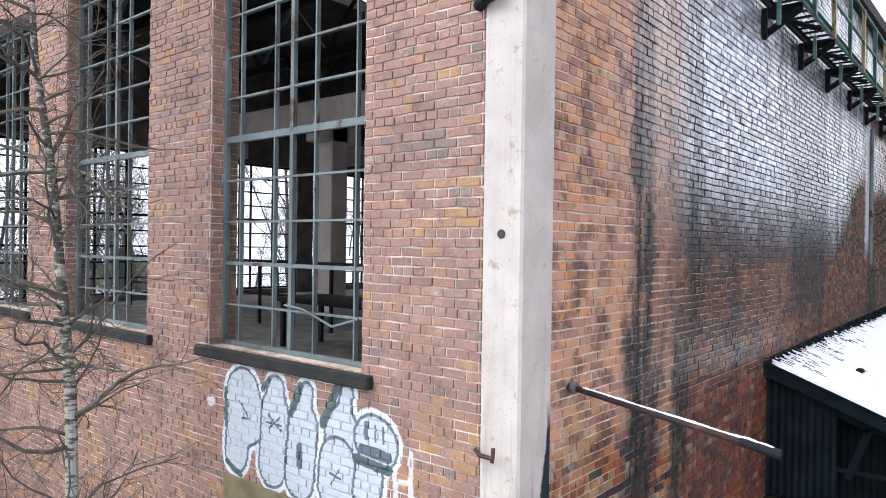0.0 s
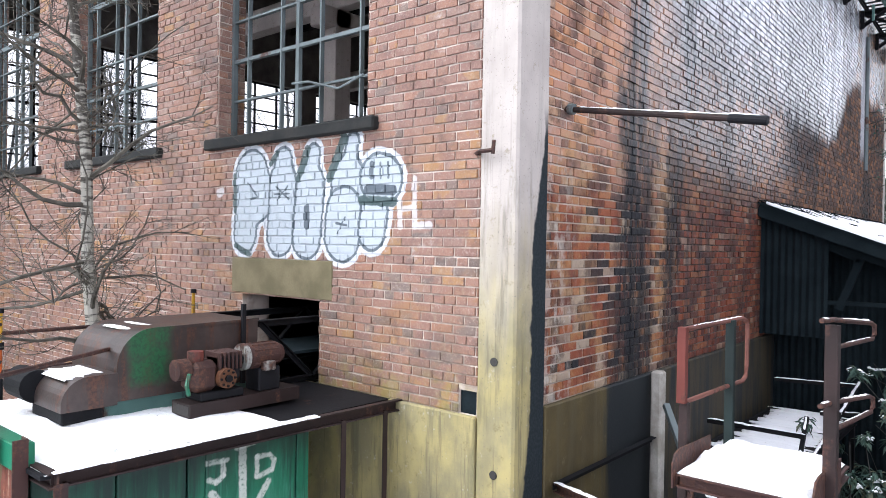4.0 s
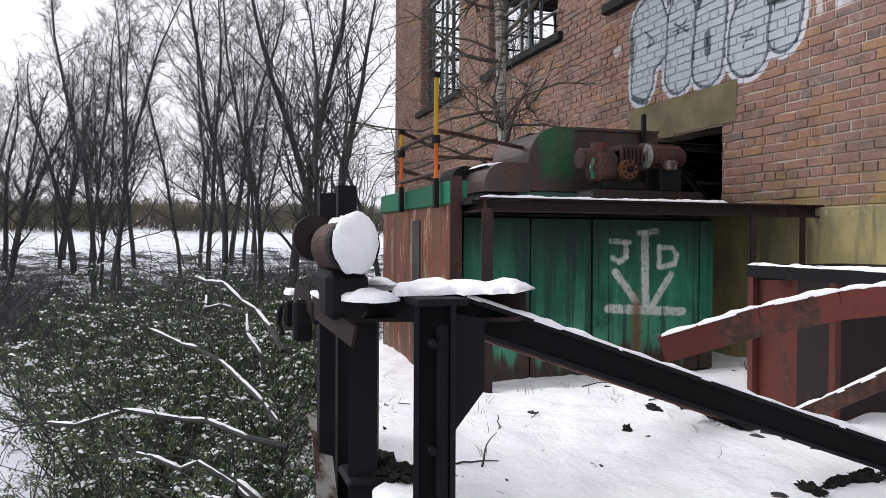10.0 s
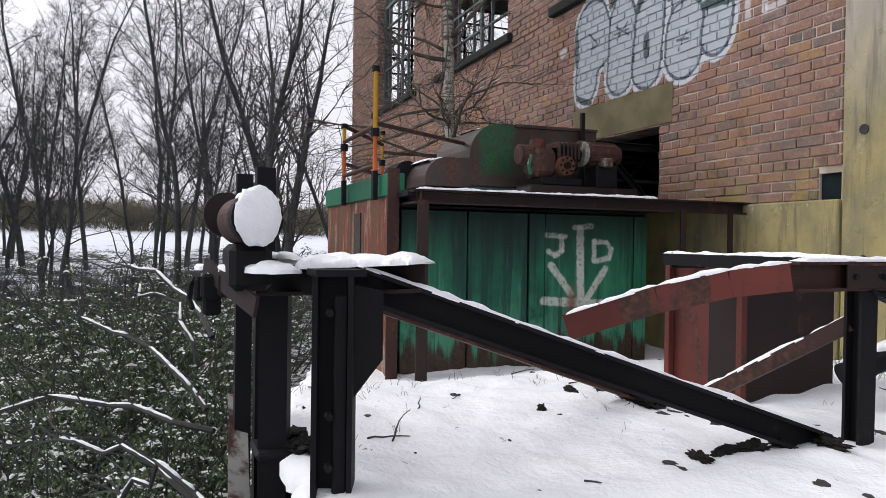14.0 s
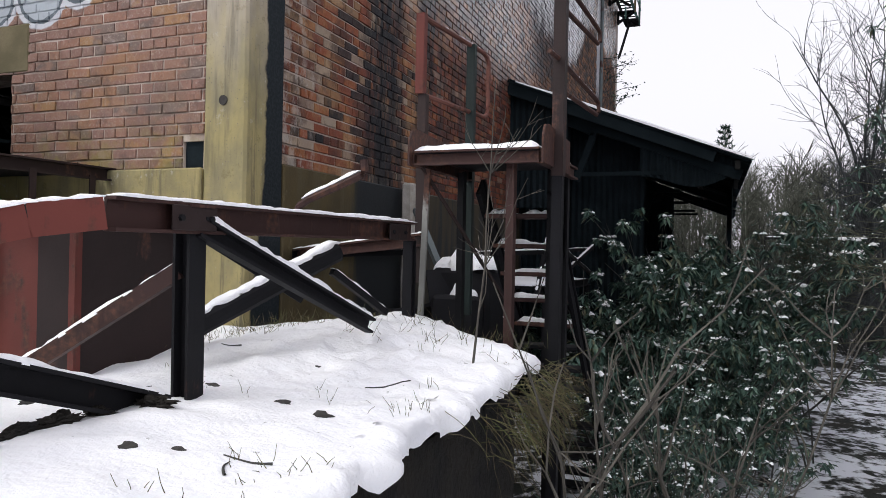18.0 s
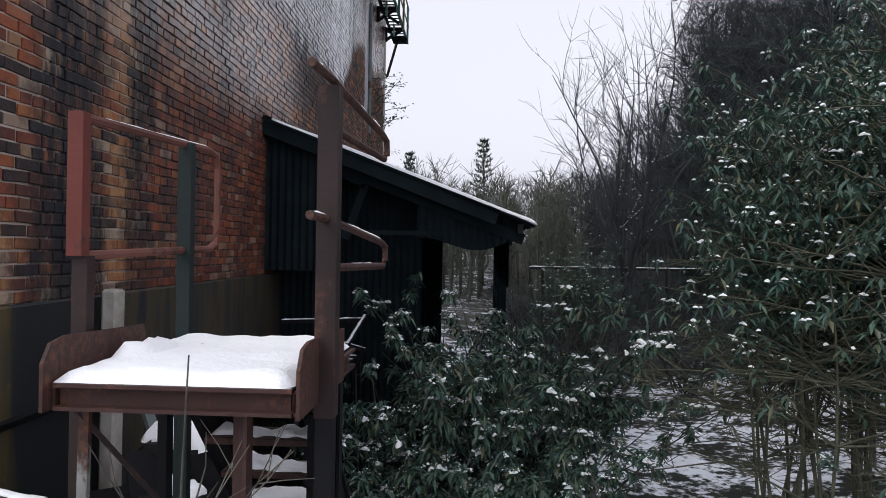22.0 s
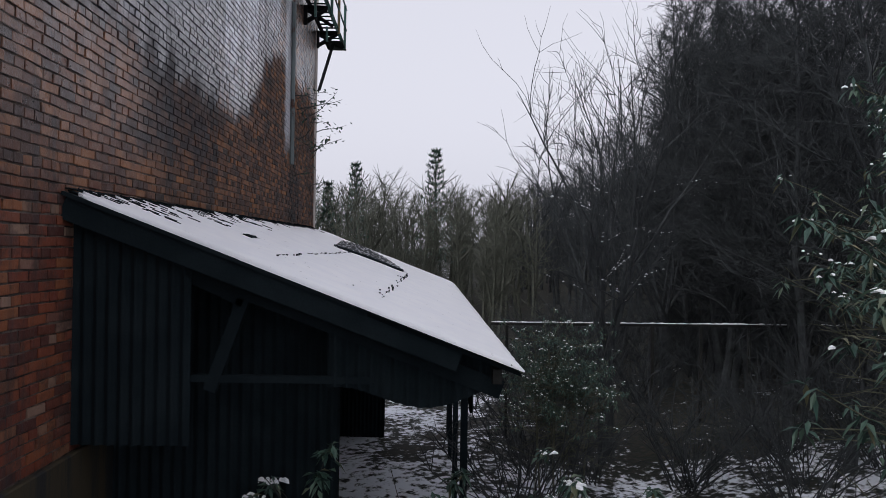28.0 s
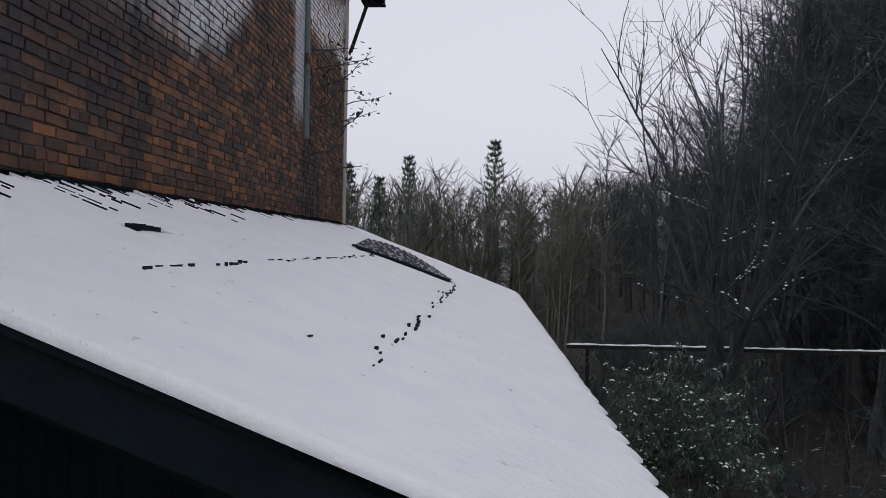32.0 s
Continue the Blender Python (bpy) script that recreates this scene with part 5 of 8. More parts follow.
def yard_rails():
    post = thing("rail_post", (1.36, -2.06, -0.1), "dark rusty steel post of a broken handrail", "post")
    part("post", bar((1.36, -2.06, -0.2), (1.42, -2.13, 0.70), i_outline(0.085, 0.075, 0.012), up=(1, 0, 0)), M_DARKSTEEL, post)
    part("cap_plate", box((1.36, -2.19, 0.695), (1.48, -2.07, 0.705)), M_RUST, post)
    p3 = thing("rail_post", (1.43, -0.28, -0.1), "rusty steel post at the end of the rail", "post")
    part("post", bar((1.43, -0.28, -1.9), (1.43, -0.28, 0.61), i_outline(0.06, 0.06)), M_DARKSTEEL, p3)
    rail = beam_thing("top_rail", [(1.44, -2.50, 0.655), (1.44, -0.26, 0.665)], u_outline(0.05, 0.11), M_RUST, "rusty steel rail with snow on top", "rail", (0.07, 0.018, 0.055), 2)
    for y in (-2.16, -0.52):
        part("splice_plate", box((1.464, y - 0.11, 0.612), (1.474, y + 0.11, 0.70), 0.003), M_BROWN, rail)
        for q in (-0.075, 0.075):
            part("bolt", pipe([(1.473, y + q, 0.655), (1.486, y + q, 0.655)], 0.012, 6), M_DARKSTEEL, rail)
    beam_thing("bent_rail", [(1.44, -2.52, 0.655), (1.32, -2.68, 0.625), (1.17, -2.88, 0.56), (0.96, -3.14, 0.44)], u_outline(0.05, 0.10), M_REDPANEL, "red rusty rail bent down to a broken end", "rail", (0.065, 0.020, 0.05), 3)
    beam_thing("cross_rail", [(0.26, -2.06, 0.675), (1.40, -0.40, 0.675)], rect(0.05, 0.06), M_DARKSTEEL, "dark steel cross rail with snow on top", "rail", (0.055, 0.018, 0.03), 4)
    beam_thing("cross_rail", [(0.26, -2.09, 0.69), (1.40, -2.14, 0.69)], rect(0.05, 0.06), M_DARKSTEEL, "dark steel cross rail with snow on top", "rail", (0.06, 0.020, 0.03), 5)
    beam_thing("fallen_rail", [(1.45, -2.12, 0.63), (1.53, -0.95, 0.17)], u_outline(0.05, 0.075), M_DARKSTEEL, "dark steel rail fallen onto the snow", "rail", (0.05, 0.03, 0.04), 6)
    beam_thing("brace", [(0.72, -2.30, 0.04), (1.37, -2.12, 0.47)], rect(0.04, 0.06), M_RUST, "rusty flat brace leaning against the post", "brace", (0.045, 0.02, 0.03), 7)
    beam_thing("fallen_pipe", [(1.02, -1.72, 0.18), (1.32, -0.95, 0.54)], ring_of(0.055, 12), M_DARKSTEEL, "dark pipe leaning in the snow", "pipe", (0.09, 0.03, 0.045), 8)
    beam_thing("thin_bar", [(0.75, -1.35, 0.62), (1.12, -0.95, 0.28)], rect(0.03, 0.035), M_DARKSTEEL, "thin dark bar under the rails", "bar", (0.03, 0.02, 0.015), 9)
    beam_thing("thin_bar", [(1.33, -1.0, 0.44), (1.42, -0.56, 0.20)], rect(0.03, 0.035), M_DARKSTEEL, "thin dark bar fallen to the snow", "bar", (0.03, 0.02, 0.015), 10)
    bent = thing("bent_handrail", (1.41, -1.46, 0.70), "rusty bent handrail tube dusted with snow", "handrail")
    part("tube", pipe([(1.41, -1.46, 0.70), (1.44, -1.47, 0.745), (1.50, -1.485, 0.772), (1.65, -1.505, 0.822), (1.775, -1.52, 0.868), (1.79, -1.525, 0.885), (1.785, -1.525, 0.93)], 0.017, 8), M_RUST, bent)
    solo("lying_snow", heap((1.46, -1.475, 0.775), (1.77, -1.52, 0.884), 0.03, 0.018, 13), M_SNOW, "narrow ridge of snow on a steel bar", "snow", kind="stuff", smooth=True)
    beam_thing("side_rail", [(0.08, 0.53, 0.50), (1.45, -0.12, 0.62)], u_outline(0.05, 0.08), M_RUST, "rusty rail running from the wall", "rail", (0.05, 0.015, 0.042), 14)
    beam_thing("side_rail", [(0.08, 0.53, 0.50), (0.10, 2.6, 0.52)], l_outline(0.06, 0.06), M_DARKSTEEL, "dark rail running along the wall", "rail")
    beam_thing("leaning_strut", [(0.30, 2.30, 0.95), (0.75, 1.9, 0.35)], rect(0.06, 0.05), M_WINDOW, "pale strut leaning by the wall", "strut")
    pale = thing("white_post", (0.11, 2.55, -0.2), "white painted post against the plinth", "post")
    part("post", box((0.05, 2.48, -1.9), (0.17, 2.62, 1.24), 0.02), plain("lime_wash", (0.52, 0.49, 0.45), (0.30, 0.27, 0.23), 4, 0.9), pale)


yard_rails()


def bin_box():
    b = thing("scrap_hopper", (0.37, -1.6, -0.1), "open rust-red steel hopper standing in the snow", "hopper")
    A, B, C, D = Vector((0.15, -1.97, 0)), Vector((0.18, -1.34, 0)), Vector((0.60, -1.26, 0)), Vector((0.60, -1.90, 0))
    up = Vector((0, 0, 0.70))
    base = Vector((0, 0, -0.12))
    mid = (A + B + C + D) / 4
    for nm, p, q in (("side", A, B), ("back", B, C), ("side", C, D), ("front", D.lerp(A, 0.43), A), ("front", D, D.lerp(A, 0.43))):
        bm = bmesh.new()
        inn = [p.lerp(mid, 0.05), q.lerp(mid, 0.05)]
        vs = [bm.verts.new(v) for v in (p + base, q + base, q + up, p + up, inn[0] + base, inn[1] + base, inn[1] + up, inn[0] + up)]
        for f in ((0, 1, 2, 3), (7, 6, 5, 4), (3, 2, 6, 7), (0, 4, 5, 1), (0, 3, 7, 4), (1, 5, 6, 2)):
            bm.faces.new([vs[i] for i in f])
        bmesh.ops.recalc_face_normals(bm, faces=bm.faces[:])
        part(nm, bm, M_BROWN if q in (C, D) or p in (C, D) else M_REDPANEL, b)
        part("rim", bar(p + up, q + up, l_outline(0.04, 0.04)), M_BROWN, b)
    part("floor_plate", box((0.2, -1.88, -0.1), (0.57, -1.34, -0.06)), M_RUST, b)
    for p in (A, D):
        part("corner_post", bar(p + base + Vector((0.02, -0.02, 0)), p + up + Vector((0.02, -0.02, 0)), rect(0.035, 0.035)), M_REDPANEL, b)


bin_box()


def gantry_end():
    """Steel posts, plates and a roller at the terrace's end."""
    p = thing("gantry_post", (1.22, -4.1, -1.9), "heavy dark steel post with plates and bolts", "post")
    part("post", bar((1.22, -4.115, -1.95), (1.22, -4.115, 0.66), i_outline(0.135, 0.12, 0.016), up=(0.35, 1, 0)), M_DARKSTEEL, p)
    part("web_cover", box((1.255, -4.13, -0.6), (1.285, -4.09, 0.60), 0.006), M_DARKSTEEL, p)
    part("gusset", wedge([(1.235, -4.07, 0.63), (1.235, -3.975, 0.61), (1.235, -3.975, 0.40), (1.235, -4.065, 0.29)], 0.022), M_DARKSTEEL, p)
    part("cap_plate", box((1.15, -4.19, 0.655), (1.295, -4.04, 0.675)), M_DARKSTEEL, p)
    for z in (0.55, 0.25, 0.10):
        part("bolt", pipe([(1.27, -4.145, z), (1.31, -4.15, z)], 0.012, 6), M_DARKSTEEL, p)
    beam_thing("raking_beam", [(1.22, -4.05, 0.633), (1.37, -2.20, -0.012)], u_outline(0.07, 0.10, 0.013), M_DARKSTEEL, "dark raking steel channel with a ridge of snow", "beam", (0.075, 0.022, 0.05), 21)
    beam_thing("raking_beam", [(0.80, -4.02, 0.60), (0.53, -2.40, 0.03)], u_outline(0.07, 0.085, 0.012), M_RUST, "brown raking steel channel with snow lying along it", "beam", (0.075, 0.022, 0.042), 23)
    beam_thing("cross_beam", [(0.86, -4.28, 0.62), (1.27, -3.86, 0.655)], u_outline(0.09, 0.10), M_BROWN, "short rusty cross beam under snow", "beam", (0.11, 0.035, 0.05), 22)
    solo("lying_snow", heap((1.04, -4.17, 0.672), (1.31, -3.87, 0.694), 0.20, 0.036, 31, step=0.015), M_SNOW, "thick cap of snow on the post head", "snow", kind="stuff", smooth=True)
    q = thing("gantry_post", (0.72, -4.215, -1.9), "dark steel post under the roller", "post")
    part("post", bar((0.72, -4.215, -1.95), (0.72, -4.215, 0.60), rect(0.118, 0.10), up=(0.3, 1, 0)), M_DARKSTEEL, q)
    part("foot_plate", box((0.62, -4.29, -0.01), (0.82, -4.13, 0.02), 0.01), M_DARKSTEEL, q)
    for x, y, z, w in ((0.40, -4.295, 1.02, 0.062), (0.30, -4.20, 1.06, 0.075)):
        q = thing("gantry_post", (x, y, -1.9), "dark slim post rising behind the roller", "post")
        part("post", bar((x, y, -1.95), (x, y, z), rect(w, w)), M_DARKSTEEL, q)
    r = thing("conveyor_roller", (0.95, -4.36, 0.62), "rusty conveyor roller with a round cap of snow", "roller")
    a, b = Vector((1.12, -4.335, 0.825)), Vector((0.95, -4.365, 0.818))
    d = (b - a).normalized()
    part("drum", pipe([a, b], 0.076, 28), M_RUST, r)
    f = Vector((0.75, -4.392, 0.846))
    part("shaft", pipe([b, f], 0.022, 10), M_DARKSTEEL, r)
    part("end_ring", pipe([a - d * 0.006, a + d * 0.03], 0.080, 24), M_DARKSTEEL, r)
    part("back_flange", pipe([f, f + d * 0.016], 0.078, 28), M_BROWN, r, "rust-brown disc behind the drum")
    part("cradle", box((0.80, -4.41, 0.60), (1.08, -4.28, 0.745), 0.02), M_DARKSTEEL, r)
    part("bracket_plate", bar((0.80, -4.465, 0.665), (1.127, -4.335, 0.555), rect(0.012, 0.065)), M_BROWN, r)
    part("bracket_arm", bar((0.84, -4.30, 0.615), (1.12, -4.19, 0.625), l_outline(0.12, 0.07, 0.012)), M_DARKSTEEL, r)
    for x, y, z, h in ((0.70, -4.465, 0.545, 0.085), (0.76, -4.44, 0.50, 0.12), (0.83, -4.45, 0.56, 0.085), (0.88, -4.40, 0.57, 0.08)):
        part("clamp", box((x, y - 0.03, z), (x + 0.045, y + 0.03, z + h), 0.010), M_DARKSTEEL, r)
    part("hook", pipe([(0.72, -4.49, 0.62), (0.70, -4.505, 0.60), (0.70, -4.51, 0.55), (0.73, -4.50, 0.52)], 0.010, 6), M_DARKSTEEL, r)
    for k, (x, y, z, w) in enumerate(((0.74, -4.47, 0.655, 0.045), (0.80, -4.445, 0.64, 0.05), (0.90, -4.41, 0.655, 0.04))):
        solo("lying_snow", heap((x - 0.03, y - 0.01, z), (x + 0.04, y + 0.01, z), w, 0.026, 35 + k, step=0.012), M_SNOW, "small lump of snow on the roller clamp", "snow", kind="stuff", smooth=True)
    bm = bmesh.new()
    bmesh.ops.create_icosphere(bm, subdivisions=4, radius=1)
    for v in bm.verts:
        w = 1.04 + 0.10 * noise.noise(v.co * 2.5) + 0.07 * noise.noise(v.co * 6) + 0.07 * noise.noise(v.co * 13)
        v.co = Vector((v.co.x * 0.028, v.co.y * 0.068, v.co.z * 0.088)) * w
    bm.transform(Matrix.Translation(a - d * 0.008 + Vector((0, 0, 0.004))) @ Matrix.Rotation(math.atan2(d.y, d.x), 4, "Z"))
    solo("lying_snow", heap((0.96, -4.36, 0.886), (1.06, -4.345, 0.892), 0.07, 0.022, 39, step=0.012), M_SNOW, "small drift of snow on the drum", "snow", kind="stuff", smooth=True)
    solo("snow_cap", bm, M_SNOW, "round plaster of snow on the roller end", "snow", kind="stuff", smooth=True)
    solo("lying_snow", heap((1.00, -4.36, 0.66), (1.18, -4.24, 0.66), 0.13, 0.05, 33, step=0.03), M_SNOW, "lump of snow on the roller bracket", "snow", kind="stuff", smooth=True)
    solo("lying_snow", heap((0.78, -4.30, 0.70), (1.02, -4.20, 0.70), 0.06, 0.03, 34, step=0.03), M_SNOW, "snow along the short beam", "snow", kind="stuff", smooth=True)
    k = thing("edge_plate", (0.2, -4.25, -0.5), "curved grey-brown edge plate along the bank", "plate")
    part("plate", pipe_strip([(0.10, -4.25, 0.06), (0.34, -4.265, 0.03), (0.55, -4.285, -0.06), (0.78, -4.305, -0.16), (1.02, -4.34, -0.32), (1.30, -4.40, -0.58)], 0.075), M_PALESTEEL, k)


def wedge(corners, thick):
    """A flat plate through corners, with thickness along x."""
    bm = bmesh.new()
    f = bm.faces.new([bm.verts.new(c) for c in corners])
    for v in bmesh.ops.extrude_face_region(bm, geom=[f])["geom"]:
        if isinstance(v, bmesh.types.BMVert):
            v.co.x += thick
    bmesh.ops.recalc_face_normals(bm, faces=bm.faces[:])
    return bm


def pipe_strip(pts, w):
    """A bent plate w wide lying along pts, tipped towards the yard."""
    bm = bmesh.new()
    rows = [[bm.verts.new(Vector(p) + Vector((0, dy, dz))) for dy, dz in ((0, 0), (-w, 0.03), (-w, 0.018), (0, -0.012))] for p in pts]
    for a, b in zip(rows, rows[1:]):
        for k in range(4):
            bm.faces.new((a[k], a[(k + 1) % 4], b[(k + 1) % 4], b[k]))
    bm.faces.new(rows[0])
    bm.faces.new(rows[-1])
    bmesh.ops.recalc_face_normals(bm, faces=bm.faces[:])
    return bm


gantry_end()


# ---- stair platform by the side wall ----
def platform():
    p = thing("stair_platform", (1.85, 0.0, 1.08), "rusty steel stair platform under smooth snow", "platform")
    x0, x1, y0, y1 = 1.48, 2.23, -0.33, 0.62
    part("front_beam", bar((x0, y0, 1.095), (x1, y0, 1.095), u_outline(0.05, 0.085), up=(0, 0, 1)), M_RUST, p)
    for x in (x0, x1):
        part("side_beam", bar((x, y0, 1.09), (x, y1, 1.09), u_outline(0.04, 0.08)), M_RUST, p)
    part("deck_plate", box((x0, y0, 1.12), (x1, y1, 1.138)), M_DARKSTEEL, p)
    for x, a, b in ((x0 - 0.03, y0 - 0.05, 0.28), (x1 + 0.02, y0 - 0.05, 0.30)):
        bm = wedge([(x, a, 1.05), (x, b, 1.05), (x, b, 1.255), (x, a + 0.12, 1.275), (x, a + 0.04, 1.26), (x, a, 1.2)], 0.012)
        part("toe_plate", bm, M_RUST, p)
    for x, y in ((2.045, -0.27), (x1 - 0.06, 0.2), (x0 + 0.05, 0.3), (x1 - 0.06, 0.58)):
        part("leg", bar((x, y, -2.0), (x, y, 1.08), l_outline(0.06, 0.06, 0.012)), M_RUST if y < 0 else M_DARKSTEEL, p)
    part("brace", bar((x0 + 0.05, -0.26, 1.04), (x0 - 0.12, 0.0, -0.6), rect(0.035, 0.02)), M_PALESTEEL, p, "pale flat brace")
    part("brace", bar((x0 + 0.02, -0.28, 1.05), (x0 + 0.42, 0.25, 0.2), rect(0.022, 0.015)), M_BROWN, p)
    bm = bmesh.new()
    n, g = 26, []
    for j in range(n + 1):
        row = []
        for i in range(n + 1):
            x, y = x0 - 0.01 + (x1 - x0 + 0.005) * i / n, y0 - 0.012 + (y1 - y0) * j / n
            e = min(i, n - i, j, n - j)
            h = 0.045 + 0.016 * noise.noise(Vector((x * 3, y * 3, 8))) + 0.008 * noise.noise(Vector((x * 11, y * 11, 3)))
            if i < 5 and 8 < j < 17:
                h += 0.03 + 0.03 * noise.noise(Vector((x * 30, y * 30, 1)))
            row.append(bm.verts.new((x, y + 0.010 * noise.noise(Vector((x * 9, 0, 2))), 1.136 + (0.002 if e == 0 else h * (0.7 if e == 1 else 1)))))
        g.append(row)
    for j in range(n):
        for i in range(n):
            bm.faces.new((g[j][i], g[j][i + 1], g[j + 1][i + 1], g[j + 1][i]))
    solo("platform_snow", bm, M_SNOW, "smooth sheet of snow on the stair platform", "snow", kind="stuff", smooth=True)
    # guard towards the wall
    gl = thing("handrail", (1.40, -0.1, 0.3), "rusty handrail loop between channel posts", "handrail")
    part("post", bar((1.40, -0.10, 1.53), (1.40, -0.10, 2.03), u_outline(0.055, 0.05)), M_REDPANEL, gl, "red-brown channel post")
    part("lower_post", bar((1.41, -0.08, 0.35), (1.41, -0.08, 1.53), u_outline(0.055, 0.05)), M_BROWN, gl)
    part("post", bar((1.47, 0.63, 0.1), (1.47, 0.63, 2.03), u_outline(0.06, 0.05)), M_TEAL, gl, "dark green channel post")
    part("rail", pipe([(1.405, -0.10, 2.015), (1.465, 0.63, 2.025), (1.485, 0.84, 2.03), (1.49, 0.91, 2.01), (1.492, 0.94, 1.95), (1.492, 0.94, 1.66), (1.49, 0.92, 1.58), (1.487, 0.85, 1.555), (1.465, 0.63, 1.55), (1.405, -0.10, 1.53)], 0.017, 8), M_REDRUST, gl)
    solo("lying_snow", heap((1.41, -0.04, 2.027), (1.48, 0.82, 2.044), 0.018, 0.006, 19), M_SNOW, "narrow ridge of snow on a handrail", "snow", kind="stuff", smooth=True)
    gr = thing("handrail", (2.28, -0.1, 1.0), "tall rusty post with snow-dusted handrail loops", "handrail")
    part("post", bar((2.28, -0.10, 1.0), (2.28, -0.10, 2.12), u_outline(0.07, 0.07)), M_BROWN, gr)
    part("lower_post", bar((2.28, -0.10, -1.9), (2.28, -0.10, 1.0), u_outline(0.06, 0.06)), M_DARKSTEEL, gr)
    for z in (2.15, 1.67):
        part("rail", pipe([(2.26, -0.29, z + 0.006), (2.28, -0.10, z), (2.35, 0.66, z - 0.07), (2.36, 0.72, z - 0.09), (2.36, 0.725, z - 0.15), (2.355, 0.68, z - 0.175), (2.28, -0.08, z - 0.165)], 0.015, 8), M_RUST, gr)
        solo("lying_snow", heap((2.262, -0.26, z + 0.016), (2.345, 0.62, z - 0.053), 0.022, 0.012, int(z * 10)), M_SNOW, "narrow ridge of snow on a handrail", "snow", kind="stuff", smooth=True)
        solo("lying_snow", heap((2.285, 0.0, z - 0.158), (2.35, 0.66, z - 0.163), 0.016, 0.007, int(z * 10) + 3), M_SNOW, "narrow ridge of snow on a handrail", "snow", kind="stuff", smooth=True)
    st = thing("steel_stair", (1.95, 2.2, -1.9), "steel stair with snow on its upper treads", "stair")
    for x in (1.685, 2.155):
        part("stringer", bar((x, 0.26, 0.98), (x, 3.06, -1.89), u_outline(0.03, 0.15)), M_DARKSTEEL, st)
    for k in range(1, 15):
        z, y = 1.0 - 0.195 * k, 0.20 + 0.19 * k
        part("tread", box((1.70, y - 0.09, z - 0.03), (2.14, y + 0.10, z), 0.004), M_RUST if k < 6 else M_DARKSTEEL, st)
        if k > 5:
            continue
        solo("tread_snow", heap((1.715, y, z - 0.004), (2.125, y + 0.01, z - 0.004), 0.17, 0.045, 60 + k), M_SNOW, "snow lying on a stair tread", "snow", "snowy treads", kind="stuff", smooth=True)
    # gangway along the wall
    gw = thing("gangway", (0.6, 5.4, 0.1), "low steel gangway by the wall under snow", "gangway")
    part("deck_plate", box((0.08, 4.0, 0.10), (1.2, 6.85, 0.14)), M_DARKSTEEL, gw)
    for x in (0.1, 1.2):
        part("edge_beam", bar((x, 3.9, 0.10), (x, 6.9, 0.10), u_outline(0.05, 0.10)), M_DARKSTEEL, gw)
        for y in (4.1, 5.4, 6.7):
            part("leg", bar((x, y, -2.0), (x, y, 0.06), rect(0.07, 0.07)), M_DARKSTEEL, gw)
    for a, b in (((1.25, 3.9, 0.12), (1.25, 6.9, 0.65)), ((1.25, 6.9, 0.2), (1.25, 4.6, 0.62)), ((0.1, 6.95, 0.55), (1.25, 6.95, 0.6)), ((1.25, 3.4, 0.0), (1.25, 3.9, 0.7)), ((0.2, 3.8, 0.50), (1.3, 3.6, 0.55)), ((0.1, 3.9, 0.1), (1.1, 3.3, -0.3))):
        part("loose_rail", bar(a, b, rect(0.04, 0.05)), M_DARKSTEEL, gw)
        solo("lying_snow", heap(Vector(a) + Vector((0, 0, 0.022)), Vector(b) + Vector((0, 0, 0.022)), 0.04, 0.02, int(100 * b[2]) + 5), M_SNOW, "narrow ridge of snow on a loose rail", "snow", kind="stuff", smooth=True)
    solo("gangway_snow", heap((0.65, 4.05, 0.135), (0.65, 6.85, 0.135), 1.0, 0.06, 77), M_SNOW, "snow lying on the gangway", "snow", kind="stuff", smooth=True)
    solo("snow_heap", heap((0.86, 1.84, 0.38), (1.32, 1.57, 0.40), 0.36, 0.18, 78), M_SNOW, "lump of snow on steel junk below the platform", "snow", kind="stuff", smooth=True)
    solo("snow_heap", heap((1.06, 1.44, 0.17), (1.26, 1.36, 0.14), 0.15, 0.12, 79, step=0.02), M_SNOW, "dusting of snow on a ledge of the steel junk", "snow", kind="stuff", smooth=True)
    jk = thing("steel_junk", (1.1, 1.6, -1.0), "heap of dark sheet steel below the platform", "scrap")
    part("sheet", box((0.80, 1.52, -1.9), (1.34, 1.98, 0.40), 0.04), M_DARKSTEEL, jk)
    part("sheet", box((0.90, 1.30, -1.9), (1.30, 1.52, 0.18), 0.03), M_DARKSTEEL, jk)
    part("sheet", box((0.4, 1.0, -1.0), (0.9, 1.9, 0.05), 0.03, Matrix.Rotation(-0.2, 3, "Y")), M_DARKSTEEL, jk)
    part("torn_flap", bar((0.86, 1.50, 0.38), (1.10, 1.28, -0.35), rect(0.20, 0.012)), M_DARKSTEEL, jk)


M_REDRUST = rusty("red_brown_steel", (0.165, 0.064, 0.048), 0.26)
M_TEAL = rusty("dark_green_steel", (0.010, 0.020, 0.019), 0.12)
platform()

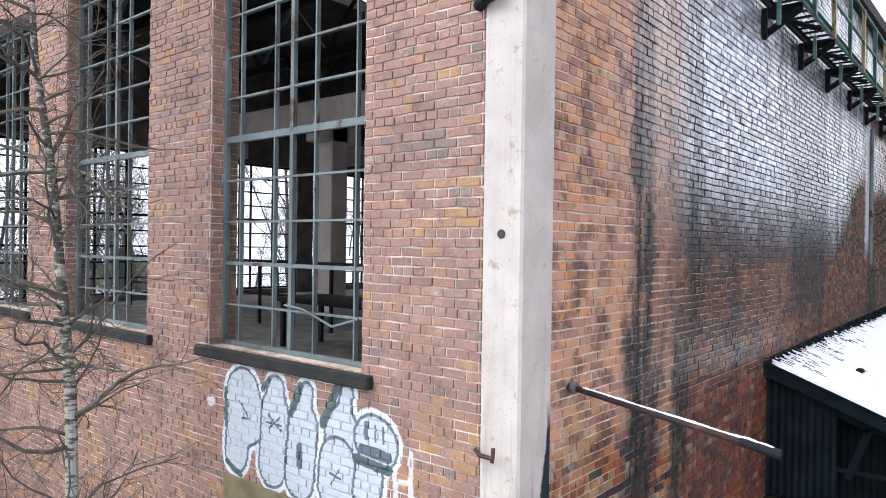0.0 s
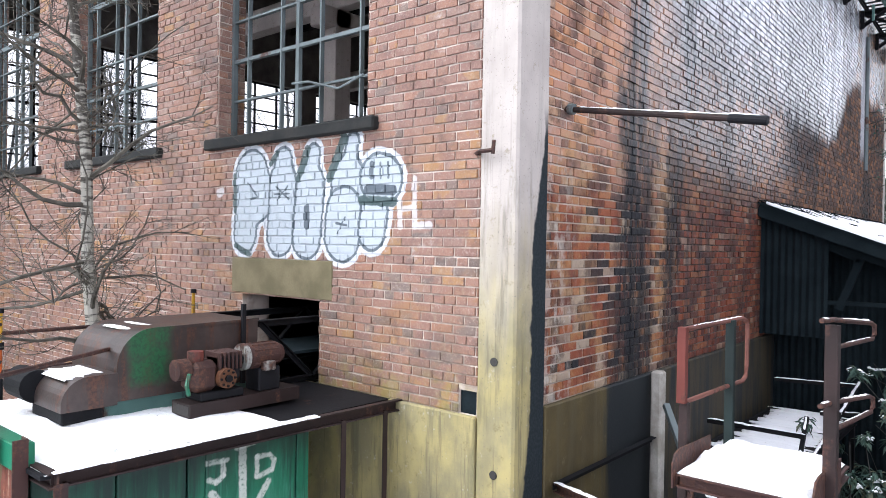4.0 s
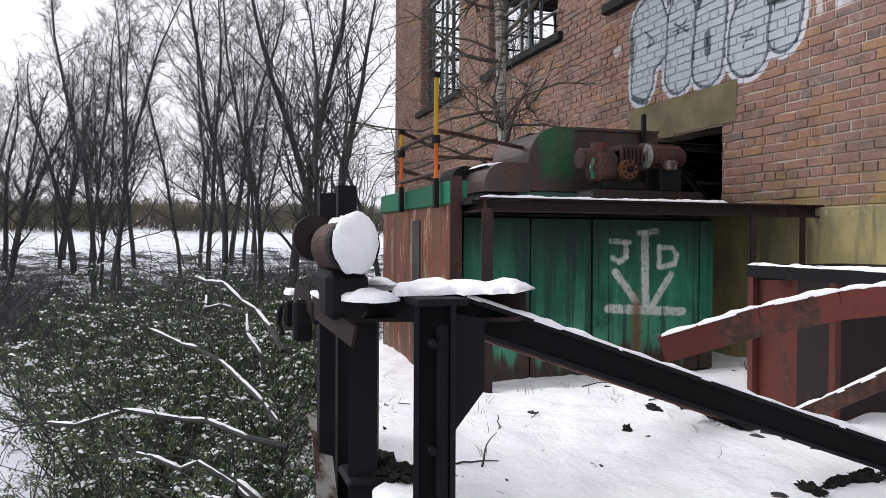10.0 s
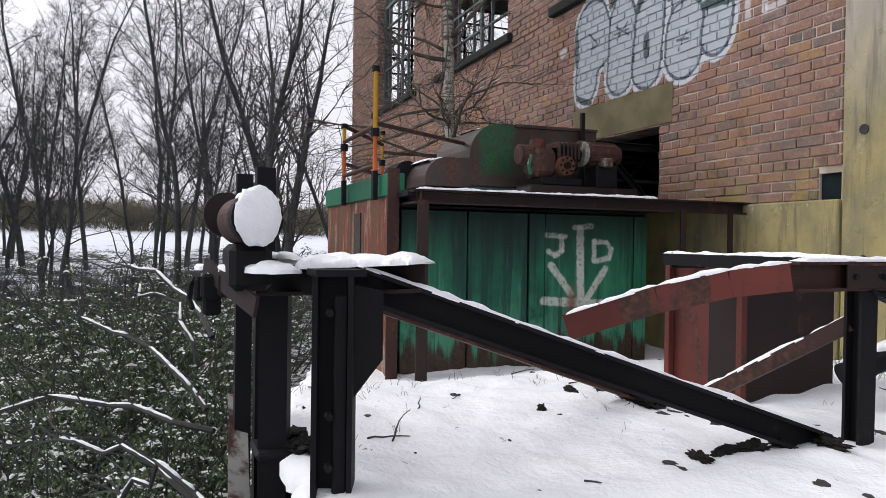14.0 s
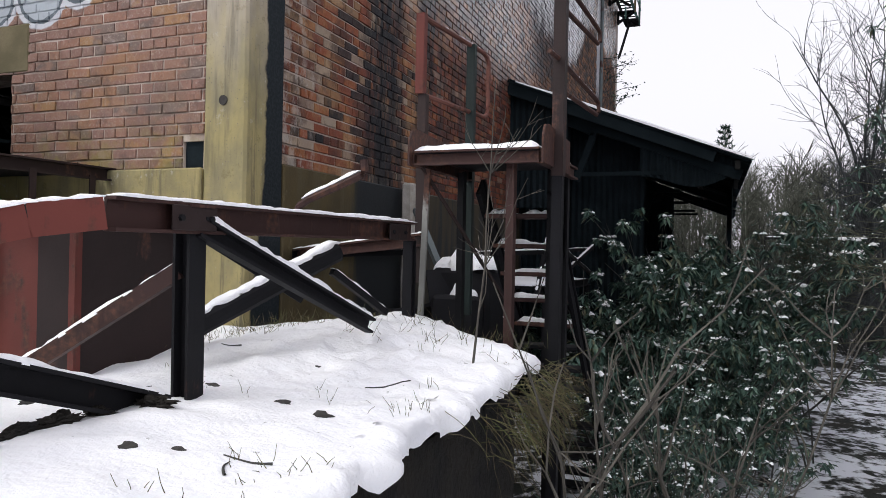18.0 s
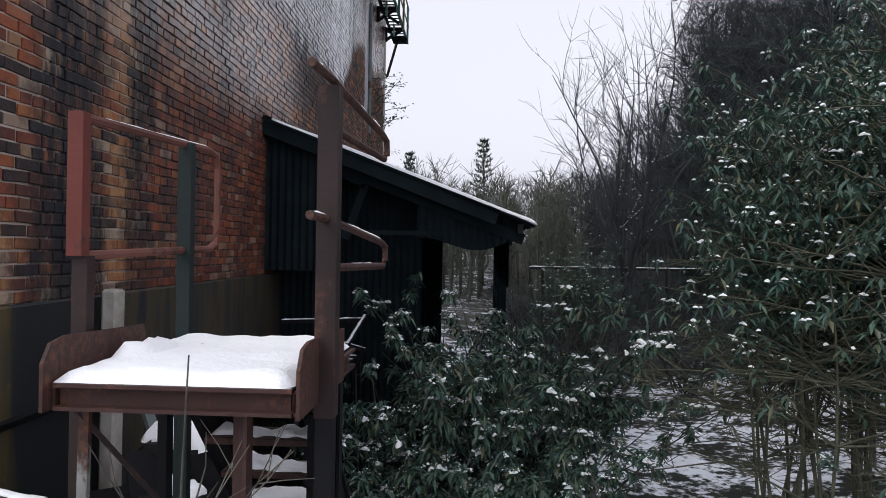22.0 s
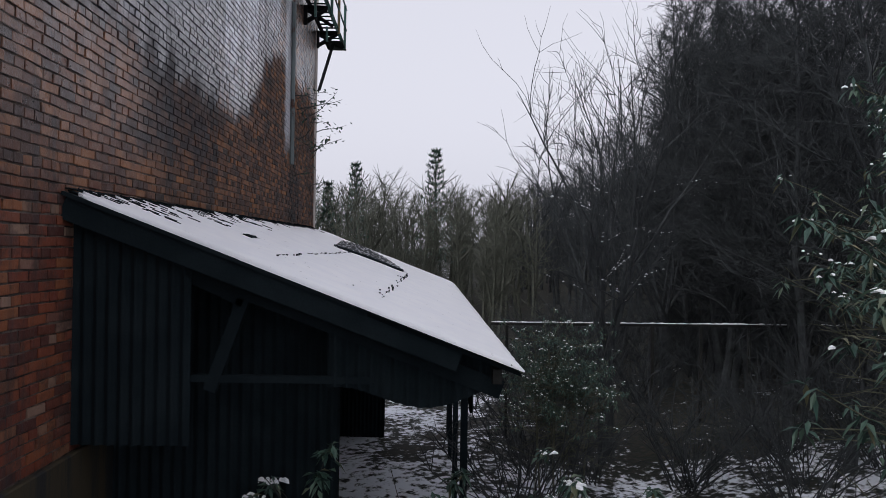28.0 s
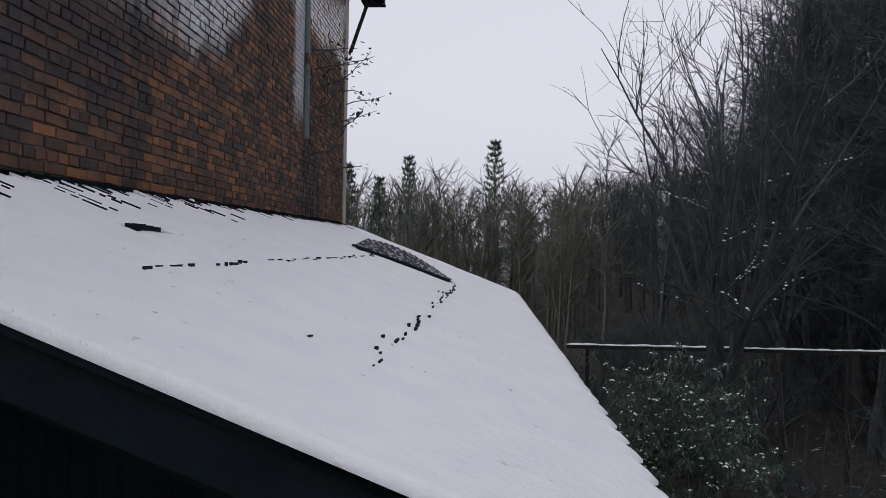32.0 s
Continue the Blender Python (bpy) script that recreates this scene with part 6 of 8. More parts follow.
# ---- rod and high walkway on the side wall ----
rod = thing("wall_rod", (0.0, 0.78, 3.76), "rusty iron rod sticking out of the wall, snow along it", "rod")
part("rod", pipe([(-0.1, 0.775, 3.77), (1.36, 0.83, 3.545)], 0.026, 10), M_BROWN, rod)
part("sleeve", pipe([(1.36, 0.83, 3.545), (1.64, 0.84, 3.50)], 0.036, 12), M_DARKSTEEL, rod)
part("collar", pipe([(0.0, 0.78, 3.757), (0.05, 0.78, 3.75)], 0.05, 10), M_WINDOW, rod)
solo("lying_snow", heap((0.1, 0.785, 3.762), (1.60, 0.84, 3.537), 0.030, 0.014, 41), M_SNOW, "narrow ridge of snow on the iron rod", "snow", kind="stuff", smooth=True)


def high_walkway():
    w = thing("high_walkway", (0.4, 11.5, 8.2), "dark steel walkway on brackets high on the wall", "walkway")

    def at(x, y, z):
        return (x + lean(y), y, z)
    for y in (6.3, 8.5, 10.65, 12.9, 15.1, 17.4, 19.3):
        b = part("bracket", bar(at(-0.02, y, 8.36), at(0.52, y, 8.36), l_outline(0.10, 0.10, 0.016)), M_DARKSTEEL, w)
        part("wall_plate", bar(at(0.0, y, 7.98), at(0.0, y, 8.42), u_outline(0.12, 0.07)), M_DARKSTEEL, b)
        part("strut", bar(at(0.0, y, 8.02), at(0.50, y, 8.34), l_outline(0.08, 0.08, 0.014)), M_DARKSTEEL, b)
        part("sway_brace", bar(at(0.06, y + 0.06, 8.33), at(0.48, y + 1.5, 8.40), l_outline(0.06, 0.06)), M_DARKSTEEL, b)
        part("hanger", bar(at(0.30, y - 0.35, 8.05), at(0.30, y - 0.35, 8.42), rect(0.05, 0.05)), M_FADED, b)
    for x in (0.10, 0.52):
        for k in range(4):
            ya, yb = 5.4 + 3.9 * k, 5.4 + 3.9 * (k + 1) - 0.01
            part("edge_channel", bar(at(x, ya, 8.46), at(x, yb, 8.46), u_outline(0.05, 0.12)), M_FADED if x > 0.3 else M_DARKSTEEL, w)
    for k in range(52):
        y = 5.5 + 0.3 * k
        part("grating_bar", bar(at(0.12, y, 8.50), at(0.50, y, 8.50), rect(0.07, 0.02)), M_DARKSTEEL, w)
    for k in range(12):
        y = 5.5 + 1.38 * k
        part("post", bar(at(0.55, y, 8.36), at(0.55, y, 9.55), l_outline(0.07, 0.07)), M_FADED if k % 2 else M_OCHRE, w)
    for z in (8.95, 9.52):
        for k in range(4):
            part("rail", bar(at(0.56, 5.4 + 3.9 * k, z), at(0.56, 9.29 + 3.9 * k, z), rect(0.035, 0.035)), M_FADED, w)
    part("end_brace", bar(at(0.06, 19.46, 6.9), at(0.30, 20.4, 8.42), l_outline(0.09, 0.09)), M_DARKSTEEL, w)
    part("end_plate", box(at(0.05, 20.2, 8.40), at(0.56, 21.0, 8.44)), M_DARKSTEEL, w)


M_OCHRE = rusty("ochre_paint", (0.42, 0.34, 0.20), 0.2)
high_walkway()

# vertical joint pipe on the far wall
dp = thing("downpipe", (-0.24, 16.0, 4.6), "pale lime-streaked downpipe on the wall", "pipe")
part("pipe", pipe([(-0.24, 16.0, 4.6), (-0.24, 16.0, 8.0)], 0.05, 8), M_WINDOW, dp)


# ---- lean-to roof on the side wall ----
AY0, AY1 = 6.74, 19.05


def roof_z(x):
    return 3.235 - 0.378 * x


def eave_x(y):
    return 3.48 - 0.016 * (y - AY0)


FLAP_Y = 13.9


def lean_to():
    t = thing("lean_to_roof", (1.7, 12.0, 2.0), "lean-to of tarred corrugated sheets under snow", "roof")
    # corrugated sheets in three rows
    rows = ((-0.09, 1.20), (1.12, 2.34), (2.26, 3.48))
    for r, (xa, xb) in enumerate(rows):
        y = AY0 - 0.03
        k = 0
        while y < AY1:
            yb = min(y + 0.95, AY1)
            bm, g = bmesh.new(), []
            n = 24
            for i in range(n + 1):
                yy = y + (yb - y) * i / n
                xe = xb if r < 2 else eave_x(yy)
                dz = 0.018 * math.sin(2 * math.pi * yy / 0.076) - 0.012 * (2 - r) * -1
                g.append([bm.verts.new((x, yy, roof_z(x) + dz - 0.02 - 0.006 * r)) for x in (xa + (lean(yy) + 0.10 if r == 0 else 0), (xa + xe) / 2, xe)])
            for a, b in zip(g, g[1:]):
                for q in range(2):
                    bm.faces.new((a[q], b[q], b[q + 1], a[q + 1]))
            part("roof_sheet", bm, M_BLACK, t)
            y = yb
            k += 1
    part("ridge_flashing", bar((-0.02 + lean(AY0), AY0, 3.27), (-0.02 + lean(AY1), AY1, 3.34), l_outline(0.08, 0.08)), M_BLACK, t)
    part("fascia", bar((-0.12, AY0 - 0.03, roof_z(-0.12) - 0.11), (3.0, AY0 + 0.05, roof_z(3.0) - 0.10), rect(0.03, 0.21)), M_BLACK, t)
    part("barge_edge", bar((-0.12, AY0 - 0.05, roof_z(-0.12) - 0.015), (3.0, AY0 + 0.03, roof_z(3.0) - 0.012), rect(0.05, 0.03)), M_BLACK, t)
    for k in range(5):
        x = 0.3 + 0.75 * k
        part("purlin", bar((x, AY0 + 0.06, roof_z(x) - 0.13), (x, AY1, roof_z(x) - 0.13), rect(0.07, 0.12)), M_TIMBER, t)
    for y in (7.0, 10.3, 13.6, 17.0, 18.9):
        part("rafter", bar((0.0, y, roof_z(0) - 0.27), (3.35, y, roof_z(3.35) - 0.25), rect(0.09, 0.15)), M_BLACK, t)
        part("tie_beam", bar((0.0, y, 1.78), (2.3, y, 1.78), rect(0.06, 0.06)), M_BLACK, t)
        part("knee_brace", bar((0.82, y, 2.60), (1.22, y, 2.42), rect(0.08, 0.10)), M_BLACK, t)
        part("knee_brace", bar((1.22, y, 2.44), (0.95, y, 1.68), rect(0.08, 0.10)), M_BLACK, t)
        if y > 8:
            part("post", bar((3.2, y, -2.0), (3.2, y, roof_z(3.2) - 0.2), rect(0.09, 0.09)), M_BLACK, t)
    # cladding: gable by the wall, hanging sheet at the eave
    def clad(nm, xs, ztop, zbot, y, horizontal=False):
        bm = bmesh.new()
        x0, x1 = xs
        n = int((x1 - x0) / 0.0125)
        g = []
        for i in range(n + 1):
            x = x0 + (x1 - x0) * i / n
            off = 0.014 * math.sin(2 * math.pi * x / 0.10)
            g.append([bm.verts.new((x, y + off, zbot(x))), bm.verts.new((x, y + off, ztop(x)))])
        for a, b in zip(g, g[1:]):
            bm.faces.new((a[0], b[0], b[1], a[1]))
        part(nm, bm, M_BLACK, t)
    clad("gable_sheet", (-0.12, 0.82), lambda x: roof_z(x) - 0.06, lambda x: 1.25, 6.88)
    clad("hanging_sheet", (1.92, 3.30), lambda x: roof_z(x) - 0.06, lambda x: 1.62 + 0.10 * math.sin(x * 4) + 0.05 * (x - 1.9), 6.98)
    # two more sheets added across the lean-to to keep its inside dark
    clad("end_sheet", (-0.2, 1.6), lambda x: roof_z(x) - 0.06, lambda x: -1.9, 18.95)
    clad("inner_sheet", (-0.15, 1.95), lambda x: roof_z(x) - 0.02, lambda x: -1.9, 7.55)
    # sheet added below the eave on the yard side, to block light
    bm, g = bmesh.new(), []
    n = 560
    for i in range(n + 1):
        y = 9.2 + 9.7 * i / n
        off = 0.014 * math.sin(2 * math.pi * y / 0.10)
        g.append([bm.verts.new((3.24 + off, y, 1.05 + 0.12 * math.sin(y * 3.1))), bm.verts.new((3.24 + off, y, roof_z(3.24) - 0.06))])
    for a, b in zip(g, g[1:]):
        bm.faces.new((a[0], b[0], b[1], a[1]))
    part("yard_sheet", bm, M_BLACK, t)
    # snow blanket, with bare seams and a bare patch of mesh
    bm = bmesh.new()
    nx, ny, g = 96, 260, {}
    def bare(x, y):
        rag = noise.noise(Vector((x * 14, y * 14, 5)))
        if 0.74 < x < 0.86 and 8.6 < y < 9.0 and rag > -0.5:
            return True
        u = (x - 1.0) / 1.25
        yc = FLAP_Y + 0.6 * u
        if 0 < u < 1 and abs(y - yc) < 0.30 - 0.12 * u + 0.08 * rag:
            return True
        if x < lean(y) + 0.14 + 0.10 * rag + 0.05 * math.sin(y * 82) + 0.012 * (y - 7):
            return True
        return False
    for i in range(nx + 1):
        for j in range(ny + 1):
            y = AY0 - 0.04 + (AY1 - AY0 + 0.04) * (j / ny) ** 1.25
            xa = lean(y) + 0.02
            x = xa + (eave_x(y) + 0.032 * math.sin(y * 20.7) + 0.015 * noise.noise(Vector((0, y * 6, 0))) - xa) * i / nx
            e = min(nx - i, j)
            h = 0.042 + 0.012 * noise.noise(Vector((x * 2, y * 2, 3))) + 0.004 * math.sin(2 * math.pi * y / 0.076) * max(0.0, 1 - x)
            h *= 0.2 if e == 0 else 0.75 if e == 1 else 1
            g[i, j] = bm.verts.new((x, y, roof_z(x) + h))
    for i in range(nx):
        for j in range(ny):
            a, b, c, d = g[i, j], g[i + 1, j], g[i + 1, j + 1], g[i, j + 1]
            mid = (a.co + c.co) / 2
            if not bare(mid.x, mid.y):
                bm.faces.new((a, b, c, d))
    bmesh.ops.delete(bm, geom=[v for v in bm.verts if not v.link_faces], context="VERTS")
    rim = [e for e in bm.edges if e.is_boundary]
    for v in bmesh.ops.extrude_edge_only(bm, edges=rim)["geom"]:
        if isinstance(v, bmesh.types.BMVert):
            v.co.z = roof_z(v.co.x) + 0.0
    solo("roof_snow", bm, M_SNOW, "white blanket of snow on the lean-to with bare seams", "snow", kind="stuff", smooth=True)
    # sheet laps, a torn hole and bare ridges that show through the snow
    rl = random.Random(61)
    bm = bmesh.new()
    for xs, ya, yb, keep in ((1.30, 7.8, FLAP_Y - 0.3, 0.74), (2.30, 7.75, FLAP_Y + 0.2, 0.78)):
        y = ya
        while y < yb:
            ln = rl.uniform(0.02, 0.13)
            if rl.random() < keep:
                x = xs + rl.gauss(0, 0.012)
                wd = rl.uniform(0.005, 0.011) * (0.6 if y < 8.8 else 1.0)
                add_box(bm, (x - wd, y, roof_z(x) - 0.01), (x + wd, y + ln, roof_z(x) + 0.048 + rl.uniform(0, 0.010)))
            y += ln + rl.uniform(0.02, 0.11)
    for k in range(8):
        x, y = 2.27 + rl.gauss(-0.06, 0.06), rl.uniform(7.6, 12.8)
        add_box(bm, (x - 0.008, y, roof_z(x)), (x + 0.008, y + rl.uniform(0.02, 0.05), roof_z(x) + 0.052))
    part("lap_edge", bm, M_BLACK, t, "bare dark sheet laps", kind="stuff")
    # dark blocks poke through the snow in place of the hole's shade
    bm = bmesh.new()
    for q in range(5):
        add_box(bm, (0.745 + 0.02 * q, 8.62 + 0.03 * abs(q - 2), roof_z(0.8) - 0.03), (0.765 + 0.02 * q, 8.98 - 0.05 * abs(q - 2), roof_z(0.75 + 0.02 * q) + 0.052))
    part("torn_edge", bm, M_BLACK, t, "raised dark blocks drawn as a shaded torn hole")
    bm = bmesh.new()
    for k in range(120):
        y = 6.85 + 0.098 * k + rl.gauss(0, 0.006)
        far = 0.12 + (0.50 if k < 50 else 0.16) * abs(rl.gauss(0, 0.7))
        x = lean(y) + 0.02
        while x < far + lean(y):
            ln = rl.uniform(0.04, 0.16)
            if rl.random() < 0.55:
                a, b = Vector((x, y, roof_z(x) + 0.038)), Vector((x + ln, y, roof_z(x + ln) + 0.038))
                sweep(bm, a, b, rect(0.008, 0.024))
            x += ln + rl.uniform(0.01, 0.05)
    part("bare_ridge", bm, M_BLACK, t, "bare corrugation ridges near the wall", kind="stuff")
    # loose perforated sheet lying bare
    lm = thing("loose_sheet", (1.6, FLAP_Y + 0.2, 2.6), "loose dark perforated sheet lifting from the roof", "sheet")
    bm = bmesh.new()
    q, r2, gg = 30, 6, []
    for i in range(q + 1):
        u = i / q
        row = []
        for j in range(r2 + 1):
            x = 1.0 + 1.22 * u
            y = FLAP_Y + 0.6 * u + (j / r2 - 0.28) * (1.05 - 0.55 * u)
            row.append(bm.verts.new((x, y, roof_z(x) + 0.03 + 0.16 * math.sin(math.pi * (0.25 + 0.75 * u)) * (j / r2) + 0.02 * (i % 2))))
        gg.append(row)
    for i in range(q):
        for j in range(r2):
            bm.faces.new((gg[i][j], gg[i + 1][j], gg[i + 1][j + 1], gg[i][j + 1]))
    part("sheet", bm, M_PERF, lm)
    part("edge_bar", pipe([(1.0, FLAP_Y - 0.2, roof_z(1.0) + 0.05), (1.6, FLAP_Y, roof_z(1.6) + 0.07), (2.2, FLAP_Y + 0.35, roof_z(2.2) + 0.05)], 0.026, 6), M_BLACK, lm)


m = Mat("perforated_sheet", 0.8)
vor = m.t.nodes.new("ShaderNodeTexVoronoi")
vor.inputs["Scale"].default_value = 16
m.t.links.new(m.pos(), vor.inputs["Vector"])
M_PERF = m.color(m.mix(m.band(vor.outputs["Distance"], 0.30, 0.42), (0.55, 0.56, 0.60), (0.02, 0.022, 0.026))).m
lean_to()
jn = thing("timber_stack", (1.4, 8.0, -1.9), "dark timbers and scrap under the lean-to", "timber")
for k in range(9):
    x, y = 0.5 + 0.28 * k, 7.6 + 0.35 * (k % 4)
    part("timber", bar((x, y, -1.9), (x + 0.5, y + 1.6, -1.2 + 0.15 * (k % 3)), rect(0.12, 0.12)), M_TIMBER, jn)
for k in range(7):
    a = Vector((1.9 + 0.22 * k, 7.2 + 0.25 * (k % 3), -0.9 + 0.12 * (k % 4)))
    b = a + Vector((0.35 - 0.15 * (k % 3), 0.7, 0.12 * (k % 2)))
    pk = thing("plank", a, "loose dark plank with snow on it", "plank", "loose planks")
    part("board", bar(a, b, rect(0.10, 0.03)), M_TIMBER, pk)
    part("prop", bar(a.lerp(b, 0.5), (a.x, a.y + 0.3, -2.0), rect(0.06, 0.06)), M_TIMBER, pk)
    solo("lying_snow", heap(a + Vector((0, 0, 0.012)), b + Vector((0, 0, 0.012)), 0.10, 0.03, 200 + k), M_SNOW, "snow on a loose plank", "snow", kind="stuff", smooth=True)

# ---- trees and shrubs ----
class Wood:
    """Collects tapered branch tubes into one mesh."""

    def __init__(self):
        self.v, self.f = [], []

    def limb(self, pts, r0, r1, n):
        rings, k = [], len(pts) - 1
        for i, p in enumerate(pts):
            d = (pts[min(i + 1, k)] - pts[max(i - 1, 0)]).normalized()
            u = Vector((0, 0, 1)) if abs(d.z) < 0.9 else Vector((1, 0, 0))
            s = d.cross(u).normalized()
            u = s.cross(d)
            r = r0 + (r1 - r0) * i / k
            o = len(self.v)
            self.v += [tuple(p + (s * math.cos(6.2832 * q / n) + u * math.sin(6.2832 * q / n)) * r) for q in range(n)]
            rings.append(o)
        for a, b in zip(rings, rings[1:]):
            self.f += [(a + q, a + (q + 1) % n, b + (q + 1) % n, b + q) for q in range(n)]

    def mesh(self, name, material):
        me = bpy.data.meshes.new(name)
        me.from_pydata(self.v, [], self.f)
        me.materials.append(material)
        return me


def crooked(rnd, p, d, length, steps, wander, lift=0.0):
    """Points of a wandering branch."""
    pts, d = [p.copy()], d.copy()
    for _ in range(steps):
        d = (d + Vector((rnd.gauss(0, wander), rnd.gauss(0, wander), rnd.gauss(0, wander) + lift))).normalized()
        pts.append(pts[-1] + d * (length / steps))
    return pts


def bare_tree(seed, height, radius, first=0.3, boughs=24, reach=0.28, rise=0.9, twigs=7, sub=3, wander=0.05, fine=0.006):
    """A leafless tree: trunk, boughs, twigs and fine twigs; returns two Wood heaps."""
    rnd = random.Random(seed)
    trunk, crown = Wood(), Wood()
    tp = crooked(rnd, Vector((0, 0, -0.3)), Vector((0, 0, 1)), height, 12, wander, 0.06)
    trunk.limb(tp, radius, radius * 0.12, 8)
    for k in range(boughs):
        f = first + (1 - first) * (k + rnd.random()) / boughs
        f = min(f, 0.985)
        i = f * 12
        p = tp[int(i)].lerp(tp[min(12, int(i) + 1)], i - int(i))
        a = rnd.uniform(0, 6.283)
        ln = height * reach * (1.15 - 0.75 * f) * rnd.uniform(0.6, 1.2)
        d = Vector((math.cos(a), math.sin(a), rise * rnd.uniform(0.6, 1.5))).normalized()
        bp = crooked(rnd, p, d, ln, 5, 0.16, 0.06)
        r = max(fine * 1.8, radius * 0.34 * (1.1 - f))
        crown.limb(bp, r, fine, 4)
        for q in range(twigs):
            g = rnd.uniform(0.2, 1.0) * 5
            tpnt = bp[int(min(4, g))].lerp(bp[min(5, int(g) + 1)], g - int(min(4, g)) if g < 5 else 1)
            td = (d * 0.6 + Vector((rnd.gauss(0, 0.6), rnd.gauss(0, 0.6), rnd.gauss(0.15, 0.4)))).normalized()
            tl = ln * rnd.uniform(0.2, 0.45)
            ts = crooked(rnd, tpnt, td, tl, 3, 0.22, 0.03)
            crown.limb(ts, max(fine * 0.9, r * 0.4), fine * 0.6, 3)
            for _ in range(sub):
                sp = ts[rnd.randint(1, 2)]
                sd = (td + Vector((rnd.gauss(0, 0.7), rnd.gauss(0, 0.7), rnd.gauss(0, 0.5)))).normalized()
                crown.limb(crooked(rnd, sp, sd, tl * 0.55, 2, 0.2), fine * 0.7, fine * 0.4, 3)
    return trunk, crown


def tree_thing(name, seed, label, bark, **kw):
    trunk, crown = bare_tree(seed, **kw)
    t = thing(name, (0, 0, 0), label, "tree", "bare trees")
    for nm, w in (("trunk", trunk), ("crown", crown)):
        ob = new(nm, w.mesh(nm, bark))
        ob.parent = t
    return t


def stand(x, y):
    return Vector((x, y, ground_height(x, y) - 0.05))


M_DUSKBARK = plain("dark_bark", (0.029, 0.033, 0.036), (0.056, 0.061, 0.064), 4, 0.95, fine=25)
TALL = [tree_thing("bare_tree", 11 + k, "tall slender leafless tree in the snowy wood", M_WESTBARK, height=h, radius=r, first=0.22, boughs=34, reach=0.23, rise=1.4, twigs=11, sub=5, wander=0.065, fine=0.0065) for k, (h, r) in enumerate(((15, 0.12), (13.5, 0.10), (16.5, 0.135), (12, 0.09)))]
BROAD = [tree_thing("bare_tree", 31 + k, "broad leafless tree with fine twigs in the wood", M_WESTBARK, height=h, radius=r, first=0.22, boughs=30, reach=0.30, rise=1.5, twigs=8, sub=4, wander=0.07, fine=0.0065) for k, (h, r) in enumerate(((9.0, 0.12), (7.5, 0.10), (10.5, 0.15)))]
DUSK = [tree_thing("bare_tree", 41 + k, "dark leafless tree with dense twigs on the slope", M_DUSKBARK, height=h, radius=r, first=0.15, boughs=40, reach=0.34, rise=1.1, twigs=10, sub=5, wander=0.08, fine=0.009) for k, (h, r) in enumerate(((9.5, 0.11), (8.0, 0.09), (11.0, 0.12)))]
for k, t in enumerate(TALL + BROAD + DUSK):
    t.location = stand(-60 - 2.0 * k, 60)


def plant(protos, x, y, rnd, lo=0.8, hi=1.15):
    p = rnd.choice(protos)
    s = rnd.uniform(lo, hi)
    t = copy_thing(p, Matrix.Translation(stand(x, y)) @ Matrix.Rotation(rnd.uniform(0, 6.28), 4, "Z"))
    t.scale = (s, s, s * rnd.uniform(0.92, 1.08))
    return t


rnd = random.Random(77)
# the wood to the west and south-west
for k in range(92):
    d = rnd.uniform(19, 46)
    deg = rnd.uniform(169, 190) if k < 17 else rnd.uniform(187, 211)
    a = radians(deg)
    x, y = 3.2 + d * math.cos(a), -4.6 + d * math.sin(a)
    if x > -16.5 and y > -3.4:
        continue
    if deg < 188:
        plant(TALL, x, y, rnd, 0.85, 1.1)
    else:
        if d < 23:
            continue
        if rnd.random() < 0.25:
            plant(TALL, x, y, rnd, 0.55, 0.74)
        else:
            plant(BROAD, x, y, rnd, 0.85, 1.15)
for x, y, s in ((-11.8, -2.2, 0.95), (-15.5, -1.7, 1.1), (-18.5, -2.2, 1.15), (-20.5, -0.6, 1.2)):
    plant(BROAD, x, y, rnd, s, s)
# behind the building, seen through its windows
for k in range(30):
    plant(BROAD + TALL, rnd.uniform(-34, -18), rnd.uniform(3, 32), rnd)
# the slope to the east
for k in range(70):
    y = rnd.uniform(16, 42)
    x = 7.8 + 0.27 * (y - 12) + abs(rnd.gauss(0.6, 4.0))
    plant(DUSK, x, y, rnd, 0.9, 1.3)
for x, y in ((10.8, 14.6), (12.2, 15.2), (14.5, 17.0)):
    plant(DUSK, x, y, rnd, 0.85, 1.1)
for k in range(12):
    plant(BROAD, rnd.uniform(11.5, 19), rnd.uniform(8, 17), rnd, 0.9, 1.2)


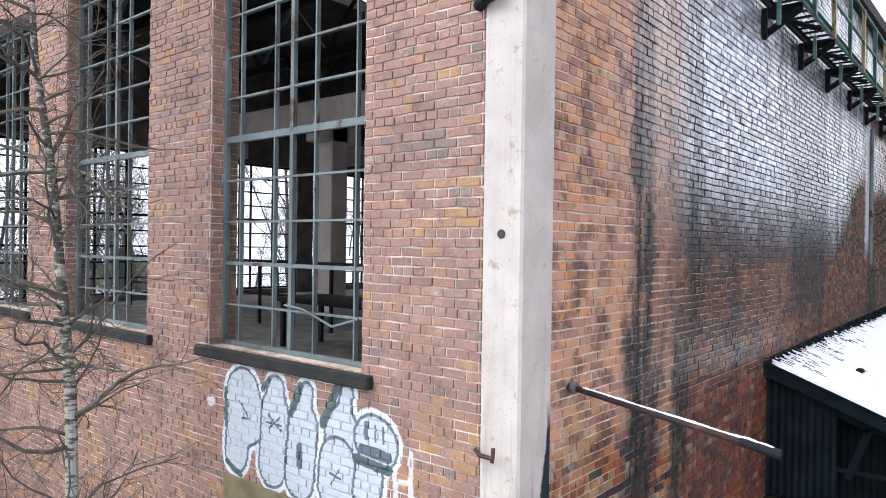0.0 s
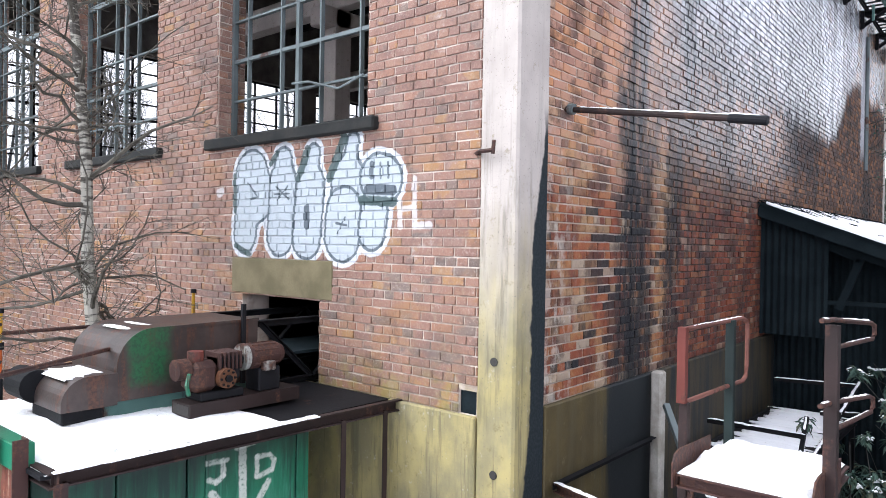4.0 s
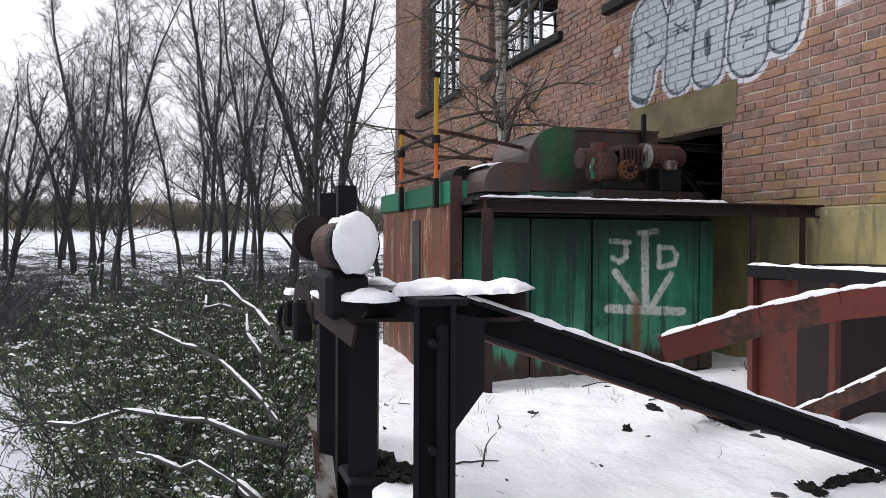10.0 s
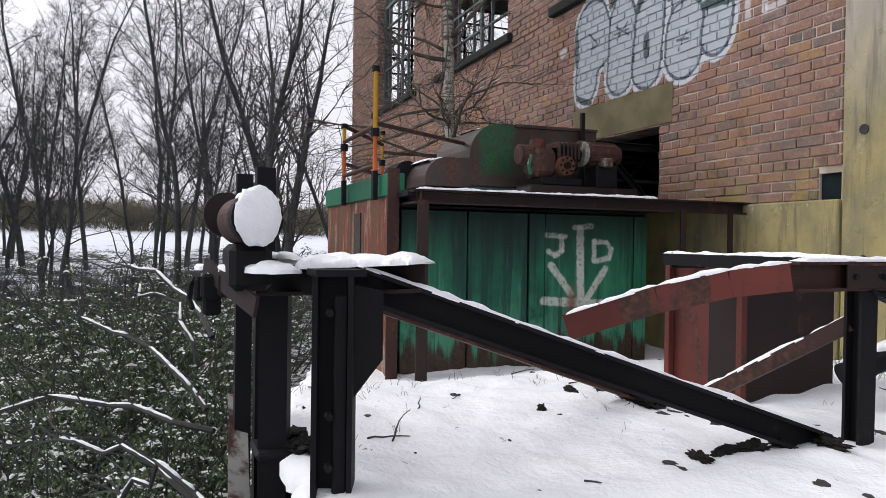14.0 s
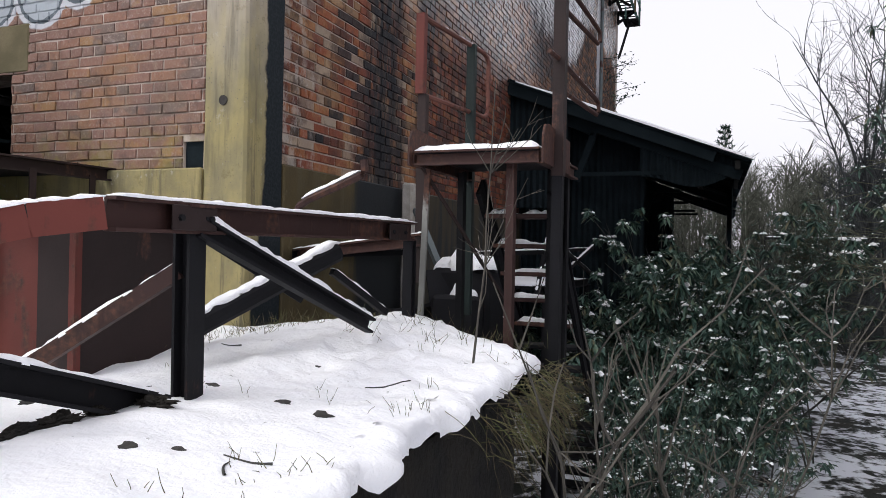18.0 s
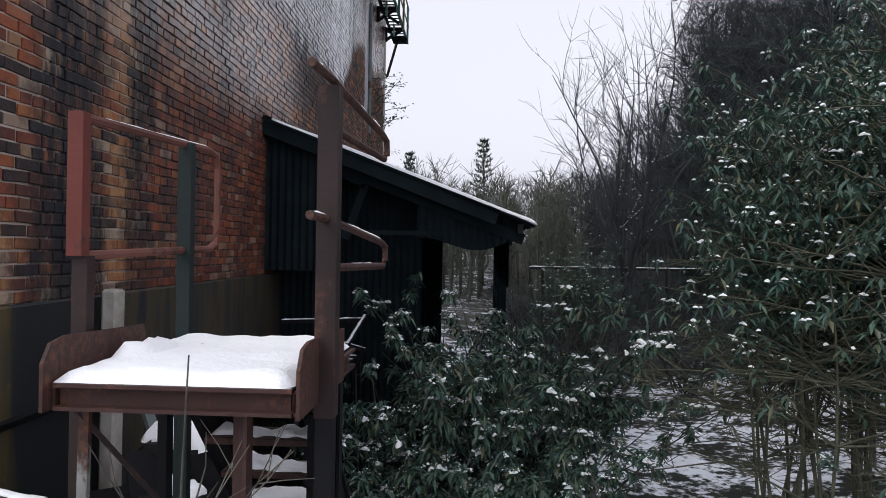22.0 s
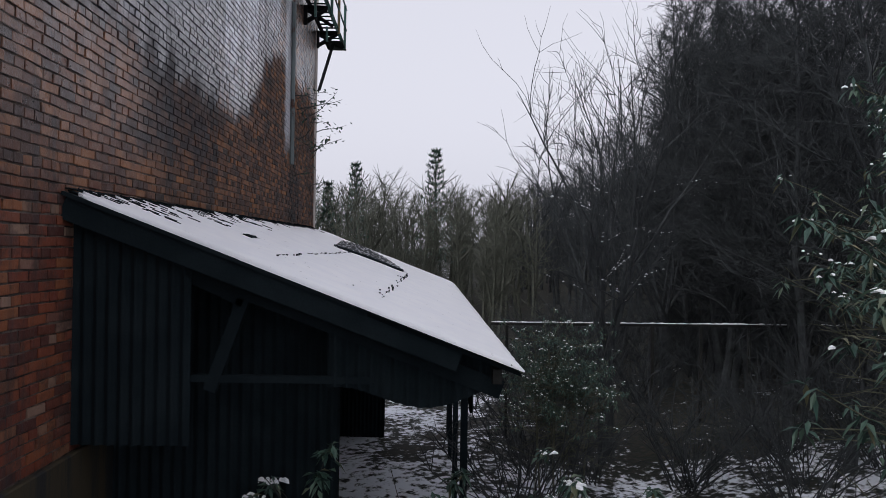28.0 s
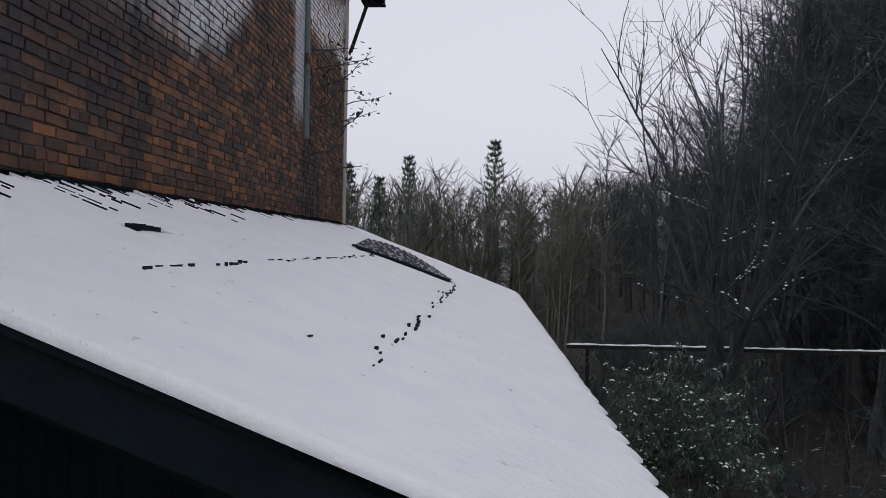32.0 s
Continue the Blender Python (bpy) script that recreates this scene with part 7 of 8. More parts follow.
def stem_bush(name, seed, label, stems, height, spread, bark, rad=0.02, twigs=5, fine=0.004, wander=0.09):
    """A many-stemmed leafless bush or sapling."""
    rnd = random.Random(seed)
    w, v = Wood(), Wood()
    for k in range(stems):
        a = rnd.uniform(0, 6.283)
        d = Vector((math.cos(a) * spread, math.sin(a) * spread, 1)).normalized()
        h = height * rnd.uniform(0.55, 1.1)
        p = crooked(rnd, Vector((rnd.gauss(0, 0.08), rnd.gauss(0, 0.08), -0.1)), d, h, 7, wander, 0.02)
        w.limb(p, rad * rnd.uniform(0.6, 1.2), fine, 5)
        for q in range(twigs):
            i = rnd.randint(2, 6)
            td = (d + Vector((rnd.gauss(0, 0.7), rnd.gauss(0, 0.7), rnd.gauss(0.2, 0.4)))).normalized()
            ts = crooked(rnd, p[i], td, h * rnd.uniform(0.12, 0.32), 4, 0.14, 0.03)
            v.limb(ts, fine * 1.8, fine * 0.7, 3)
            for _ in range(2):
                v.limb(crooked(rnd, ts[rnd.randint(1, 3)], (td + Vector((rnd.gauss(0, 0.7), rnd.gauss(0, 0.7), rnd.gauss(0, 0.5)))).normalized(), h * 0.09, 2, 0.15), fine, fine * 0.5, 3)
    t = thing(name, (0, 0, 0), label, "bush", "bare bushes")
    for nm, heap_of in (("branchwork", w), ("twigwork", v)):
        ob = new(nm, heap_of.mesh(nm, bark))
        ob.parent = t
        ob["kind"] = "stuff"
    return t


sap = stem_bush("bare_sapling", 5, "grey leafless sapling with crooked stems by the terrace", 5, 2.75, 0.22, M_TWIG := plain("pale_twig", (0.098, 0.090, 0.075), (0.055, 0.050, 0.043), 8, 0.9), rad=0.019, twigs=15, fine=0.0034, wander=0.17)
sap.location = (2.78, -1.02, -1.9)
copy_thing(sap, pose(3.02, -0.45, -1.8, 0, 0, 130))
young = stem_bush("bare_sapling", 6, "single thin leafless sapling growing at the terrace edge", 1, 1.5, 0.03, M_TWIG, rad=0.007, twigs=11, fine=0.0018, wander=0.07)
young.location = (2.14, -1.0, -0.05)


def willow(seed, x, y, stems, reach):
    """A spreading leafless willow: many stems fanning from a low stool, snow on the flat boughs."""
    rnd = random.Random(seed)
    base = stand(x, y)
    trunk, crown, sv, sf, limbs = Wood(), Wood(), [], [], []
    fork = Vector((0, 0, 2.3))
    trunk.limb([Vector((0.1, 0, -0.3)), Vector((0.05, 0.0, 1.2)), fork], 0.20, 0.17, 8)
    for k in range(stems):
        a = 6.2832 * k / stems + rnd.uniform(-0.3, 0.3)
        sp = rnd.uniform(0.18, 0.62)
        d = Vector((math.cos(a) * sp, math.sin(a) * sp, 1)).normalized()
        ln = reach * rnd.uniform(0.65, 1.05)
        p = crooked(rnd, fork + Vector((rnd.gauss(0, 0.1), rnd.gauss(0, 0.1), -0.2)), d, ln, 9, 0.085, 0.035)
        stem = Wood()
        stem.limb(p, rnd.uniform(0.035, 0.070), 0.008, 6)
        limbs.append(stem)
        for q in range(11):
            i = rnd.randint(2, 8)
            td = (d * 0.8 + Vector((rnd.gauss(0, 0.6), rnd.gauss(0, 0.6), rnd.gauss(0.1, 0.35)))).normalized()
            tl = ln * rnd.uniform(0.12, 0.34)
            ts = crooked(rnd, p[i], td, tl, 5, 0.13, 0.03)
            crown.limb(ts, 0.020 if i < 5 else 0.012, 0.005, 4)
            if abs(td.z) < 0.5 and i < 7:
                for u, v in zip(ts, ts[1:]):
                    for f in (0.2, 0.5, 0.8):
                        if rnd.random() < 0.5:
                            dab(sv, sf, rnd, u.lerp(v, f) + Vector((0, 0, 0.014)), rnd.uniform(0.010, 0.022))
            for _ in range(6):
                sp2 = ts[rnd.randint(1, 5)]
                crown.limb(crooked(rnd, sp2, (td + Vector((rnd.gauss(0, 0.5), rnd.gauss(0, 0.5), rnd.gauss(0.15, 0.4)))).normalized(), tl * rnd.uniform(0.3, 0.6), 3, 0.14), 0.007, 0.003, 3)
    t = thing("bare_willow", base, "spreading many-stemmed leafless willow with snow on its boughs", "tree", "willows")
    ob = new("trunk", trunk.mesh("trunk", M_DUSKBARK))
    ob.parent = t
    for stem in limbs:
        ob = new("stem", stem.mesh("stem", M_DUSKBARK))
        ob.parent = t
    ob = new("crown", crown.mesh("crown", M_DUSKBARK))
    ob.parent = t
    ob["kind"] = "stuff"
    me = bpy.data.meshes.new("snow")
    me.from_pydata(sv, [], sf)
    me.materials.append(M_SNOW)
    ob = new("snow", me)
    ob.parent = t
    ob["kind"] = "stuff"


rnd = random.Random(4)
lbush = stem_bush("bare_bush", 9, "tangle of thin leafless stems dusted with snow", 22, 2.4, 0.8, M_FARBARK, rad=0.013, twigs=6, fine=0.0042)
lbush.location = stand(-17, -12)
for k in range(46):
    d, a = rnd.uniform(15.5, 34), radians(rnd.uniform(170, 208))
    if k < 2:
        d, a = rnd.uniform(11, 13), radians(rnd.uniform(176, 200))
    x, y = 3.2 + d * math.cos(a), -4.6 + d * math.sin(a)
    if x > -16 and y > -4:
        continue
    c = copy_thing(lbush, Matrix.Translation(stand(x, y)) @ Matrix.Rotation(rnd.uniform(0, 6.28), 4, "Z"))
    s = rnd.uniform(0.6, 1.1)
    c.scale = (s, s, s)
ebush = stem_bush("bare_bush", 29, "dark tangle of leafless stems on the slope", 22, 2.4, 0.8, M_DUSKBARK, rad=0.013, twigs=7, fine=0.0045)
ebush.location = stand(8, 15)
for k in range(58):
    x, y = rnd.uniform(4.0, 16), rnd.uniform(12.5, 34)
    c = copy_thing(ebush, Matrix.Translation(stand(x, y)) @ Matrix.Rotation(rnd.uniform(0, 6.28), 4, "Z"))
    s = rnd.uniform(0.8, 1.5)
    c.scale = (s, s, s)


thicket = stem_bush("bare_bush", 19, "dark thicket of leafless stems under the trees", 26, 2.3, 0.95, M_WESTBARK, rad=0.014, twigs=9, fine=0.0048)
thicket.location = stand(-15, -7)
for k in range(44):
    d = rnd.uniform(15.5, 27)
    x, y = 3.1 - d, -4.75 + d * rnd.uniform(-0.46, 0.16)
    if y > -2.2 and x > -16:
        continue
    c = copy_thing(thicket, Matrix.Translation(stand(x, y)) @ Matrix.Rotation(rnd.uniform(0, 6.28), 4, "Z"))
    w = rnd.uniform(0.75, 1.1)
    c.scale = (w * 1.3, w * 1.3, w)


thin = stem_bush("bare_sapling", 14, "slender leafless sapling standing in the snowfield", 1, 3.5, 0.04, M_BARK, rad=0.022, twigs=15, fine=0.0036)
thin.location = stand(-2.45, -6.7)
c = copy_thing(thin, Matrix.Translation(stand(-4.6, -7.6)) @ Matrix.Rotation(1.0, 4, "Z"))


def dab(sv, sf, rnd, p, r):
    """A small soft lump of snow lying at p."""
    o, a, ex = len(sv), rnd.uniform(0, 3.14), rnd.uniform(1.0, 2.4)
    for rr, z in ((1.0, -0.35), (0.72, 0.22)):
        for i in range(7):
            b = 6.2832 * i / 7
            k = r * rr * rnd.uniform(0.75, 1.2)
            lx, ly = math.cos(b) * k * ex, math.sin(b) * k
            sv.append(tuple(p + Vector((lx * math.cos(a) - ly * math.sin(a), lx * math.sin(a) + ly * math.cos(a), r * z * rnd.uniform(0.6, 1.3) - 0.25 * abs(lx)))))
    sv.append(tuple(p + Vector((0, 0, r * 0.45))))
    sf += [(o + i, o + (i + 1) % 7, o + 7 + (i + 1) % 7, o + 7 + i) for i in range(7)]
    sf += [(o + 7 + i, o + 7 + (i + 1) % 7, o + 14) for i in range(7)]
    sf.append(tuple(o + 6 - i for i in range(7)))


willow(81, 6.75, 17.4, 10, 8.4)
willow(83, 9.8, 22.5, 8, 8.5)


def leafy(seed, height, width, stems, leaves, leaf=0.11, caps=60):
    """An evergreen shrub: stems, drooping leaves in tufts, and snow caught on them."""
    rnd = random.Random(seed)
    w, lv, lf, sv, sf = Wood(), [], [], [], []
    tips = []
    for k in range(stems):
        a = rnd.uniform(0, 6.283)
        d = Vector((math.cos(a) * 0.55, math.sin(a) * 0.55, 1)).normalized()
        p = crooked(rnd, Vector((rnd.gauss(0, width * 0.22), rnd.gauss(0, width * 0.22), -0.1)), d, height * rnd.uniform(0.5, 1.1), 6, 0.14)
        w.limb(p, 0.016, 0.004, 4)
        tips += [(p[i], 0.8) for i in (3, 4, 5, 6)]
        for q in range(4):
            ts = crooked(rnd, p[rnd.randint(2, 5)], (d + Vector((rnd.gauss(0, 0.8), rnd.gauss(0, 0.8), 0.1))).normalized(), width * rnd.uniform(0.2, 0.45), 3, 0.15)
            w.limb(ts, 0.006, 0.003, 3)
            tips += [(ts[i], 1.0) for i in (1, 2, 3)]
    tufts = rnd.sample(tips, max(60, len(tips) * 3 // 5))
    for _ in range(leaves):
        p, _k = rnd.choice(tufts)
        a = rnd.uniform(0, 6.283)
        out = Vector((math.cos(a), math.sin(a), rnd.uniform(-0.9, 0.35))).normalized()
        side = out.cross(Vector((0, 0, 1))).normalized()
        ln, wd = leaf * rnd.uniform(0.7, 1.3), leaf * rnd.uniform(0.14, 0.24)
        q = p + Vector((rnd.gauss(0, 0.03), rnd.gauss(0, 0.03), rnd.gauss(0, 0.03)))
        droop = Vector((0, 0, -0.25 * ln))
        o = len(lv)
        lv += [tuple(q), tuple(q + out * ln * 0.5 + side * wd), tuple(q + out * ln * 0.5 - side * wd), tuple(q + out * ln + droop), tuple(q + out * ln * 0.5 + Vector((0, 0, -0.12 * ln)))]
        lf += [(o, o + 1, o + 4), (o, o + 4, o + 2), (o + 1, o + 3, o + 4), (o + 4, o + 3, o + 2)]
    high = rnd.sample(tufts, max(12, len(tufts) // 2))
    for _ in range(caps):
        p, _k = rnd.choice(high)
        dab(sv, sf, rnd, p + Vector((rnd.gauss(0, 0.05), rnd.gauss(0, 0.05), rnd.uniform(0.0, 0.03))), (0.004 + 0.022 * rnd.random() ** 2.0) * (0.5 + leaf * 6))
    return w, (lv, lf), (sv, sf)


def shrub_thing(seed, label, foliage=M_LEAF, **kw):
    w, (lv, lf), (sv, sf) = leafy(seed, **kw)
    t = thing("evergreen_shrub", (0, 0, 0), label, "shrub", "evergreen shrubs")
    ob = new("branchwork", w.mesh("branchwork", M_BARK))
    ob.parent = t
    for nm, v, f, mat in (("leaves", lv, lf, foliage), ("snow", sv, sf, M_SNOW)):
        me = bpy.data.meshes.new(nm)
        me.from_pydata(v, [], f)
        me.materials.append(mat)
        ob = new(nm, me)
        ob.parent = t
        ob["kind"] = "stuff"
    return t


m = Mat("olive_leaf", 0.6, 0, 0.3)
M_BUSH = m.color(m.ramp(m.island(), [(0.0, (0.048, 0.078, 0.036)), (0.5, (0.088, 0.135, 0.062)), (0.85, (0.130, 0.175, 0.085)), (1.0, (0.16, 0.15, 0.08))])).m
SHRUBS = [shrub_thing(51, "drooping evergreen shrub with snow on its leaves", height=3.0, width=1.9, stems=20, leaves=5600, leaf=0.125, caps=1000),
          shrub_thing(52, "dense evergreen shrub flecked with snow", height=2.2, width=1.7, stems=18, leaves=5000, leaf=0.115, caps=950),
          shrub_thing(53, "low bramble shrub flecked with snow", height=1.3, width=1.5, stems=22, leaves=3600, leaf=0.065, caps=620),
          shrub_thing(54, "tangled small-leaved bush sprinkled with snow", M_BUSH, height=2.3, width=2.0, stems=34, leaves=5200, leaf=0.05, caps=900)]
SPOTS = [(3.3, 4.4, 0, 0.9), (2.85, 3.3, 1, 0.85), (2.75, 1.6, 2, 0.95), (2.75, 2.5, 1, 0.68), (3.3, 5.7, 0, 1.12), (3.45, 7.0, 0, 1.05), (3.3, 8.1, 1, 1.05), (2.65, 5.2, 0, 1.08), (3.0, 6.2, 0, 1.15), (2.75, 4.3, 1, 1.2),
         (-7.6, -4.2, 3, 1.1)]
rnd = random.Random(8)
for k, (x, y, v, s) in enumerate(SPOTS):
    m4 = Matrix.Translation(stand(x, y)) @ Matrix.Rotation(rnd.uniform(0, 6.28), 4, "Z")
    if k in (0, 1, 2, len(SPOTS) - 1):
        t = SHRUBS[v]
        t.matrix_world = m4
    else:
        t = copy_thing(SHRUBS[v], m4)
    t.scale = (s * 0.78, s * 0.78, s) if x > 0 else (s, s, s)


def tall_shrub(seed, label, height=5.2, width=2.6, stems=10):
    """A tall straggling evergreen: bare arching branches below, leaf rosettes with snow above."""
    rnd = random.Random(seed)
    w, lv, lf, sv, sf, tips = Wood(), [], [], [], [], []
    for k in range(stems):
        a = rnd.uniform(0, 6.283)
        d = Vector((math.cos(a) * 0.17, math.sin(a) * 0.17, 1)).normalized()
        p = crooked(rnd, Vector((rnd.gauss(0, 0.25), rnd.gauss(0, 0.25), -0.1)), d, height * rnd.uniform(0.72, 1.0), 8, 0.055)
        w.limb(p, 0.022, 0.006, 5)
        for q in range(9):
            i = rnd.randint(4, 6)
            b = rnd.uniform(0, 6.283)
            bd = Vector((math.cos(b), math.sin(b), rnd.uniform(0.0, 0.6))).normalized()
            ts = crooked(rnd, p[i], bd, width * rnd.uniform(0.2, 0.48), 5, 0.10, -0.05)
            w.limb(ts, 0.010, 0.003, 4)
            for s in range(5):
                w.limb(crooked(rnd, ts[rnd.randint(1, 4)], (bd + Vector((rnd.gauss(0, 0.5), rnd.gauss(0, 0.5), rnd.gauss(0.1, 0.4)))).normalized(), rnd.uniform(0.2, 0.6), 3, 0.12), 0.005, 0.002, 3)
            if rnd.random() < 0.08:
                tips.append((ts[5], 0.7))
        for q in range(30):
            i = rnd.randint(6, 8)
            b = rnd.uniform(0, 6.283)
            bd = Vector((math.cos(b), math.sin(b), rnd.uniform(-0.05, 0.8))).normalized()
            ts = crooked(rnd, p[i], bd, width * rnd.uniform(0.12, 0.36), 3, 0.14)
            w.limb(ts, 0.007, 0.003, 4)
            tips += [(ts[3], 1.0), (ts[2], 0.8)]
        tips.append((p[8], 1.0))
    for p, k in tips:
        turn = rnd.uniform(0, 6.283)
        n = rnd.randint(8, 12)
        for q in range(n):
            a = turn + 6.2832 * q / n + rnd.gauss(0, 0.2)
            out = Vector((math.cos(a), math.sin(a), rnd.uniform(-1.1, 0.2))).normalized()
            side = out.cross(Vector((0, 0, 1))).normalized()
            ln, wd = 0.115 * k * rnd.uniform(0.7, 1.3), 0.014 * rnd.uniform(0.8, 1.3)
            c = p + Vector((rnd.gauss(0, 0.02), rnd.gauss(0, 0.02), rnd.gauss(0, 0.03)))
            o = len(lv)
            lv += [tuple(c), tuple(c + out * ln * 0.5 + side * wd), tuple(c + out * ln * 0.5 - side * wd), tuple(c + out * ln + Vector((0, 0, -0.3 * ln))), tuple(c + out * ln * 0.5 + Vector((0, 0, -0.1 * ln)))]
            lf += [(o, o + 1, o + 4), (o, o + 4, o + 2), (o + 1, o + 3, o + 4), (o + 4, o + 3, o + 2)]
        if p.z > height * 0.55 and rnd.random() < 0.30:
            for _ in range(rnd.randint(1, 4)):
                dab(sv, sf, rnd, p + Vector((rnd.gauss(0, 0.05), rnd.gauss(0, 0.05), rnd.gauss(0.01, 0.015))), rnd.uniform(0.006, 0.023))
    t = thing("tall_evergreen_shrub", (0, 0, 0), label, "shrub", "tall evergreen shrubs")
    ob = new("branchwork", w.mesh("branchwork", M_OLIVE))
    ob.parent = t
    for nm, v, f, mat in (("leaves", lv, lf, M_LEAF), ("snow", sv, sf, M_SNOW)):
        me = bpy.data.meshes.new(nm)
        me.from_pydata(v, [], f)
        me.materials.append(mat)
        ob = new(nm, me)
        ob.parent = t
        ob["kind"] = "stuff"
    return t


M_OLIVE = plain("olive_twig", (0.062, 0.065, 0.044), (0.110, 0.108, 0.074), 6, 0.85, fine=30)
HIGH = [tall_shrub(71, "tall straggling evergreen shrub with snow on its rosettes"), tall_shrub(72, "tall evergreen shrub, bare branches arching below", 4.7, 3.0, 11)]
for k, (x, y, v, s) in enumerate(((5.45, 3.7, 0, 0.98), (5.75, 2.8, 1, 1.0), (6.4, 4.2, 0, 1.05), (6.9, 3.1, 1, 1.1), (7.6, 4.4, 0, 1.15), (6.6, 1.9, 1, 0.95), (8.6, 3.6, 0, 1.2), (4.9, 13.4, 1, 0.72), (8.9, 8.4, 1, 1.3), (10.4, 10.5, 0, 1.3))):
    m4 = Matrix.Translation(stand(x, y)) @ Matrix.Rotation(k * 2.1, 4, "Z")
    t = HIGH[v] if k < 2 else copy_thing(HIGH[v], m4)
    t.matrix_world = m4
    t.scale = (s, s, s)
# snowy bushes below the terrace's end
for x, y, v, s in ((-1.7, -4.3, 3, 0.8), (-2.7, -4.15, 3, 0.9), (-0.5, -4.65, 3, 0.55), (-3.6, -4.95, 3, 1.05), (-2.5, -5.1, 3, 0.85), (-4.5, -4.6, 3, 1.2), (-3.3, -5.7, 3, 0.8), (-1.9, -5.5, 3, 0.62), (-1.3, -4.9, 3, 0.7), (-5.6, -4.8, 3, 1.2), (-5.2, -5.6, 3, 0.95), (-0.7, -5.2, 3, 0.5), (-6.8, -4.6, 3, 1.25), (-6.3, -5.9, 3, 1.0), (-7.6, -5.6, 3, 1.05), (-8.6, -4.3, 3, 1.15), (-9.3, -5.4, 3, 1.1), (-10.2, -4.0, 3, 1.15), (-11.0, -5.2, 3, 1.05), (-8.2, -6.6, 3, 0.9), (-9.8, -3.3, 3, 1.1), (-11.6, -3.0, 3, 1.1)):
    t = copy_thing(SHRUBS[v], Matrix.Translation(stand(x, y)) @ Matrix.Rotation(rnd.uniform(0, 6.28), 4, "Z"))
    t.scale = (s, s, s)


# the birch by the front wall
def birch():
    rnd = random.Random(15)
    t = thing("birch_tree", (-4.1, -1.5, -1.9), "bare silver birch with pale peeling bark beside the wall", "tree")
    trunk, crown = Wood(), Wood()
    base = Vector((-4.1, -1.5, -1.9))
    pts = [Vector(p) - base for p in ((-4.1, -1.5, -1.95), (-4.05, -1.5, 0.0), (-4.1, -1.5, 1.5), (-4.28, -1.5, 2.3), (-4.34, -1.5, 3.4), (-4.62, -1.5, 4.6), (-4.85, -1.5, 5.6), (-5.35, -1.5, 6.9), (-5.6, -1.5, 8.4), (-5.8, -1.5, 9.6))]
    trunk.limb(pts, 0.085, 0.022, 10)
    for k in range(92):
        i = rnd.randint(2, 8)
        p = pts[i].lerp(pts[i + 1], rnd.random())
        a = rnd.uniform(0, 6.283)
        d = Vector((math.cos(a), math.sin(a) * 0.8, rnd.uniform(-0.1, 0.9))).normalized()
        ln = rnd.uniform(0.8, 2.1)
        if p.y + d.y * ln > 1.3:
            d.y = -abs(d.y)
        bp = crooked(rnd, p, d, ln, 6, 0.24, -0.03)
        crown.limb(bp, rnd.uniform(0.010, 0.032), 0.006, 5)
        for q in range(7):
            j = rnd.randint(1, 5)
            td = (d * 0.5 + Vector((rnd.gauss(0, 0.6), rnd.gauss(0, 0.6), rnd.gauss(-0.05, 0.5)))).normalized()
            ts = crooked(rnd, bp[j], td, ln * rnd.uniform(0.25, 0.5), 4, 0.18, -0.02)
            crown.limb(ts, 0.006, 0.0025, 3)
            for _ in range(3):
                crown.limb(crooked(rnd, ts[rnd.randint(1, 3)], (td + Vector((rnd.gauss(0, 0.7), rnd.gauss(0, 0.7), rnd.gauss(-0.1, 0.5)))).normalized(), ln * 0.2, 3, 0.16), 0.0035, 0.0018, 3)
    for nm, w, mat in (("trunk", trunk, M_BIRCH), ("crown", crown, plain("birch_twig", (0.125, 0.112, 0.090), (0.055, 0.048, 0.040), 6, 0.9))):
        ob = new(nm, w.mesh(nm, mat))
        ob.parent = t


birch()


# conifers on the skyline
def conifer(x, y, h, seed):
    rnd = random.Random(seed)
    t = thing("pine_tree", stand(x, y), "young dark green pine standing above the wood", "tree", "pines on the skyline")
    w, lv, lf = Wood(), [], []
    w.limb([Vector((0, 0, -0.2)), Vector((0, 0, h * 0.5)), Vector((0, 0, h))], 0.12, 0.02, 6)
    for k in range(22):
        f = 0.25 + 0.75 * k / 22
        for q in range(5):
            a = q * 1.257 + k * 0.7 + rnd.uniform(-0.3, 0.3)
            ln = h * 0.20 * (1.12 - f) * rnd.uniform(0.7, 1.2)
            d = Vector((math.cos(a), math.sin(a), 0.45))
            p0 = Vector((0, 0, h * f))
            w.limb([p0, p0 + d * ln], 0.02, 0.008, 3)
            for s in range(26):
                p = p0 + d * ln * rnd.uniform(0.25, 1.0)
                e = Vector((rnd.gauss(0, 1), rnd.gauss(0, 1), rnd.gauss(0.4, 0.7))).normalized() * rnd.uniform(0.22, 0.42)
                sd = e.cross(Vector((0, 0, 1))).normalized() * 0.05
                o = len(lv)
                lv += [tuple(p - sd), tuple(p + sd), tuple(p + e)]
                lf.append((o, o + 1, o + 2))
    ob = new("trunk", w.mesh("trunk", M_BARK))
    ob.parent = t
    me = bpy.data.meshes.new("needles")
    me.from_pydata(lv, [], lf)
    me.materials.append(M_LEAF)
    ob = new("needles", me)
    ob.parent = t
    ob["kind"] = "stuff"


for k, (x, y, h) in enumerate(((2.8, 51.0, 11.6), (-2.7, 50.0, 10.6), (-4.6, 50.0, 9.2), (-6.4, 49, 9.9), (-8.2, 52, 8.6))):
    conifer(x, y, h, 90 + k)


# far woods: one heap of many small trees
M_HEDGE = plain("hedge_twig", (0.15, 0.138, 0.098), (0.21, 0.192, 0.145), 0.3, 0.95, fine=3)


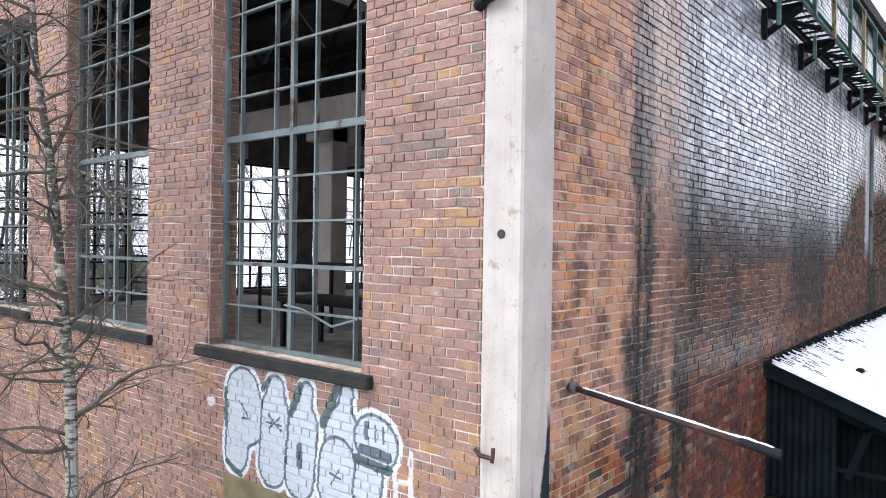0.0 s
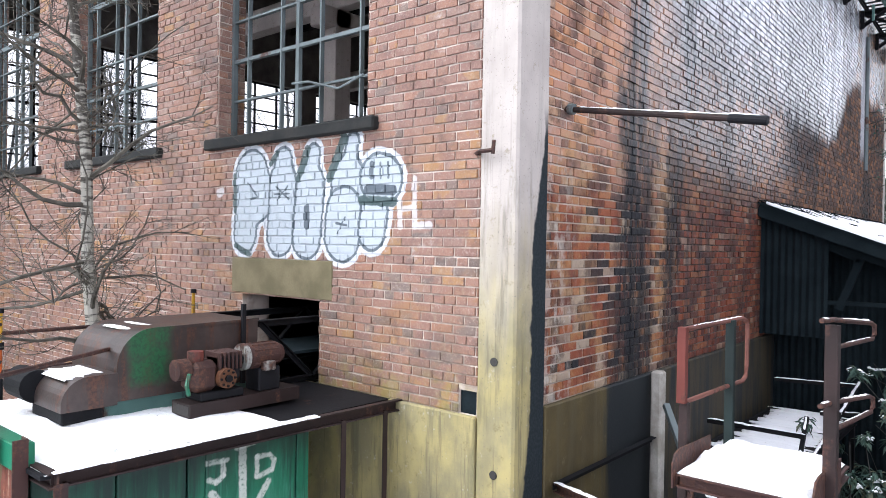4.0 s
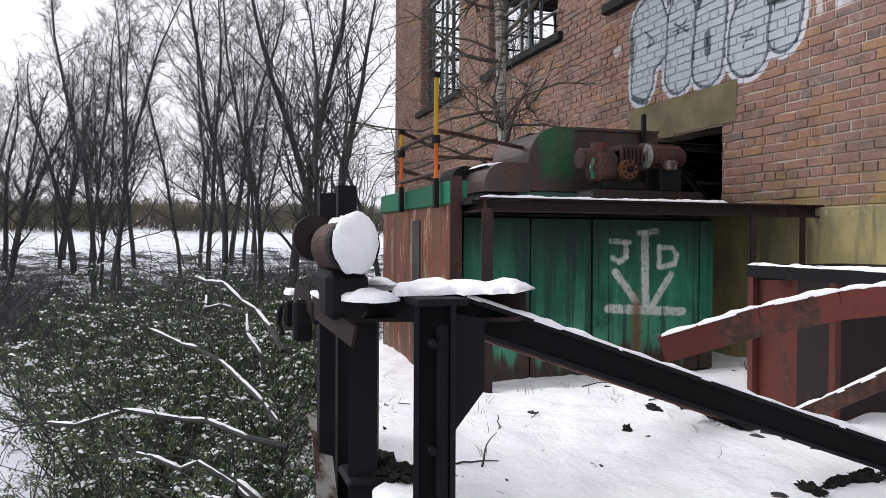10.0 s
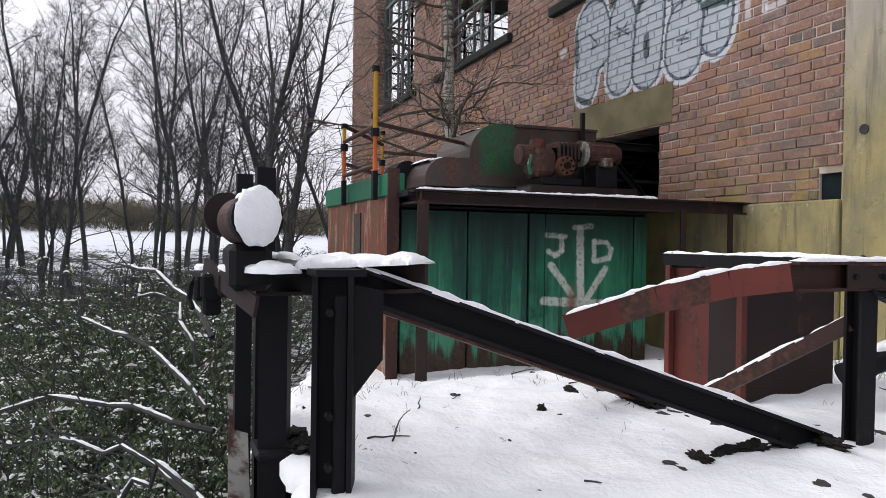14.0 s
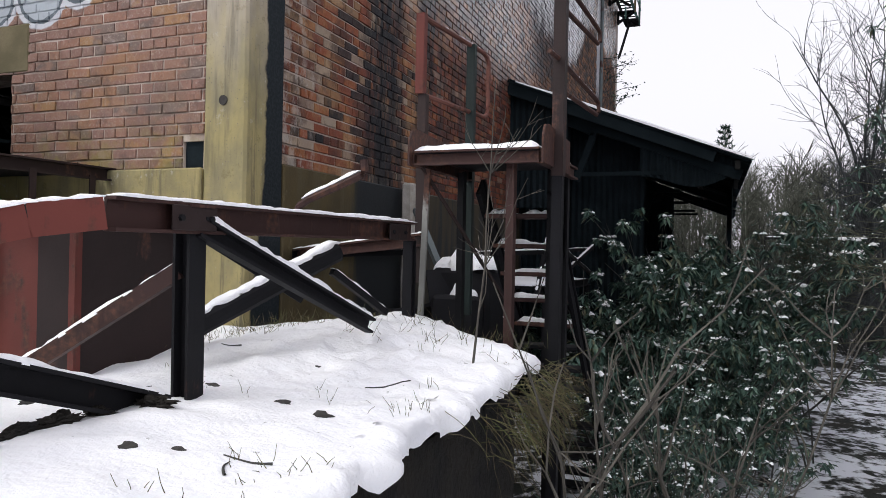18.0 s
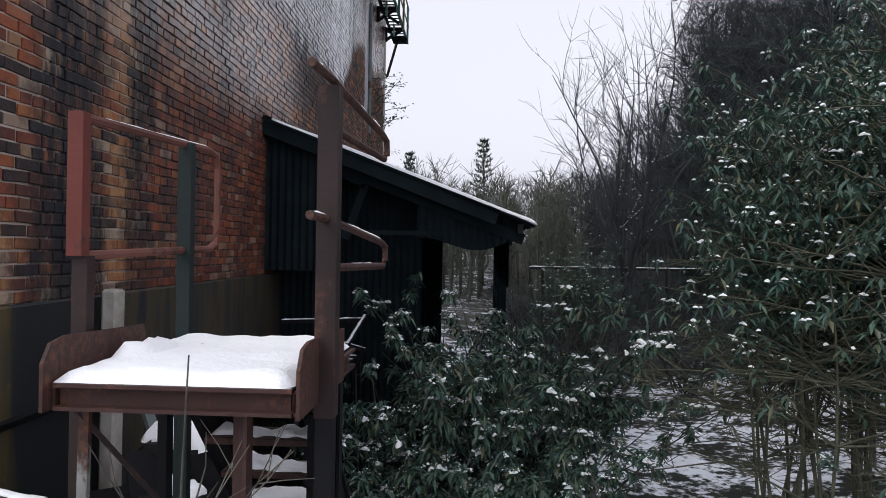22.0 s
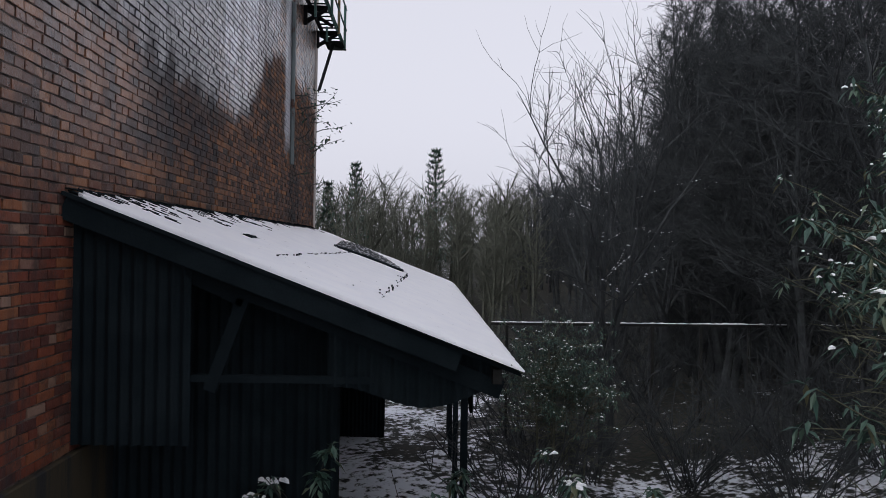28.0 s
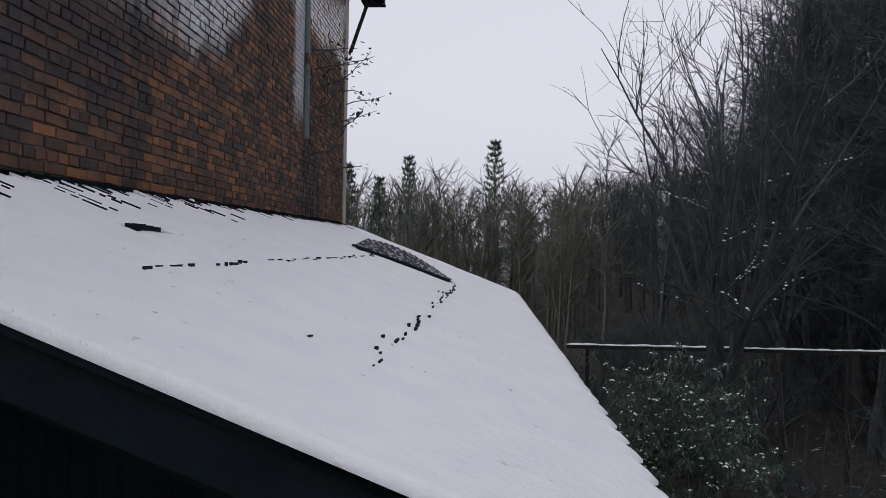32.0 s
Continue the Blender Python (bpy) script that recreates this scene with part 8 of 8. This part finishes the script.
def far_woods():
    rnd = random.Random(21)
    pale, dusk = Wood(), Wood()
    spots = []
    for k in range(420):
        spots.append((rnd.uniform(-26, 26), rnd.uniform(38, 80), rnd.uniform(5.6, 8.4)))
    for k in range(150):
        spots.append((rnd.uniform(10, 60), rnd.uniform(16, 70), rnd.uniform(7, 11)))
    for x, y, h in spots:
        b = stand(x, y)
        tp = crooked(rnd, b, Vector((0, 0, 1)), h, 4, 0.06)
        w = dusk if x > 9.5 and y < 72 else pale
        w.limb(tp, 0.11, 0.02, 4)
        for q in range(30):
            f = rnd.uniform(0.15, 1.0) * 4
            p = tp[min(3, int(f))].lerp(tp[min(4, int(f) + 1)], min(1, f - min(3, int(f))))
            a = rnd.uniform(0, 6.283)
            d = Vector((math.cos(a), math.sin(a), rnd.uniform(0.6, 1.8))).normalized()
            ln = h * rnd.uniform(0.12, 0.3)
            bp = crooked(rnd, p, d, ln, 2, 0.15)
            w.limb(bp, 0.030, 0.012, 3)
            for _ in range(4):
                w.limb(crooked(rnd, bp[1], (d + Vector((rnd.gauss(0, 0.6), rnd.gauss(0, 0.6), rnd.gauss(0, 0.5)))).normalized(), ln * 0.5, 1, 0.1), 0.018, 0.008, 3)
    hedge = Wood()
    for k in range(760):
        a, d = radians(rnd.uniform(150, 216)), rnd.uniform(60, 68)
        b = stand(3 + d * math.cos(a), -4.6 + d * math.sin(a))
        h = rnd.uniform(1.9, 3.0)
        for q in range(9):
            v = Vector((rnd.gauss(0, 0.35), rnd.gauss(0, 0.35), 1)).normalized()
            tp = crooked(rnd, b + Vector((rnd.gauss(0, 0.4), rnd.gauss(0, 0.4), 0)), v, h * rnd.uniform(0.7, 1.0), 2, 0.1)
            hedge.limb(tp, 0.035, 0.014, 3)
            for _ in range(3):
                hedge.limb(crooked(rnd, tp[1], (v + Vector((rnd.gauss(0, 0.6), rnd.gauss(0, 0.6), rnd.gauss(0, 0.4)))).normalized(), h * 0.4, 1, 0.1), 0.020, 0.010, 3)
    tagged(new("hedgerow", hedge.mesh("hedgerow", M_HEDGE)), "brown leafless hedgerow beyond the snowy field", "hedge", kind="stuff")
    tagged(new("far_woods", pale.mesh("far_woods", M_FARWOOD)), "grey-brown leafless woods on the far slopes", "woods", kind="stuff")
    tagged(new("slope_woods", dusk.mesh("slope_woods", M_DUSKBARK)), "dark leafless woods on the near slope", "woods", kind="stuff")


far_woods()

# the long snow-topped rail at the wood's edge
fl = thing("field_fence", (11, 18.5, -1.9), "long low fence rail with a line of snow", "fence")
for k in range(9):
    part("post", bar((4.6 + 1.2 * k, 18.5, -2.2), (4.6 + 1.2 * k, 18.5, 1.06), rect(0.07, 0.07)), M_TIMBER, fl)
part("rail", bar((4.2, 18.5, 1.06), (14.6, 18.5, 1.10), rect(0.06, 0.07)), M_TIMBER, fl)
solo("lying_snow", heap((4.2, 18.5, 1.095), (14.5, 18.5, 1.135), 0.07, 0.035, 300, step=0.10), M_SNOW, "line of snow along the fence rail", "snow", kind="stuff", smooth=True)


# creeper sprigs on the far corner, fallen branches, grass tufts
def sprigs():
    rnd = random.Random(3)
    w, lv, lf = Wood(), [], []
    for k in range(16):
        p = Vector((-0.3, rnd.uniform(16.3, 19.4), rnd.uniform(4.2, 6.2)))
        d = Vector((1, rnd.uniform(-0.2, 0.8), rnd.uniform(0.0, 0.8))).normalized()
        pts = crooked(rnd, p, d, rnd.uniform(0.4, 1.1), 5, 0.2)
        w.limb(pts, 0.012, 0.004, 4)
        for q in range(12):
            c = pts[rnd.randint(2, 5)] + Vector((rnd.gauss(0, 0.06), rnd.gauss(0, 0.06), rnd.gauss(0, 0.06)))
            e = Vector((rnd.gauss(0, 1), rnd.gauss(0, 1), rnd.gauss(-0.3, 0.6))).normalized() * 0.10
            s = e.cross(Vector((0.3, 0.2, 1))).normalized() * 0.03
            o = len(lv)
            lv += [tuple(c), tuple(c + e * 0.5 + s), tuple(c + e), tuple(c + e * 0.5 - s)]
            lf.append((o, o + 1, o + 2, o + 3))
    t = thing("wall_creeper", (-0.3, 17.5, 4), "dark leafy shrub growing out of the wall", "plant")
    for nm, me in (("branchwork", w.mesh("branchwork", M_BARK)), ("leaves", None)):
        if me is None:
            me = bpy.data.meshes.new("leaves")
            me.from_pydata(lv, [], lf)
            me.materials.append(M_LEAF)
        me.transform(Matrix.Translation((0.3, -17.5, -4)))
        ob = new(nm, me)
        ob.parent = t
        ob["kind"] = "stuff"


sprigs()


def litter():
    """Dead grass and twigs that poke through the terrace snow."""
    rnd = random.Random(12)
    w = Wood()
    for k in range(620):
        x, y = rnd.uniform(-1.2, 2.25), rnd.uniform(-4.1, -0.2)
        if noise.noise(Vector((x * 1.7, y * 1.7, 0.5))) < 0.05 and y < -1.0:
            continue
        edge = rnd.random()
        if edge < 0.45:
            y = rnd.uniform(-0.9, -0.15)
        elif edge < 0.6:
            x = rnd.uniform(1.95, 2.3)
        z = terrace_height(x, y) - 0.01
        for q in range(rnd.randint(1, 4)):
            d = Vector((rnd.gauss(0, 0.5), rnd.gauss(0, 0.5), 1)).normalized()
            w.limb(crooked(rnd, Vector((x + rnd.gauss(0, 0.02), y + rnd.gauss(0, 0.02), z)), d, rnd.uniform(0.02, 0.075) * (1.8 if y > -0.9 else 1.0), 2, 0.25), 0.0016, 0.0008, 3)
    tagged(new("dead_grass", w.mesh("dead_grass", M_GRASS)), "sparse dead grass and stalks in the snow", "grass", kind="stuff")
    g = Wood()
    for k in range(460):
        y = rnd.gauss(-0.80, 0.33)
        x = 2.33 + rnd.gauss(0, 0.05)
        d = Vector((rnd.uniform(0.2, 1.0), rnd.gauss(0, 0.3), rnd.uniform(-0.6, 0.5))).normalized()
        g.limb(crooked(rnd, Vector((x, y, rnd.uniform(-0.30, -0.02))), d, rnd.uniform(0.10, 0.26), 4, 0.15, -0.30), 0.0018, 0.0008, 3)
    tagged(new("bank_grass", g.mesh("bank_grass", M_GRASS)), "yellowed grass hanging over the terrace edge", "grass", kind="stuff")
    for k in range(26):
        x, y = rnd.uniform(-0.8, 2.1), rnd.uniform(-3.9, -0.5)
        a = rnd.uniform(0, 6.283)
        p = Vector((x, y, terrace_height(x, y) + 0.004))
        tw = Wood()
        pts = crooked(rnd, p, Vector((math.cos(a), math.sin(a), 0.05)), rnd.uniform(0.06, 0.24), 5, 0.22)
        for q in pts[1:]:
            q.z = max(q.z, terrace_height(q.x, q.y) + 0.002)
        tw.limb(pts, 0.0045, 0.002, 4)
        me = tw.mesh("twig", M_BARK)
        me.transform(Matrix.Translation(-p))
        ob = new("twig", me)
        ob.location = p
        tagged(ob, "short dark twig lying on the snow", "twig", "twigs on the snow")
    for k in range(30):
        x, y = rnd.uniform(-0.8, 2.0), rnd.uniform(-3.9, -0.9)
        bm = bmesh.new()
        bmesh.ops.create_icosphere(bm, subdivisions=2, radius=rnd.uniform(0.010, 0.026))
        for v in bm.verts:
            v.co = Vector((v.co.x * 1.4, v.co.y, v.co.z * 0.5)) * (1 + 0.8 * noise.noise(v.co * 60 + Vector((k, 0, 0))))
        bm.transform(Matrix.Translation((x, y, terrace_height(x, y) - 0.004)))
        solo("stone", bm, M_DARKWALL, "small dark stone poking through the snow", "stone", "stones in the snow")


m = Mat("dead_grass", 0.9)
M_GRASS = m.color(m.ramp(m.island(), [(0.0, (0.11, 0.085, 0.045)), (0.5, (0.06, 0.052, 0.03)), (0.8, (0.075, 0.090, 0.028)), (1.0, (0.17, 0.14, 0.07))])).m
litter()


def bare_earth():
    rnd = random.Random(17)
    for k, (x, y, rx, ry) in enumerate(((1.34, -2.44, 0.05, 0.028), (1.36, -2.60, 0.028, 0.07), (1.42, -2.28, 0.06, 0.04), (1.37, -2.74, 0.018, 0.05), (0.57, -2.50, 0.10, 0.045), (0.63, -2.46, 0.05, 0.05), (0.66, -4.13, 0.10, 0.05), (0.80, -4.12, 0.09, 0.06), (0.50, -2.98, 0.022, 0.016), (0.33, -2.72, 0.05, 0.012), (1.37, -2.85, 0.05, 0.018))):
        bm = bmesh.new()
        bmesh.ops.create_icosphere(bm, subdivisions=4, radius=1.0)
        for v in bm.verts:
            n = 1 + 0.7 * noise.noise(v.co * 2.6 + Vector((k * 3, 0, 0))) + 0.45 * noise.noise(v.co * 7)
            v.co = Vector((v.co.x * rx * n, v.co.y * ry * n, v.co.z * 0.022 * n))
        bm.transform(Matrix.Translation((x, y, terrace_height(x, y) + 0.004)))
        solo("earth_clod", bm, M_SOIL, "clod of bare dark earth showing through the snow", "earth", "earth clods in the snow")


bare_earth()


def fallen_branches():
    rnd = random.Random(30)
    for k, (a, b) in enumerate((((-0.51, -4.33, -0.28), (-1.61, -5.8, -0.27)), ((-0.71, -4.36, -0.17), (-1.89, -5.08, 0.19)), ((-0.9, -4.3, 0.2), (-2.06, -4.89, 0.56)), ((-1.31, -4.35, -0.02), (-2.02, -4.75, 0.44)), ((-0.13, -4.42, -0.47), (-1.1, -5.2, -0.36)), ((0.1, -4.35, -0.37), (-0.4, -4.85, -0.52)))):
        a, b = Vector(a), Vector(b)
        w = Wood()
        pts = [a.lerp(b, i / 7) + Vector((0, 0, 0.12 * math.sin(i * 0.45))) + Vector((rnd.gauss(0, 0.03), rnd.gauss(0, 0.03), rnd.gauss(0, 0.03))) for i in range(8)]
        w.limb(pts, 0.017, 0.006, 6)
        for q in range(9):
            i = rnd.randint(2, 7)
            w.limb(crooked(rnd, pts[i], ((b - a).normalized() + Vector((rnd.gauss(0, 0.5), rnd.gauss(0, 0.5), rnd.gauss(0.1, 0.5)))).normalized(), rnd.uniform(0.3, 0.9), 4, 0.15), 0.007, 0.002, 3)
        t = thing("fallen_branch", a, "fallen bare branch with snow lying along it", "branch", "fallen branches")
        me = w.mesh("wood", M_BARK)
        me.transform(Matrix.Translation(-a))
        ob = new("branchwork", me)
        ob.parent = t
        ob["kind"] = "stuff"
        for i in range(7):
            if (i * 5 + k * 3) % 6 == 0:
                continue
            solo("lying_snow", heap(pts[i] + Vector((0, 0, 0.012)), pts[i + 1] + Vector((0, 0, 0.010)), 0.020, 0.011, 400 + 9 * k + i), M_SNOW, "line of snow on a fallen branch", "snow", kind="stuff", smooth=True)


fallen_branches()

# ---- single bricks nearest the corner ----
def single_bricks(items, place, parent, material):
    meshes = {}
    for a, b, z0, z1, p in items[:300]:
        key = round(b - a, 3)
        if key not in meshes:
            w, h, c, q = (b - a) / 2, (z1 - z0) / 2, 0.004, 0.011
            vs = []
            for d, s in ((-0.02, 0.0), (q - c, 0.0), (q, c)):
                vs += [(-w + s, -h + s, d), (w - s, -h + s, d), (w - s, h - s, d), (-w + s, h - s, d)]
            fs = [(r + i, r + (i + 1) % 4, r + 4 + (i + 1) % 4, r + 4 + i) for r in (0, 4) for i in range(4)] + [(8, 9, 10, 11)]
            me = bpy.data.meshes.new("brick")
            me.from_pydata(vs, [], fs)
            me.materials.append(material)
            meshes[key] = me
        o = Vector(place(0, 0, 0))
        ex, ez, ew = (Vector(place(*k)) - o for k in ((1, 0, 0), (0, 1, 0), (0, 0, 1)))
        ob = new("brick", meshes[key])
        ob.parent = parent
        rot = Matrix((ex, ez, ew)).transposed().to_4x4()
        ob.matrix_local = Matrix.Translation(place((a + b) / 2, (z0 + z1) / 2, p)) @ rot


single_bricks(FRONT_NEAR, front, wall_south, M_LOOSE)
single_bricks(SIDE_NEAR, sidew, wall_east, M_SIDE_LOOSE)
if len(FRONT_NEAR) > 300:
    brick_field("bricks", FRONT_NEAR[300:], front, wall_south, M_BRICK)["kind"] = "stuff"
if len(SIDE_NEAR) > 300:
    brick_field("bricks", SIDE_NEAR[300:], sidew, wall_east, M_SIDE_BRICK)["kind"] = "stuff"
